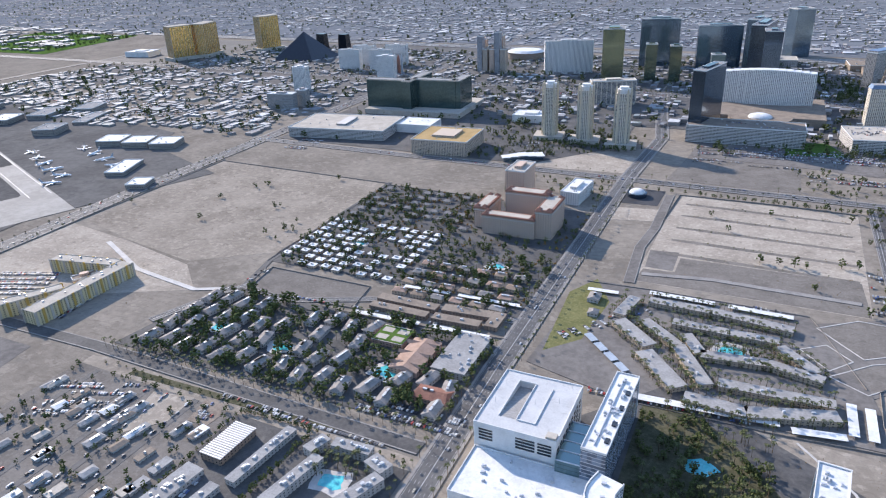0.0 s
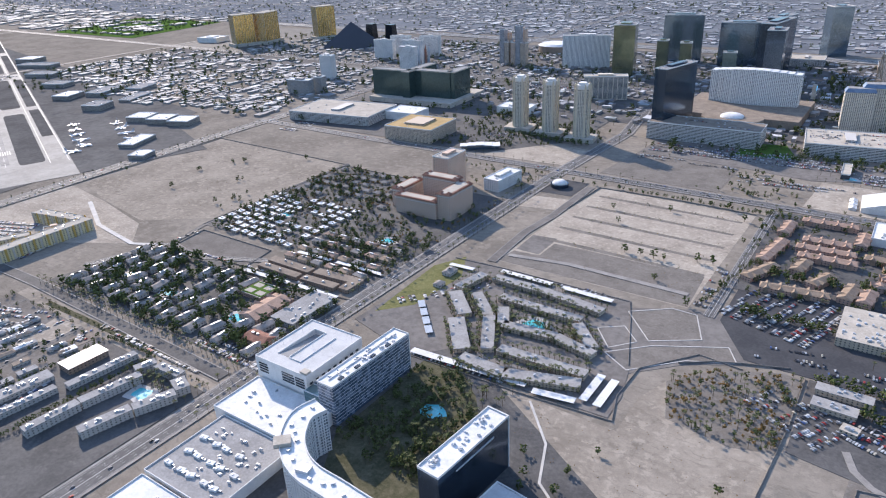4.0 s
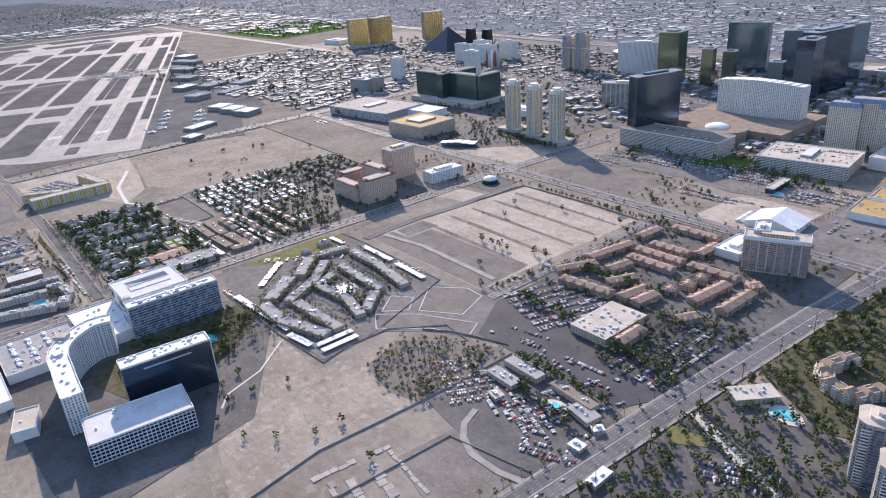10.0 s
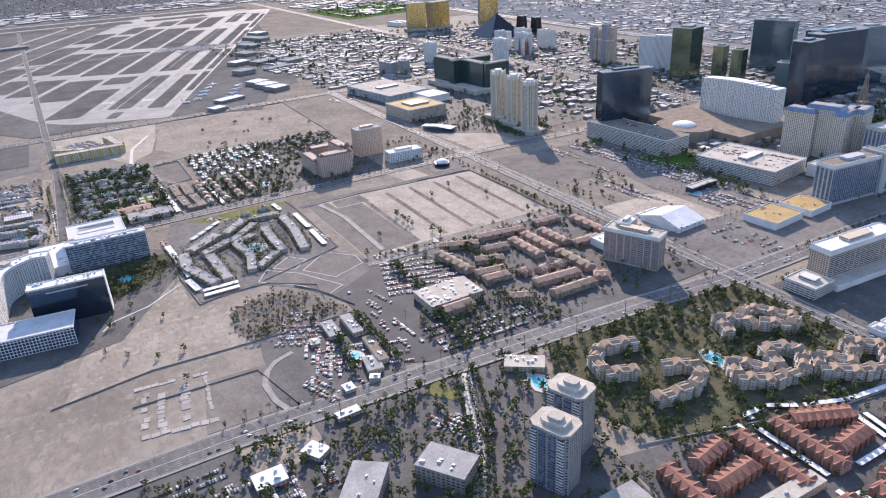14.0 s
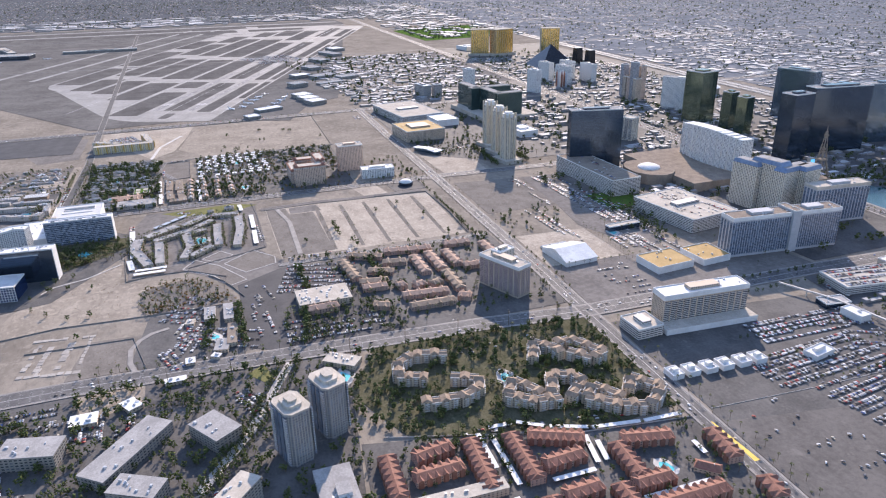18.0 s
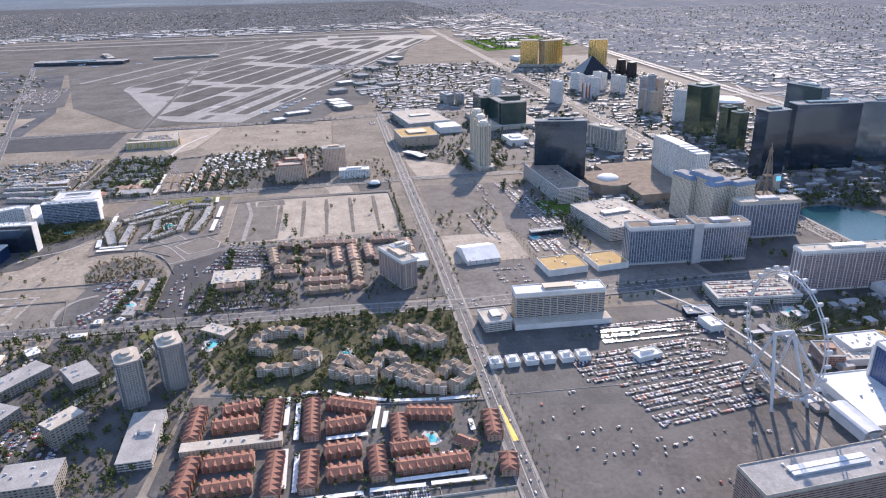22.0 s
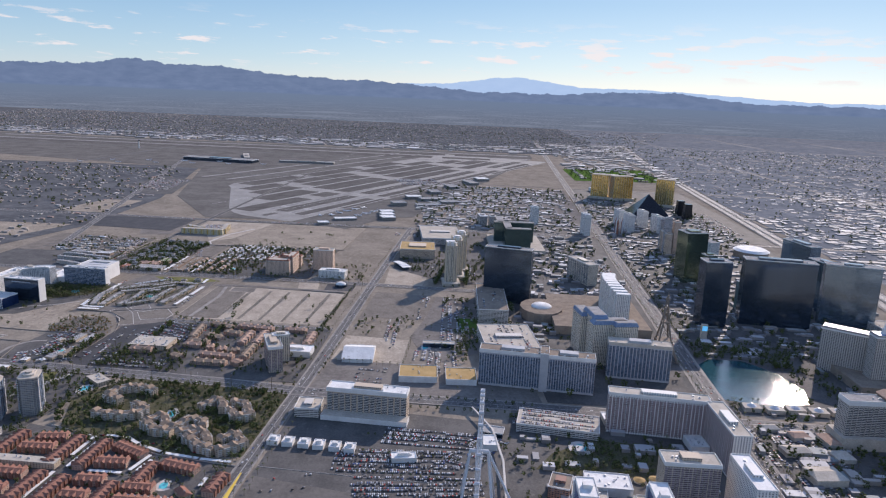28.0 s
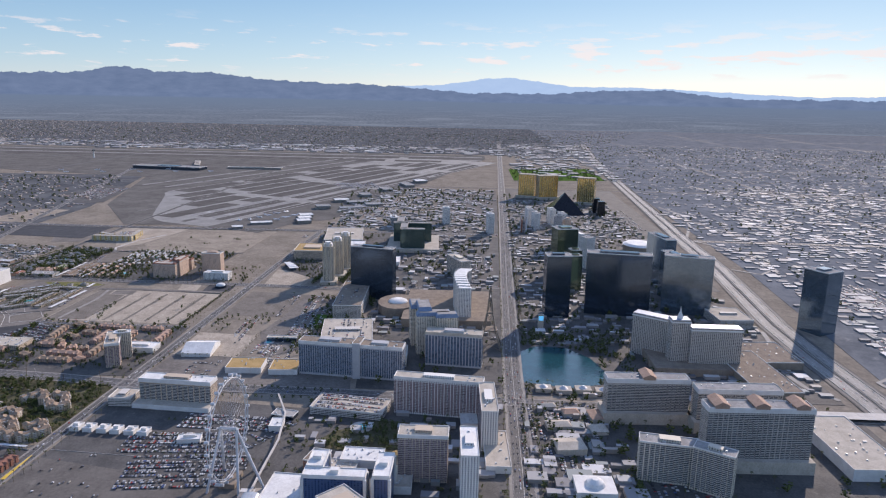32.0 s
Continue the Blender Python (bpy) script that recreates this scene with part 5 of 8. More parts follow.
# white arched hotel groups west of the boulevard
for (a, b, l, h, lab) in ((590, 2285, 150, 84, "pale classical hotel slab with a red-tiled pediment"), (615, 2440, 150, 80, "pale classical hotel slab with a flat roof"), (750, 2420, 168, 108, "tall pale classical hotel slab with three red-tiled pediments")):
    t = tower("classical_hotel", lab, a, b, 92, l, 32, h, F_CLASSIC, M_ROOFG, int(l / 8), B_DARK, cornice=7, units=6, penthouse=0.0)
    for q in ((-0.38, 0, 0.38) if h > 100 else (0,)):
        if h != 80:
            part("pediment", Geo().box(q * l - 11, q * l + 11, -18, 18, h, h + 5).gable(q * l, 0, 90, 36, 24, h + 5, 6, 1.0), M_TILEPINK, t, "red-tiled pediment")
    part("base_hall", Geo().box(-l / 2 - 6, l / 2 + 6, -26, 26, 0, 22), M_ROOFT, t)
tower("classical_hotel", "older curved hotel wing with close windows", 800, 2270, 80, 90, 30, 66, F_CREAM, M_ROOFG, 12, B_DARK, units=4)
tower("classical_hotel", "older hotel wing with close windows", 830, 2330, 60, 60, 26, 70, F_CREAM, M_ROOFG, 8, B_DARK, units=4)
tower("shopping_hall", "huge cream flat roof of the shopping forum", 690, 2605, 2, 190, 90, 20, M_WALLW, M_ROOFT, units=20, penthouse=0.0, category="hall")
tower("shopping_hall", "broad brown flat roof with rows of vents", 380, 2570, 4, 230, 90, 20, M_ROOFBR, M_ROOFBR, units=30, penthouse=0.0, category="hall")
t = thing("lake_hotel", "curved pale hotel in three wings with a domed centre", "hotel", 320, 2420, 0)
for (a, b, l, w, rot, h) in ((-60, -30, 110, 30, 55, 98), (10, 75, 30, 110, 0, 98), (0, 0, 30, 40, 0, 112)):
    g = Geo().rbox(a, b, rot, l, w, 0, h)
    part("wing", g, F_CLASSIC, t)
    part("roof", Geo().rbox(a, b, rot, l - 1, w - 1, h, h + 1), M_SLATE, t)
    part("cornice", Geo().rbox(a, b, rot, l + 2, w + 2, h - 6, h - 3), M_WALLW, t)
part("cupola", Geo().beam((0, 0, 112), (0, 0, 126), 7, 10, 3).beam((0, 0, 126), (0, 0, 140), 2, 8, 0.3), M_WALLW, t)
part("podium", Geo().box(-90, 60, -60, 150, 0, 18), M_ROOFBR, t)
t = thing("dome", "small pale domed pavilion", "dome", 850, 2150, 0)
part("hall", Geo().box(-25, 25, -30, 30, 0, 16), M_WALLW, t)
part("dome", Geo().prism([(16 * math.cos(k / 16 * math.tau), 16 * math.sin(k / 16 * math.tau)) for k in range(16)], 16, 21, 0.8).prism([(12.8 * math.cos(k / 16 * math.tau), 12.8 * math.sin(k / 16 * math.tau)) for k in range(16)], 21, 25, 0.4), M_WALLW, t)
tower("slab_hotel", "dark twin hotel tower of smoked glass", -32, 2192, 4, 46, 66, 170, G_DARK, M_ROOFG, units=3)
tower("slab_hotel", "huge dark curved glass hotel slab", -62, 2362, 82, 172, 42, 172, G_DARK, M_ROOFG, units=4, penthouse=0.6)
tower("slab_hotel", "curved grey glass hotel tower", -85, 2558, 75, 130, 34, 163, G_BLUE, M_ROOFG, units=3)
tower("tower", "dark blue glass casino tower beyond the freeway", 40, 2860, 30, 66, 60, 165, G_BLUE, M_ROOFG, units=4)
for (a, b, l, w, h, mat) in ((-490, 2270, 66, 70, 160, G_OLIVE), (-300, 2280, 34, 34, 110, G_OLIVE), (-375, 2290, 34, 34, 112, G_OLIVE), (-395, 2565, 130, 34, 158, G_BLUE), (-200, 2560, 140, 34, 140, G_BLUE), (-180, 2330, 40, 30, 80, G_TEAL)):
    tower("glass_tower", "tall tinted glass hotel tower", a, b, 12, l, w, h, mat, M_ROOFG, units=2, penthouse=0.5)
tower("slab_hotel", "white three-winged hotel slab", -655, 2345, 22, 160, 34, 108, F_WHITE, M_ROOFG, units=3)
for k in range(9):
    rr = random.Random(k)
    a, b = -960 + 22 * (k % 5) + 6 * rr.random(), 2300 + 34 * (k // 5)
    tower("skyline_tower", "narrow tower of the skyline-shaped hotel", a, b, 0, 20, 24, 80 + 14 * rr.randint(0, 4), (F_GREYB, F_TAN, F_PINK)[k % 3], M_ROOFG, units=1, penthouse=0.4, group="skyline hotel towers")
t = thing("sports_arena", "round arena with a white dished roof", "arena", -900, 2620, 0)
part("wall", Geo().prism([(70 * math.cos(k / 24 * math.tau), 60 * math.sin(k / 24 * math.tau)) for k in range(24)], 0, 26), M_ROOFBR, t)
part("roof", Geo().prism([(74 * math.cos(k / 24 * math.tau), 64 * math.sin(k / 24 * math.tau)) for k in range(24)], 26, 33, 0.8), M_ROOFW, t)
for (a, b) in ((-1450, 2230), (-1330, 2250), (-1450, 2335), (-1330, 2370)):
    tower("castle_hotel", "white castle-style hotel slab", a, b, 6, 84, 26, 74, F_WHITE, M_ROOFG, units=2, penthouse=0.2)
for k in range(8):
    part("turret", Geo().beam((-1260 + 14 * (k % 4), 2180 + 20 * (k // 4), 0), (-1260 + 14 * (k % 4), 2180 + 20 * (k // 4), 50), 4, 8).beam((-1260 + 14 * (k % 4), 2180 + 20 * (k // 4), 50), (-1260 + 14 * (k % 4), 2180 + 20 * (k // 4), 70), 4.6, 8, 0.2), (M_TILERED, M_SOLAR, M_WALLW)[k % 3], thing("castle_turret", "white turret with a coloured cone roof", "turret"))
tower("white_tower", "plain white hotel slab", -1390, 1840, 10, 46, 30, 78, F_WHITE, M_ROOFW, units=2)
tower("white_tower", "plain white hotel slab", -1190, 2040, 10, 60, 26, 88, F_WHITE, M_ROOFW, units=2)
tower("grey_hotel", "grey stepped motel tower", -1290, 1605, 10, 80, 30, 46, F_BLUEW, M_ROOFW, units=3)
tower("grey_hotel", "grey stepped motel tower", -1250, 1650, 10, 30, 30, 50, F_BLUEW, M_ROOFW, units=2)
t = thing("pyramid", "black glass pyramid hotel", "hotel", -1804, 2441, 0)
part("slope", Geo().prism([(-98, -98), (98, -98), (98, 98), (-98, 98)], 0, 106, 0.004), G_BLACK, t)
for a, b in ((-30, 170), (80, 175)):
    part("annex", Geo().prism([(a - 22, b - 20), (a + 22, b - 20), (a + 22, b + 20), (a - 22, b + 20)], 0, 76, 0.8), G_BLACK, t)
for (a, b, l, w, rot, h) in ((-2345, 2290, 56, 96, -20, 138), (-2300, 2400, 56, 116, 14, 138), (-2125, 2605, 50, 96, -20, 148)):
    t = thing("gold_hotel", "gold-glass hotel tower with pale ribs", "hotel", a, b, rot, "gold hotel towers")
    part("wall", Geo().box(-l / 2, l / 2, -w / 2, w / 2, 14, h), G_GOLD, t)
    part("podium", Geo().box(-l / 2 - 12, l / 2 + 12, -w / 2 - 14, w / 2 + 14, 0, 14), M_ROOFT, t)
    part("roof", Geo().box(-l / 2 - 1, l / 2 + 1, -w / 2 - 1, w / 2 + 1, h, h + 3), M_ROOFT, t)
    for k in range(9):
        part("rib", Geo().box(l / 2 - 0.4, l / 2 + 0.9, -w / 2 + w / 8 * k - 0.6, -w / 2 + w / 8 * k + 0.6, 14, h), M_ROOFT, t)
        part("rib", Geo().box(-l / 2 + l / 8 * k - 0.6, -l / 2 + l / 8 * k + 0.6, -w / 2 - 0.9, -w / 2 + 0.4, 14, h), M_ROOFT, t)
tower("hall", "white-roofed events arena behind the gold hotels", -2620, 2330, 10, 120, 90, 22, M_WALLW, M_ROOFW, units=2, category="hall")

# white resort in front of the avenue
B_STEELB = bands("slim_tower_bands", (0.075, 0.10, 0.135), (0.50, 0.52, 0.54), 3.7, 0.16, 0.3)
F_CRES = facade("white_crescent_wall", (0.68, 0.67, 0.65), (0.10, 0.115, 0.13), 3.4, 3.3, 0.55, 0.62)
M_DECKG = spotted("pale_grey_deck", (0.44, 0.44, 0.435), (0.56, 0.56, 0.55), 0.05, 0.5, 0.85, 0.0, (0.36, 0.355, 0.35))
t = thing("parking_block", "white parking block with a ramp cut into its top deck", "car park", -170, 500, 0)
walls = part("wall", Geo().box(-38, 38, -43.5, 43.5, 0, 34), M_WALLW, t)
part("top_deck", Geo().box(-38, -20, -43.5, 43.5, 34, 40).box(-4, 38, -43.5, 43.5, 34, 40).box(-20, -4, -43.5, -27, 34, 40).box(-20, -4, 30, 43.5, 34, 40), M_DECKG, t, "pale grey top deck")
part("ramp", Geo().add([(-20, -27, 34.05), (-4, -27, 34.05), (-4, 30, 34.05), (-20, 30, 34.05), (-20, -27, 39.9), (-4, -27, 39.9)], [(0, 1, 5, 4), (4, 5, 2, 3), (0, 4, 3), (1, 2, 5), (3, 2, 1, 0)]), M_ROOFG, t, "grey ramp going down a level")
part("ramp_wall", Geo().box(-20.6, -20, -27, 30, 40, 41.2).box(-4, -3.4, -27, 30, 40, 41.2).box(-20.6, -3.4, 30, 30.6, 40, 41.2).box(13.4, 14, -27, 28, 40, 41.2).box(-3.4, 14, -27.6, -27, 40, 41.2), M_WALLW, t)
part("parapet", Geo().ring([(-38, -43.5), (38, -43.5), (38, 43.5), (-38, 43.5)], 33, 41.3, 0.8), M_WALLW, t)
part("stair_head", Geo().box(28, 37, -42.5, -35, 40, 43), M_ROOFT, t, "small cream stair head")
for x0, x1 in ((-33, -20), (1.5, 19), (21.5, 34)):
    for k in range(4):
        part("louvre", Geo().box(x0, x1, -44.1, -43.3, 23.5 + 3.3 * k, 25.3 + 3.3 * k), M_CARGLASS, walls, "long dark ventilation slot")
for k in range(9):
    for j in range(5):
        part("window", Geo().box(37.7, 38.3, -40 + 9 * k, -35.5 + 9 * k, 8 + 5 * j, 10.6 + 5 * j), M_CARGLASS, walls)
for a, b in ((-30, -10), (-30, 20), (5, 0), (25, 10), (30, 36), (5, 38)):
    part("lamp_post", Geo().beam((a, b, 40), (a, b, 46), 0.15, 5), M_UNIT, t)
t = thing("glass_link", "low glazed atrium between two white blocks", "atrium", -118, 478, 0)
part("wall", Geo().box(-13, 12, -28, 28, 0, 27), G_TEAL, t)
part("roof", Geo().box(-13, 12, -28, 28, 27, 27.5), G_TEAL, t, "pale blue-green glass roof")
for k in range(5):
    part("roof_beam", Geo().box(-13, 12, -28 + 13.6 * k, -27 + 13.6 * k, 27.5, 28.1), M_STEEL, t)
t = tower("slim_tower", "slim white-topped hotel slab banded in blue-grey glass", -97, 509, -2, 21, 119, 47, B_STEELB, M_ROOFW, units=26, penthouse=0, trim=M_WALLW)
part("end_wall", Geo().box(-10.9, 10.9, 59.2, 60.2, 0, 47), M_WALLW, t)
part("roof_kerb", Geo().box(-2, -1.2, -52, 52, 47.3, 48.6), M_STEEL, t)
for k in range(4):
    part("roof_well", Geo().box(5, 9, -46 + 24 * k, -40 + 24 * k, 47.3, 48.9), M_CARGLASS, t, "dark square roof opening")
t = thing("curved_tower", "white crescent-shaped hotel wing with rows of balconies", "hotel", 0, 0, 0)
CRES = smooth([(-79, 424), (-83, 402), (-68, 376), (-47, 359), (-24, 351), (4, 349), (38, 346), (72, 344)])
part("wall", strip_solid(CRES, 22, 0, 47), F_CRES, t)
part("roof", strip_solid(CRES, 20.5, 47, 47.6), M_ROOFW, t, "white roof sheet")
for side in band(CRES, 22):
    part("parapet", strip_solid(side, 0.8, 46, 49.2), M_WALLW, t)
for i, (x, y) in enumerate(CRES[3::2]):
    part("roof_unit", Geo().rbox(x + 3 * math.sin(i * 2.1), y + 4 * math.cos(i * 1.7), 20 * i, 3.4, 2.4, 47.6, 49.4), M_UNIT, t, "grey rooftop air unit")
part("lift_house", Geo().rbox(-70, 366, 45, 15, 12, 47.6, 52), M_ROOFT, t, "cream lift house")
part("lift_house", Geo().rbox(-30, 352, 12, 12, 9, 47.6, 51), M_UNIT, t)
t = tower("hotel_tower", "dark glass hotel slab with a white roof", 70, 443, -5.5, 22, 96, 57, G_DARK, M_ROOFW, units=24, penthouse=0, trim=M_WALLW)
part("sign_bar", Geo().box(11.2, 11.6, -26, 26, 48.5, 50.2), M_SOLAR, t, "pale row of roof-edge sign letters as bars")
part("end_fin", Geo().box(-11.6, 11.6, 48, 49, 0, 58.5), M_WALLW, t)
t = tower("garage", "flat parking deck behind a white square grid front", 120, 391, -7, 52, 102, 25, G_DEEP, M_DECKG, units=5, penthouse=0, trim=M_WALLW, category="car park")
for k in range(26):
    part("grid_post", Geo().box(26, 27.2, -51 + 4.08 * k - 0.35, -51 + 4.08 * k + 0.35, 0, 26.5), M_WALLW, t)
for k in range(6):
    part("grid_rail", Geo().box(26, 27, -51, 51, 4.3 * k + 0.4, 4.3 * k + 1.1), M_WALLW, t)
tower("casino_hall", "white stepped casino roof beside the parking block", -150, 424, 0, 112, 60, 15, M_WALLW, M_ROOFW, units=18, penthouse=0, category="hall")
tower("casino_hall", "grey gravelled casino roof with rows of white plant", -140, 346, 0, 96, 92, 12, M_WALLW, M_ROOFG, units=34, penthouse=0, category="hall")
for k in range(14):
    hv = thing("roof_plant", "boxy white roof plant on the casino roof", "roof plant", -176 + 16 * (k % 5) + 3 * (k % 2), 318 + 20 * (k // 5), 12 * (k % 3), "casino roof plant", "", 12.3)
    part("casing", Geo().box(-4.2, 4.2, -2.4, 2.4, 0, 2.4), M_ROOFW, hv)
    part("fan_drum", Geo().beam((-1.6, 0, 2.4), (-1.6, 0, 3.1), 1.1, 8), M_UNIT, hv)
    part("duct", Geo().box(4.2, 8.0, -0.7, 0.7, 0.3, 1.5), M_UNIT, hv)
tower("casino_hall", "white casino hall roof with low steps", -110, 270, 0, 150, 52, 11, M_WALLW, M_ROOFW, units=24, penthouse=0.2, category="hall")
tower("casino_hall", "low hall with a cream roof panel", 20, 300, -14, 44, 24, 12, M_WALLW, M_ROOFT, units=1, penthouse=0, category="hall")
lot("shaded garden of palms and lawn inside the resort", [(-82, 440), (-82, 590), (-40, 602), (6, 562), (54, 496), (52, 400), (-20, 375), (-60, 400)], M_SHRUB)
scatter(TREES, [(-80, 430), (-80, 585), (-40, 596), (0, 560), (45, 500), (50, 400), (-10, 380), (-55, 400)], 300, 0.5, 0.95)
# twin condominium towers with rounded crowns
for (a, b) in ((657, 845), (690, 800)):
    t = thing("condo_tower", "grey condominium tower with rounded white crown", "tower", a, b, 20, "twin condominium towers")
    P = [(-20, -10), (-14, -15), (14, -15), (20, -10), (20, 10), (14, 15), (-14, 15), (-20, 10)]
    part("wall", Geo().prism(P, 0, 66), F_BLUEW, t)
    for q in (-14, -5, 5, 14):
        for sgn in (-1, 1):
            part("glazed_bay", Geo().box(q - 3.2, q + 3.2, sgn * 15.2 - 0.9, sgn * 15.2 + 0.9, 4, 63), B_SLATE if abs(q) < 10 else B_BLUE, t)
    part("crown", Geo().prism([(x * 1.03, y * 1.03) for x, y in P], 66, 67.5).prism([(x * 0.62, y * 0.62) for x, y in P], 67.5, 71).prism([(x * 0.35, y * 0.35) for x, y in P], 71, 74), M_ROOFT, t, "rounded white crown")
t = tower("corner_hotel", "cream seventeen-storey hotel with arched parapet", 398, 1182, 23, 84, 28, 53, F_TAN, M_ROOFT, 8, B_ROSE, units=5, penthouse=0.5, cornice=4, ends=5)
tower("hotel_annex", "cream stair tower of the hotel", 372, 1190, 23, 20, 34, 58, F_CREAM, M_ROOFW, units=2)
tower("low_block", "white flat roof behind the hotel", 330, 1210, 0, 40, 70, 12, M_WALLW, M_ROOFW, units=8, category="building")
# white tent hall
t = thing("tent_hall", "large white gabled tent hall", "tent", 322, 1345, 4)
part("wall", Geo().box(-40, 40, -32, 32, 0, 9), M_WALLW, t)
part("roof", Geo().gable(0, 0, 90, 64, 80, 9, 12, 1.0), M_ROOFW, t, "white gabled membrane roof")
for k in range(3):
    part("annex", Geo().gable(-52, -18 + 18 * k, 90, 14, 12, 3, 3, 0.3).box(-58, -46, -25 + 18 * k, -11 + 18 * k, 0, 3), M_ROOFW, t)
# observation wheel
t = thing("observation_wheel", "giant white observation wheel on slanting legs", "wheel", 858, 1600, 0)
RIM, HUB = 76.0, 88.0
th = radians(-2)
ux, uy = math.cos(th), math.sin(th)


def on_rim(a, r=RIM, o=0.0):
    return (r * math.cos(a) * ux - o * uy, r * math.cos(a) * uy + o * ux, HUB + r * math.sin(a))


for k in range(28):
    a, b = math.tau * k / 28, math.tau * (k + 1) / 28
    seg = part("rim_segment", Geo().beam(on_rim(a, RIM, -1.9), on_rim(b, RIM, -1.9), 0.85, 6).beam(on_rim(a, RIM, 1.9), on_rim(b, RIM, 1.9), 0.85, 6).beam(on_rim(a, RIM - 3), on_rim(b, RIM - 3), 0.45, 6).beam(on_rim(a, RIM, -1.6), on_rim(a, RIM, 1.6), 0.4, 5), M_STEEL, t)
    part("cabin", Geo().beam(on_rim(a, RIM + 4.2, -3.0), on_rim(a, RIM + 4.2, 3.0), 2.4, 12), M_STEEL, seg, "round glazed cabin")
    part("cable", Geo().beam(on_rim(a, 3, -5), on_rim(a, RIM - 2), 0.12, 4).beam(on_rim(a, 3, 5), on_rim(a, RIM - 2), 0.12, 4), M_STEEL, t)
part("hub", Geo().beam(on_rim(0, 0, -13), on_rim(0, 0, 13), 3.0, 12), M_STEEL, t)
for so in (-1, 1):
    for sa in (-1, 1):
        e = Vector(on_rim(0, 0, so * 12))
        f = Vector((sa * 34 * ux - so * 24 * uy, sa * 34 * uy + so * 24 * ux, 0))
        part("leg", Geo().beam(tuple(f), tuple(e), 2.0, 8), M_STEEL, t, "slanting steel leg")
part("brace", Geo().beam((-uy * 60 + ux * 20, ux * 60 + uy * 20, 0), on_rim(0, 0, 12), 1.8, 8), M_STEEL, t)
part("station", Geo().box(-20, 20, -12, 12, 0, 8), M_ROOFBR, t)
# ochre block of flats by the airport
t = thing("apartment_block", "long ochre five-storey block with a flat pale roof", "building", 0, 0, 0)
for (p, q, w) in (((-826, 466), (-827, 622), 24), ((-946, 596), (-840, 616), 20), ((-886, 464), (-848, 532), 18)):
    part("wing", Geo().wall(p, q, 0, 20, w), F_YELLOW, t)
    part("roof", Geo().wall(p, q, 20, 20.5, w - 1.2), M_ROOFT, t)
    d = math.hypot(q[0] - p[0], q[1] - p[1])
    n = int(d / 11)
    for i in range(n + 1):
        x, y = p[0] + (q[0] - p[0]) * i / n, p[1] + (q[1] - p[1]) * i / n
        nx_, ny_ = -(q[1] - p[1]) / d * w / 2, (q[0] - p[0]) / d * w / 2
        for sgn in (-1, 1):
            part("pilaster", Geo().rbox(x + sgn * nx_, y + sgn * ny_, math.degrees(math.atan2(q[1] - p[1], q[0] - p[0])), 3.4, 1.6, 0, 21.4), M_OCHRE if i % 2 else M_ROOFT, t, "upright ochre wall band")
    g = Geo()
    for sgn in (-1, 1):
        g.wall((p[0] + sgn * nx_, p[1] + sgn * ny_), (q[0] + sgn * nx_, q[1] + sgn * ny_), 19.5, 21.2, 0.6)
    part("parapet", g, M_ROOFT, t)
    roof_kit(t, band([p, q], w - 4)[0] + band([p, q], w - 4)[1][::-1], 20.5, 9, int(abs(p[0])))
tower("clubhouse", "low red-brown clubhouse inside the ochre block's court", -872, 584, 62, 34, 16, 8, F_PINK, M_ROOFBR, units=3, category="building")
parked(-958, 540, 100, 70, 20, 0.75, 15)
# ornamental lake
M_LAKE = spotted("lake_water", (0.008, 0.042, 0.052), (0.016, 0.078, 0.088), 0.02, 0.5, 0.06, 0.09)
lake = ground_sheet("water", "dark blue-green ornamental lake with ripples", [(262, 2078), (440, 2070), (462, 2170), (440, 2235), (370, 2255), (290, 2235), (225, 2185), (225, 2110)], 0.95, M_LAKE, "lake")

# monorail on slim piers, its station with a blue barrel roof, and the lake's waterfront
RAIL = [(560, 1590), (640, 1625), (740, 1640), (853, 1641), (918, 1643), (965, 1646), (1010, 1625), (1040, 1600), (1090, 1592), (1180, 1600)]
t = thing("monorail", "pale elevated monorail track on slim piers", "monorail", 0, 0, 0)
for p, q in zip(RAIL, RAIL[1:]):
    part("beam", Geo().wall(p, q, 9, 11, 3.2), M_PAVE, t)
    for f in (0.0, 0.5):
        x, y = p[0] + (q[0] - p[0]) * f, p[1] + (q[1] - p[1]) * f
        part("pier", Geo().beam((x, y, 0), (x, y, 9), 0.9, 8), M_PAVE, t)
t = thing("monorail_station", "station hall under a blue curved roof", "station", 940, 1648, 0)
part("hall", Geo().box(-28, 28, -11, 11, 0, 13), M_WALLW, t)
arc = [(-13 * math.cos(math.pi * i / 8), 13 + 5 * math.sin(math.pi * i / 8)) for i in range(9)]
arc += [(y * 0.95, z - 0.6) for y, z in arc[::-1]]
n = len(arc)
g = Geo().add([(x, y, z) for x in (-30, 30) for y, z in arc], [(i, (i + 1) % n, n + (i + 1) % n, n + i) for i in range(n)] + [(k + i, k + i + 1, k + n - 2 - i, k + n - 1 - i) for k in (0, n) for i in range(8)])
part("barrel_roof", g, M_SOLAR, t, "blue-grey barrel roof")
for k in range(5):
    t = thing("lakeside_pavilion", "cream lakeside pavilion with a round roof", "pavilion", 478 + 5 * (k % 2), 2110 + 40 * k, 0, "lakeside pavilions")
    part("wall", Geo().box(-12, 12, -16, 16, 0, 9), M_ROOFT, t)
    part("round_roof", Geo().beam((0, 0, 9), (0, 0, 14), 9, 12, 2), M_UNIT, t)
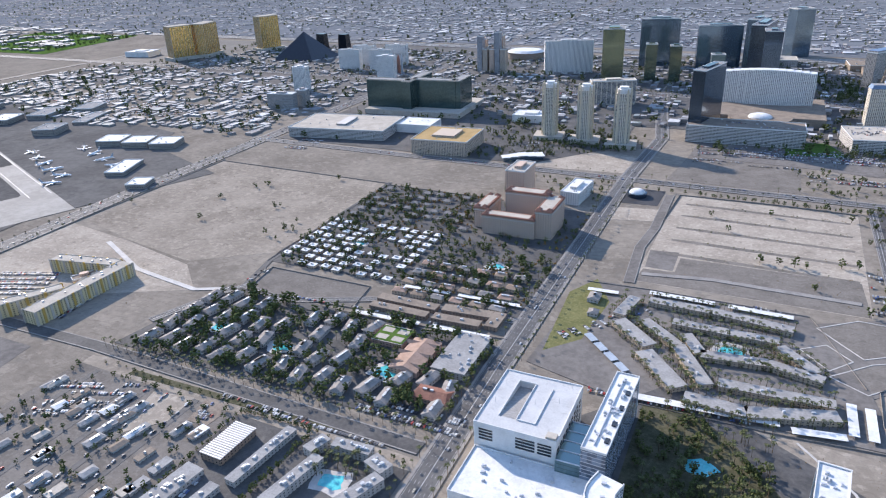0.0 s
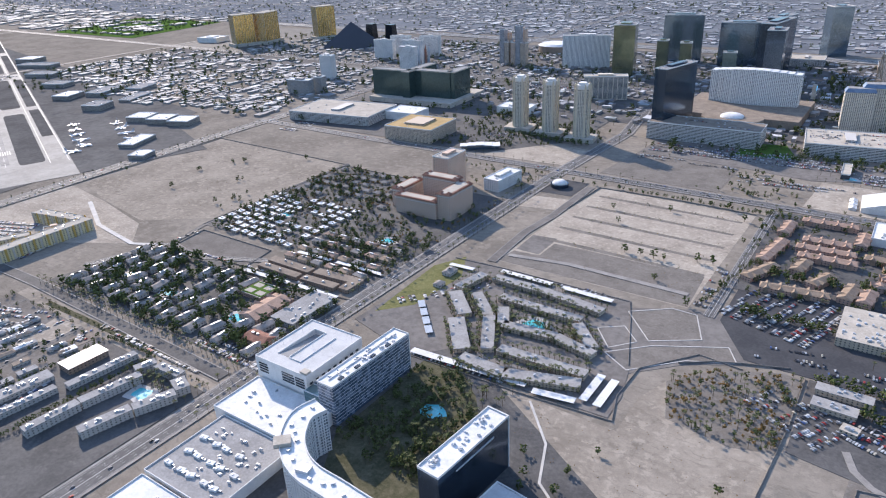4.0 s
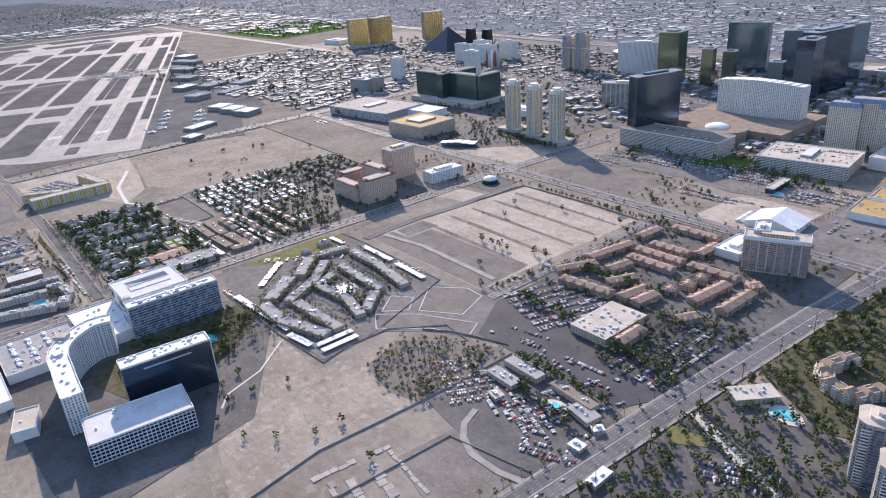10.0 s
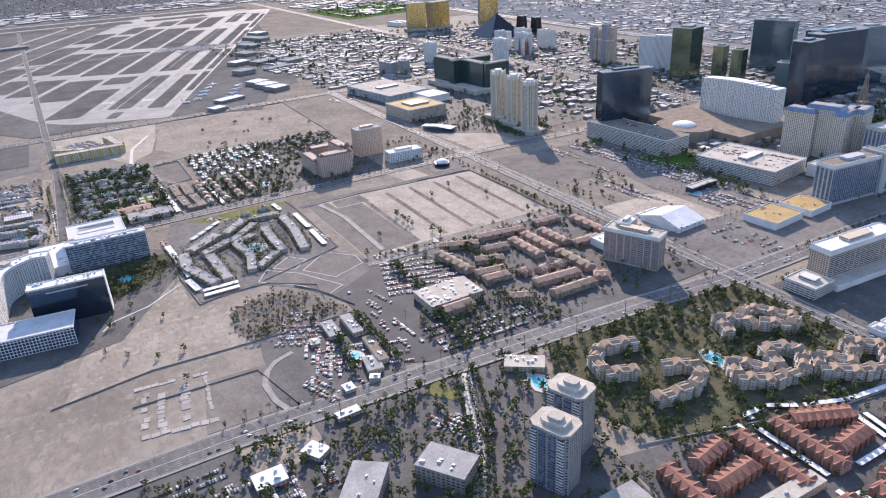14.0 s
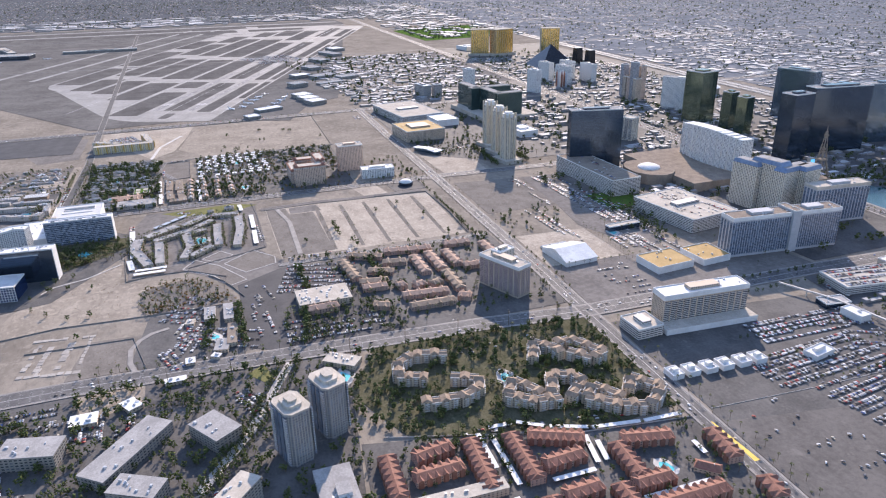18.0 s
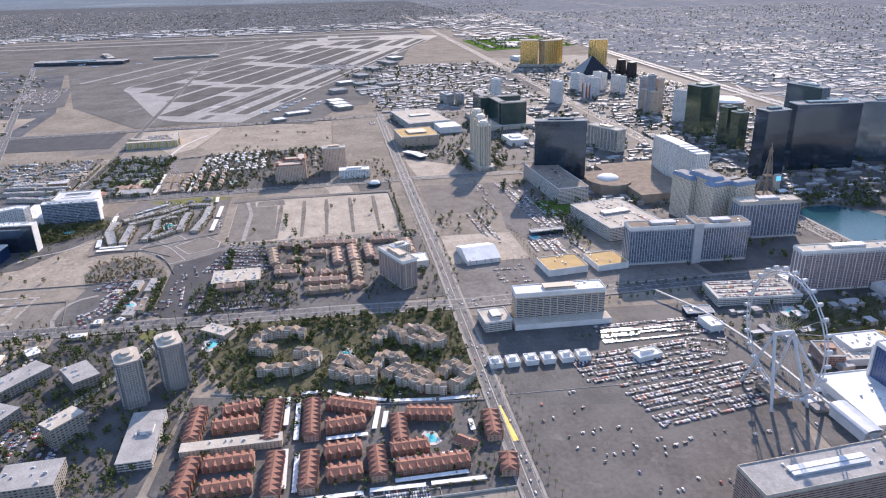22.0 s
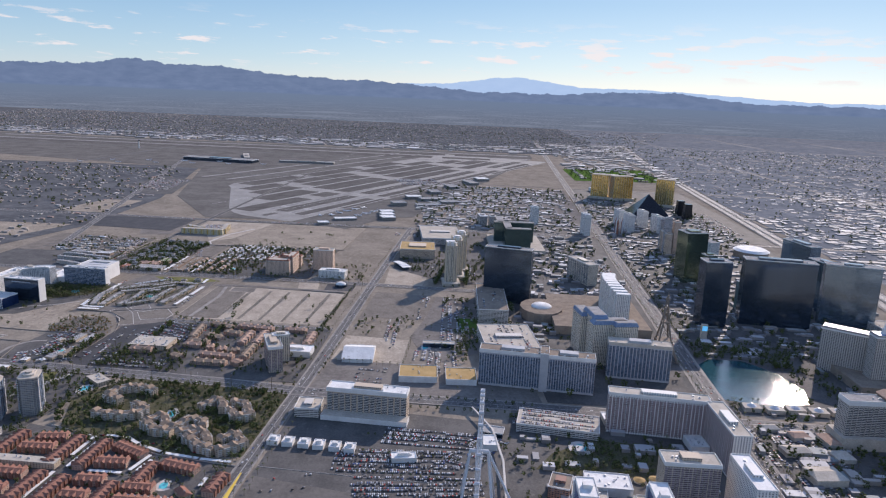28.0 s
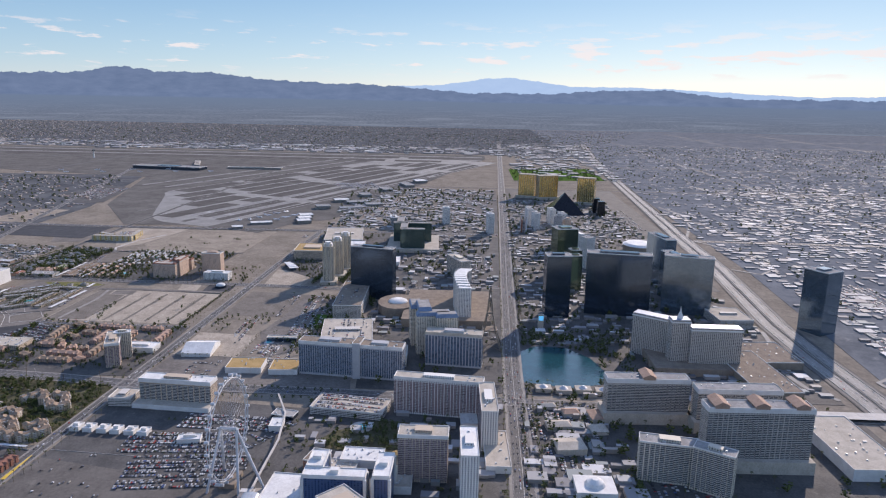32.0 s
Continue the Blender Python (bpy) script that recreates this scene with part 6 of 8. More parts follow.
for (x, y, l, w, h) in ((585, 2150, 24, 30, 8), (600, 2195, 40, 26, 10), (560, 2110, 18, 30, 7), (640, 2120, 26, 44, 9), (650, 2190, 30, 30, 8), (720, 2130, 40, 50, 12)):
    t = thing("forum_hall", "low casino pavilion with tiled and pale roofs", "pavilion", x, y, 8, "boulevard pavilions")
    part("wall", Geo().box(-l / 2, l / 2, -w / 2, w / 2, 0, h), M_ROOFT, t)
    part("roof", Geo().gable(0, 0, 0 if l > w else 90, max(l, w), min(l, w), h, 4, 0.8, 6), M_TILEPINK if (x + y) % 2 else M_ROOFT, t)
tower("garage", "wide pale parking deck beside the freeway", -10, 2650, 4, 110, 90, 24, F_GARAGE, M_ROOFT, units=2, penthouse=0.1, category="car park")
tower("shopping_hall", "broad brown flat roof with rows of vents", 260, 2640, 4, 130, 110, 18, M_ROOFBR, M_ROOFBR, units=16, penthouse=0.0, category="hall")
for (x, y, l, w, h, wall, roof) in ((560, 1850, 30, 60, 9, M_ROOFT, M_ROOFW), (550, 1960, 24, 80, 9, M_WALLW, M_ROOFT), (640, 1960, 40, 30, 11, M_WALLW, M_ROOFW)):
    tower("casino_hall", "low flat-roofed casino hall with rooftop plant", x, y, 3, l, w, h, wall, roof, units=9, penthouse=0, category="hall")

# ---------------------------------------------------------------- low buildings
F_STUCCO = facade("sand_stucco_wall", (0.52, 0.42, 0.31), (0.05, 0.05, 0.055), 4.5, 3.0, 0.35, 0.45)
F_ROSE = facade("rose_stucco_wall", (0.46, 0.30, 0.23), (0.05, 0.05, 0.055), 4.5, 3.0, 0.35, 0.45)
F_GREYST = facade("grey_stucco_wall", (0.42, 0.40, 0.37), (0.05, 0.05, 0.055), 4.5, 3.0, 0.35, 0.45)
F_BRN = facade("brown_timber_wall", (0.26, 0.19, 0.14), (0.04, 0.04, 0.045), 4.5, 3.0, 0.35, 0.45)
serial = [0]


def house(p, q, w, h, wall, roof, label, group="", pitch=2.6, dormers=0, flat=False, category="building", name="apartment_block", units=3):
    """A long low building from p to q: wall, roof, gabled bays or roof units."""
    l = math.hypot(q[0] - p[0], q[1] - p[1])
    rot = math.degrees(math.atan2(q[1] - p[1], q[0] - p[0]))
    t = thing(name, label, category, (p[0] + q[0]) / 2, (p[1] + q[1]) / 2, rot, group)
    serial[0] += 1
    r = random.Random(serial[0])
    part("wall", Geo().box(-l / 2, l / 2, -w / 2, w / 2, 0, h), wall, t)
    if flat:
        top = part("roof", Geo().box(-l / 2 - 0.4, l / 2 + 0.4, -w / 2 - 0.4, w / 2 + 0.4, h, h + 0.5), roof, t, "flat roof with a pale edge")
        roof_kit(top, [(-l / 2 + 1, -w / 2 + 1), (l / 2 - 1, -w / 2 + 1), (l / 2 - 1, w / 2 - 1), (-l / 2 + 1, w / 2 - 1)], h + 0.5, units, serial[0])
    else:
        top = part("roof", Geo().gable(0, 0, 0, l, w, h, pitch, 0.7, 3.0), roof, t)
        for k in range(dormers):
            a = -l / 2 + l / dormers * (k + 0.5)
            for sgn in (-1, 1):
                part("gabled_bay", Geo().box(a - 2.6, a + 2.6, sgn * (w / 2 + 0.6) - 1.2, sgn * (w / 2 + 0.6) + 1.2, 0, h + 0.4).gable(a, sgn * w * 0.30, 90, w * 0.62, 5.2, h + 0.4, pitch * 0.75, 0.4), roof if k % 2 else roof, t, "small cross gable")
        if not dormers and l > 18:
            for k in range(2):
                part("roof_vent", Geo().box(r.uniform(-l / 3, l / 3), r.uniform(-l / 3, l / 3) + 1.5, -1.2, 1.2, h + pitch * 0.5, h + pitch + 0.8), M_UNIT, top)
    return t


def canopy(p, q, w, h, mat, label="long white carport roof on thin posts"):
    l = math.hypot(q[0] - p[0], q[1] - p[1])
    rot = math.degrees(math.atan2(q[1] - p[1], q[0] - p[0]))
    t = thing("carport", label, "carport", (p[0] + q[0]) / 2, (p[1] + q[1]) / 2, rot, "carports")
    part("roof", Geo().prism([(-l / 2, -w / 2), (l / 2, -w / 2), (l / 2, w / 2), (-l / 2, w / 2)], h, h + 0.35), mat, t)
    k = max(2, int(l / 12))
    for i in range(k + 1):
        part("post", Geo().box(-l / 2 + l / k * i - 0.15 if i else -l / 2 + 0.2, -l / 2 + l / k * i + 0.15 if i else -l / 2 + 0.5, -0.15, 0.15, 0, h), M_STEEL, t)
    return t


def pool(x, y, r, label="turquoise swimming pool with a pale deck"):
    t = thing("pool", label, "pool", x, y, 0, "", "", 0.72)
    rr = random.Random(int(x * 7 + y))
    P = [(r * (1 + 0.3 * rr.uniform(-1, 1)) * math.cos(k / 12 * math.tau), r * 0.7 * (1 + 0.3 * rr.uniform(-1, 1)) * math.sin(k / 12 * math.tau)) for k in range(12)]
    part("deck", Geo().prism([(a * 1.7, b * 1.7) for a, b in P], -0.6, 0.12), M_PAVE, t)
    part("water", Geo().prism(P, -0.4, 0.22), M_POOL, t)


def fence(line, h, mat, label, t_=0.35):
    f = thing("perimeter_wall", label, "wall", 0, 0, 0, "perimeter walls")
    for p, q in zip(line, line[1:]):
        part("panel", Geo().wall(p, q, 0, h, t_), mat, f)
        part("pier", Geo().box(p[0] - 0.5, p[0] + 0.5, p[1] - 0.5, p[1] + 0.5, 0, h + 0.3), mat, f)


# shingled apartment village
for i in range(15):
    x = -655 + 27.5 * i
    for j in range(4):
        y = 500 + 36 * j + (9 if i % 2 else 0)
        if rng.random() < 0.10 or (x > -395 and y > 560) or math.hypot(x + 592, y - 552) < 20 or math.hypot(x + 490, y - 543) < 22 or math.hypot(x + 366, y - 549) < 24:
            continue
        s = rng.uniform(-3, 3)
        house((x + s, y - 14), (x - s, y + 14), 13.5, 6.5, F_GREYST, M_SHINGLE, "two-storey apartment house under weathered grey shingles", "shingled apartment village")
scatter(TREES, [(-660, 475), (-658, 650), (-250, 645), (-255, 478)], 430, 0.8, 1.6)
scatter(PALMS, [(-660, 475), (-658, 650), (-250, 645), (-255, 478)], 110)
pool(-592, 552, 12), pool(-490, 543, 11), pool(-350, 545, 15), pool(-312, 378, 14), pool(-10, 724, 14), pool(-332, 837, 11), pool(-565, 838, 10), pool(640, 1075, 12), pool(852, 1161, 9), pool(560, 880, 12), pool(391, 730, 8), pool(250, 1480, 10), pool(-20, 520, 14)
house((-375, 590), (-375, 625), 40, 7, F_ROSE, M_ROOFT, "clubhouse with a green roof-top court", flat=True, units=1, name="clubhouse")
t = thing("sports_court", "green roof-top court with cream squares", "court", -375, 607, 0, "", "", 7.6)
part("surface", Geo().box(-20, 20, -16, 16, 0, 0.3), M_LAWN, t)
for a, b in ((-10, -8), (10, -8), (-10, 8), (10, 8)):
    part("court_square", Geo().box(a - 7, a + 7, b - 5, b + 5, 0.3, 0.4), M_ROOFT, t)
house((-330, 545), (-330, 610), 34, 8, F_ROSE, M_TILEPINK, "red-tiled lobby house of the resort", pitch=4, dormers=3, name="lobby")
house((-283, 560), (-283, 640), 40, 9, F_GREYST, M_ROOFG, "flat grey-roofed meeting hall", flat=True, units=12, name="hall")
house((-300, 520), (-262, 520), 22, 7, F_ROSE, M_TILERED, "small red-tiled entrance house", pitch=4, name="lobby")
canopy((-453, 645), (-361, 647), 8, 3.5, M_ROOFW), canopy((-344, 648), (-270, 649), 8, 3.5, M_ROOFW), canopy((-426, 731), (-359, 733), 7, 3.5, M_ROOFW), canopy((-347, 733), (-259, 734), 7, 3.5, M_ROOFW)
for (p, q, w) in (((-441, 690), (-356, 688), 15), ((-349, 692), (-285, 696), 16), ((-441, 668), (-360, 667), 13), ((-352, 668), (-290, 670), 14), ((-276, 668), (-276, 704), 16)):
    house(p, q, w, 6, F_BRN, M_ROOFBR, "brown flat-roofed motel wing", "brown motel", flat=True, units=3)
# white-roofed garden village
for i in range(10):
    for j in range(9):
        x, y = -648 + 21 * i + 0.15 * j, 745 + 20.5 * j - 4 * (i % 2)
        if rng.random() < 0.17 or (4 < i < 8 and 3 < j < 6):
            continue
        house((x - 6, y), (x + 6, y), 10, 4.2, F_STUCCO, M_ROOFW, "small white flat-roofed bungalow", "white garden village", flat=True, units=1, name="bungalow")
scatter(TREES, [(-660, 735), (-660, 1100), (-420, 1090), (-430, 735)], 300, 0.6, 1.2)
scatter(BROWNS, [(-660, 900), (-660, 1100), (-420, 1090), (-420, 900)], 120, 0.6, 1.1)
for i in range(9):
    for j in range(6):
        x, y = -640 + 26 * i, 945 + 27 * j
        if rng.random() < 0.7:
            house((x - 7, y), (x + 7, y), 10, 4.5, F_STUCCO, M_SHINGLE, "small garden house among trees", "garden houses", name="bungalow")
for i in range(6):
    for j in range(4):
        x, y = -425 + 28 * i, 715 + 30 * j
        if not (x > -345 and 820 < y < 850):
            house((x - 9, y), (x + 9, y + rng.uniform(-2, 2)), 12, 6, F_STUCCO, (M_TILEPINK, M_TILETAN, M_SHINGLE)[(i + j) % 3], "clay-roofed duplex among trees", "clay-roofed duplexes")
scatter(TREES, [(-440, 700), (-420, 900), (-250, 880), (-255, 690)], 170, 0.6, 1.2)
scatter(PALMS, [(-440, 700), (-420, 900), (-250, 880), (-255, 690)], 40)

# palm-lined motel village
for (p, q, w) in (((-138, 740), (-94, 696), 18), ((-98, 682), (-53, 626), 20), ((-110, 751), (-65, 708), 14), ((-65, 708), (-28, 641), 15), ((-141, 754), (-131, 805), 15), ((-113, 804), (-38, 802), 15), ((-38, 802), (52, 789), 15), ((-78, 760), (-15, 757), 14), ((-15, 757), (38, 757), 14), ((-40, 699), (28, 706), 15), ((28, 706), (81, 693), 14), ((-46, 613), (12, 609), 17), ((12, 609), (92, 634), 17), ((-17, 650), (90, 653), 15), ((38, 745), (75, 705), 14), ((-60, 735), (-40, 700), 14)):
    house(p, q, w, 6.5, F_STUCCO, M_ROOFG, "long flat grey-roofed two-storey motel wing", "motel wings", flat=True, units=2)
    l = math.hypot(q[0] - p[0], q[1] - p[1])
    nx, ny = -(q[1] - p[1]) / l * (w / 2 + 4), (q[0] - p[0]) / l * (w / 2 + 4)
    for sg in (-1, 1):
        along(PALMS, (p[0] + sg * nx, p[1] + sg * ny), (q[0] + sg * nx, q[1] + sg * ny), 6, 1.5, 0.8, 1.3)
        along(TREES, (p[0] + sg * nx, p[1] + sg * ny), (q[0] + sg * nx, q[1] + sg * ny), 12, 3, 0.35, 0.6)
scatter(PALMS, [(-60, 700), (-40, 740), (40, 740), (60, 690)], 60)
scatter(TREES, [(-60, 700), (-40, 740), (40, 740), (60, 690)], 30, 0.4, 0.8)
canopy((-117, 830), (-37, 828), 9, 3.5, M_ROOFW), canopy((-21, 827), (52, 824), 9, 3.5, M_ROOFW), canopy((-194, 812), (-154, 814), 8, 3.5, M_ROOFW)
canopy((-105, 598), (42, 606), 10, 3.5, M_ROOFW), canopy((52, 600), (98, 607), 10, 3.5, M_ROOFW), canopy((104, 612), (104, 664), 9, 3.5, M_ROOFW), canopy((120, 610), (120, 662), 9, 3.5, M_ROOFW)
for k in range(4):
    canopy((-166 + 15 * k, 700 - 16 * k), (-154 + 15 * k, 687 - 16 * k), 9, 3.5, M_SOLAR, "blue-grey canopy over parked cars")
house((-180, 780), (-180, 800), 14, 6, F_GREYST, M_SHINGLE, "small grey office house"), house((-172, 745), (-172, 758), 12, 5, F_GREYST, M_SHINGLE, "small grey office house")

# clay-roofed apartments by the cream hotel
for (p, q) in (((203, 957), (285, 965)), ((181, 971), (208, 1029)), ((259, 990), (278, 1030)), ((228, 1081), (304, 1081)), ((221, 1111), (299, 1112)), ((309, 1113), (384, 1113)), ((336, 1018), (333, 1034)), ((346, 1046), (340, 1064)), ((350, 1074), (341, 1092)), ((372, 1018), (379, 1092)), ((413, 1018), (415, 1090)), ((403, 1101), (414, 1118)), ((212, 1221), (291, 1222)), ((188, 1037), (202, 1123)), ((300, 965), (308, 1012)), ((386, 966), (398, 990)), ((235, 1022), (243, 1062)), ((196, 1150), (199, 1200)), ((225, 1142), (290, 1144)), ((300, 1150), (302, 1200)), ((322, 965), (326, 1005))):
    house(p, q, 17, 8, F_ROSE, M_TILETAN if rng.random() < 0.6 else M_TILEPINK, "clay-roofed two-storey apartment row", "clay-roofed apartments", pitch=3.4, dormers=max(2, int(math.hypot(p[0] - q[0], p[1] - q[1]) / 16)))
scatter(TREES, [(150, 930), (150, 1255), (465, 1250), (465, 930)], 230, 0.5, 1.0)
scatter(PALMS, [(150, 930), (150, 1255), (465, 1250), (465, 930)], 70)
house((331, 858), (331, 940), 54, 11, F_STUCCO, M_ROOFT, "broad cream-roofed convention hall with a clay edge", flat=True, units=30, name="hall")
house((368, 868), (368, 915), 18, 9, F_ROSE, M_TILEPINK, "clay-tiled entrance of the hall", pitch=4, dormers=2, name="hall")
parked(245, 905, 120, 110, 72, 0.7, 17), parked(262, 812, 80, 40, 12, 0.35, 18), parked(360, 800, 110, 26, 4, 0.4, 15)
parked(420, 900, 150, 60, 88, 0.6, 17)
parked(395, 740, 120, 60, 70, 0.55, 15)
scatter(TREES, [(360, 830), (360, 1000), (455, 1000), (455, 830)], 90, 0.6, 1.1)
scatter(PALMS, [(345, 820), (345, 960), (440, 960), (440, 820)], 60)
for (p, q, w, h, roof, lab) in (((300, 755), (352, 753), 14, 7, M_ROOFG, "long grey-roofed motel wing beside a pool"), ((368, 757), (428, 752), 13, 7, M_ROOFBR, "dark-roofed motel wing beside a pool"), ((409, 742), (440, 736), 19, 6, M_ROOFG, "flat motel lobby crowded with roof plant"), ((446, 732), (454, 727), 12, 5, M_ROOFW, "white porch of the motel"), ((300, 728), (341, 726), 16, 6, M_ROOFG, "small grey-roofed motel cabin"), ((330, 700), (345, 697), 12, 5, M_ROOFT, "small cream-roofed motel cabin"), ((470 - 18, 690), (470 - 18, 702), 14, 5, M_ROOFW, "small white flat-roofed shop beside the avenue")):
    house(p, q, w, h, F_STUCCO, roof, lab, "roadside motel", flat=True, units=5)
for (x, y, l, w, r, f) in ((400, 690, 70, 40, -22, 0.6), (350, 700, 40, 50, -22, 0.5), (60, 1535, 400, 60, 2, 0.55), (-40, 1455, 200, 30, 2, 0.4), (300, 1490, 60, 60, 0, 0.6), (-480, 1270 + 180, 60, 60, 0, 0.4)):
    parked(x, y, l, w, r, f, 16)
for (a, b, n) in (((300, 770), (430, 768), 22), ((330, 735), (420, 715), 16), ((200, 880), (330, 880), 24), ((345, 870), (470, 850), 22), ((190, 1005), (330, 1008), 30), ((470, 870), (490, 1000), 26), ((480, 760), (500, 900), 18), ((-480, 1480), (-270, 1470), 34), ((-500, 1560), (-280, 1560), 30)):
    along(TREES, a, b, math.hypot(b[0] - a[0], b[1] - a[1]) / n, 5.0, 0.7, 1.5)
# young grove and the scrub beside it
scatter(BROWNS, GROVE, 150, 0.5, 1.0)
scatter(PALMS, GROVE, 70, 0.7, 1.2)
scatter(TREES, [(60, 440), (100, 560), (330, 560), (330, 480)], 14, 0.6, 1.1)
# foundations of a torn-down block
t = thing("foundation", "broken pale concrete foundation of a torn-down house", "foundation", 365, 520, -8)
rf = random.Random(5)
M_SLAB = spotted("cracked_slab_concrete", (0.30, 0.275, 0.245), (0.42, 0.39, 0.35), 0.05, 0.5, 0.9, 0.0, (0.22, 0.195, 0.165))
for (a, b, l, w) in ((-50, 0, 7, 84), (48, 5, 8, 80), (-8, 38, 74, 5)):
    n = int(max(l, w) / 9)
    for i in range(n):
        if rf.random() < 0.82:
            f = (i + 0.5) / n - 0.5
            part("slab", Geo().rbox(a + (l * f if l > w else rf.uniform(-1, 1)), b + (w * f if w > l else rf.uniform(-1, 1)), rf.uniform(-5, 5), l / n * rf.uniform(0.8, 1.05) if l > w else l * rf.uniform(0.6, 1), w / n * rf.uniform(0.8, 1.05) if w > l else w * rf.uniform(0.6, 1), 0, rf.uniform(0.6, 0.9)), M_SLAB, t)
k = 0
for b, x0, x1, w in ((13, -36, 30, 10), (-13, -30, 38, 9), (-30, -38, 30, 8)):
    x = x0
    while x < x1:
        l = rf.uniform(5, 12)
        if rf.random() < 0.88:
            part("slab", Geo().rbox(x + l / 2, b + rf.uniform(-1.6, 1.6), rf.uniform(-3, 3), l * rf.uniform(0.85, 1.05), w * rf.uniform(0.6, 1.1), 0, 0.58 + 0.008 * k), M_KERB if k % 4 == 1 else M_SLAB, t)
        x += l
        k += 1

# tan villas with open courts
def villa(line, w=13.5, h=13.0):
    """A winding row of flats in steps: each bay has its wall, hipped roof, roof-edge wall and balconies."""
    t = thing("villa_row", "winding four-storey tan apartment villa with stepped tile roofs", "building", 0, 0, 0, "tan villas")
    k = 0
    for p, q in zip(line, line[1:]):
        d = math.hypot(q[0] - p[0], q[1] - p[1])
        rot = math.degrees(math.atan2(q[1] - p[1], q[0] - p[0]))
        n = max(1, round(d / 10.5))
        ux_, uy_ = (q[0] - p[0]) / d, (q[1] - p[1]) / d
        for i in range(n):
            k += 1
            f = (i + 0.5) * d / n
            off = (0.0, 1.3, -1.1)[k % 3]
            x, y = p[0] + ux_ * f - uy_ * off, p[1] + uy_ * f + ux_ * off
            l, hh = d / n + (0.4 if k % 2 else -0.1), h + (0.0, 1.1, -0.8, 0.5)[k % 4]
            bay = part("bay", Geo().rbox(x, y, rot, l, w, 0, hh), F_STUCCO, t)
            if k % 2:
                g = Geo().gable(x, y, rot + 90, w, l, hh, 3.4, 0.5, 2.2)
            else:
                g = Geo().gable(x, y, rot, l, w * 0.72, hh, 2.6, 0.4, 1.0)
            part("roof", g, M_TILETAN, t)
            for sgn in (-1, 1):
                cx_, cy_ = x - uy_ * sgn * (w / 2 + 0.6), y + ux_ * sgn * (w / 2 + 0.6)
                if k % 2 == 0:
                    part("roof_edge", Geo().rbox(x - uy_ * sgn * (w / 2 - 0.4), y + ux_ * sgn * (w / 2 - 0.4), rot, l, 0.7, hh, hh + 1.5), M_PAVE, bay)
                g = Geo()
                for fl in range(4):
                    g.rbox(cx_, cy_, rot, l * 0.46, 1.5, 1.4 + 3.1 * fl, 2.5 + 3.1 * fl)
                part("balcony", g, M_PAVE, bay)
    return t


for line in ([(615, 977), (600, 942), (569, 953), (556, 977), (571, 1019)], [(664, 953), (671, 998), (662, 1026), (640, 1036), (625, 1004)],
             [(699, 1095), (660, 1075), (687, 1053), (711, 1082), (714, 1112)], [(704, 1105), (665, 1125), (678, 1151), (695, 1153), (718, 1120)],
             [(741, 1182), (706, 1160), (725, 1139), (753, 1171), (762, 1198)], [(731, 1196), (707, 1212), (738, 1237), (765, 1202)],
             [(626, 1162), (611, 1160), (587, 1139), (623, 1121)], [(600, 1166), (596, 1189), (643, 1216), (651, 1193), (624, 1171)]):
    villa(line)
scatter(TREES, [(505, 900), (520, 1250), (775, 1245), (755, 960), (700, 900), (600, 860)], 760, 0.5, 1.05)
scatter(PALMS, [(505, 925), (520, 1250), (770, 1245), (755, 960), (640, 900)], 60)

# red-roofed town
REDS = [((752, 915), (745, 960)), ((781, 906), (779, 960)), ((738, 888), (805, 884)), ((743, 981), (826, 975)), ((837, 892), (905, 884)), ((850, 904), (851, 960)), ((893, 906), (892, 960)), ((847, 984), (919, 979)), ((750, 1026), (828, 1023)), ((759, 1045), (786, 1101)), ((809, 1040), (807, 1088)), ((857, 1037), (856, 1079)), ((854, 1022), (917, 1017)), ((895, 1038), (896, 1077)), ((862, 1095), (914, 1094)), ((806, 1127), (862, 1124)), ((802, 1138), (816, 1194)), ((868, 1111), (869, 1155)), ((901, 1113), (902, 1195)), ((823, 1238), (873, 1232)), ((905, 1238), (935, 1232))]
for p, q in REDS:
    house(p, q, 17, 9.5, F_ROSE, M_TILERED, "three-storey row of red-tiled apartments with cross gables", "red-roofed town", pitch=3.4, dormers=max(2, int(math.hypot(p[0] - q[0], p[1] - q[1]) / 8.6)))
house((862, 1188), (880, 1207), 14, 6, F_STUCCO, M_TILERED, "small red-tiled club house beside a pool", pitch=4, name="club_house")
house((819, 876), (822, 990), 16, 10, F_STUCCO, M_ROOFT, "long cream flat-roofed block with roof hatches", flat=True, units=4)
for (p, q) in (((732, 996), (792, 993)), ((741, 1009), (823, 1005)), ((838, 994), (905, 992)), ((848, 1007), (913, 1004)), ((829, 1040), (830, 1089)), ((777, 1107), (822, 1097)), ((790, 1115), (822, 1108)), ((923, 915), (924, 947)), ((925, 966), (927, 993)), ((926, 998), (929, 1075)), ((927, 1082), (931, 1141)), ((930, 1147), (933, 1207)), ((828, 1213), (850, 1212)), ((726, 1010), (728, 1040)), ((728, 1046), (746, 1072)), ((749, 1078), (766, 1118)), ((768, 1122), (778, 1180)), ((779, 1184), (782, 1232)), ((884, 1112), (886, 1190)), ((918, 1110), (920, 1190))):
    canopy(p, q, 6, 3.2, M_ROOFW)
scatter(TREES, [(725, 880), (770, 1235), (945, 1230), (940, 890), (850, 850)], 230, 0.4, 0.85)
scatter(PALMS, [(725, 880), (770, 1235), (945, 1230), (940, 890), (850, 850)], 60, 0.6, 1.0)
t = thing("site_wall", "long pale block wall", "wall", 0, 0, 0)
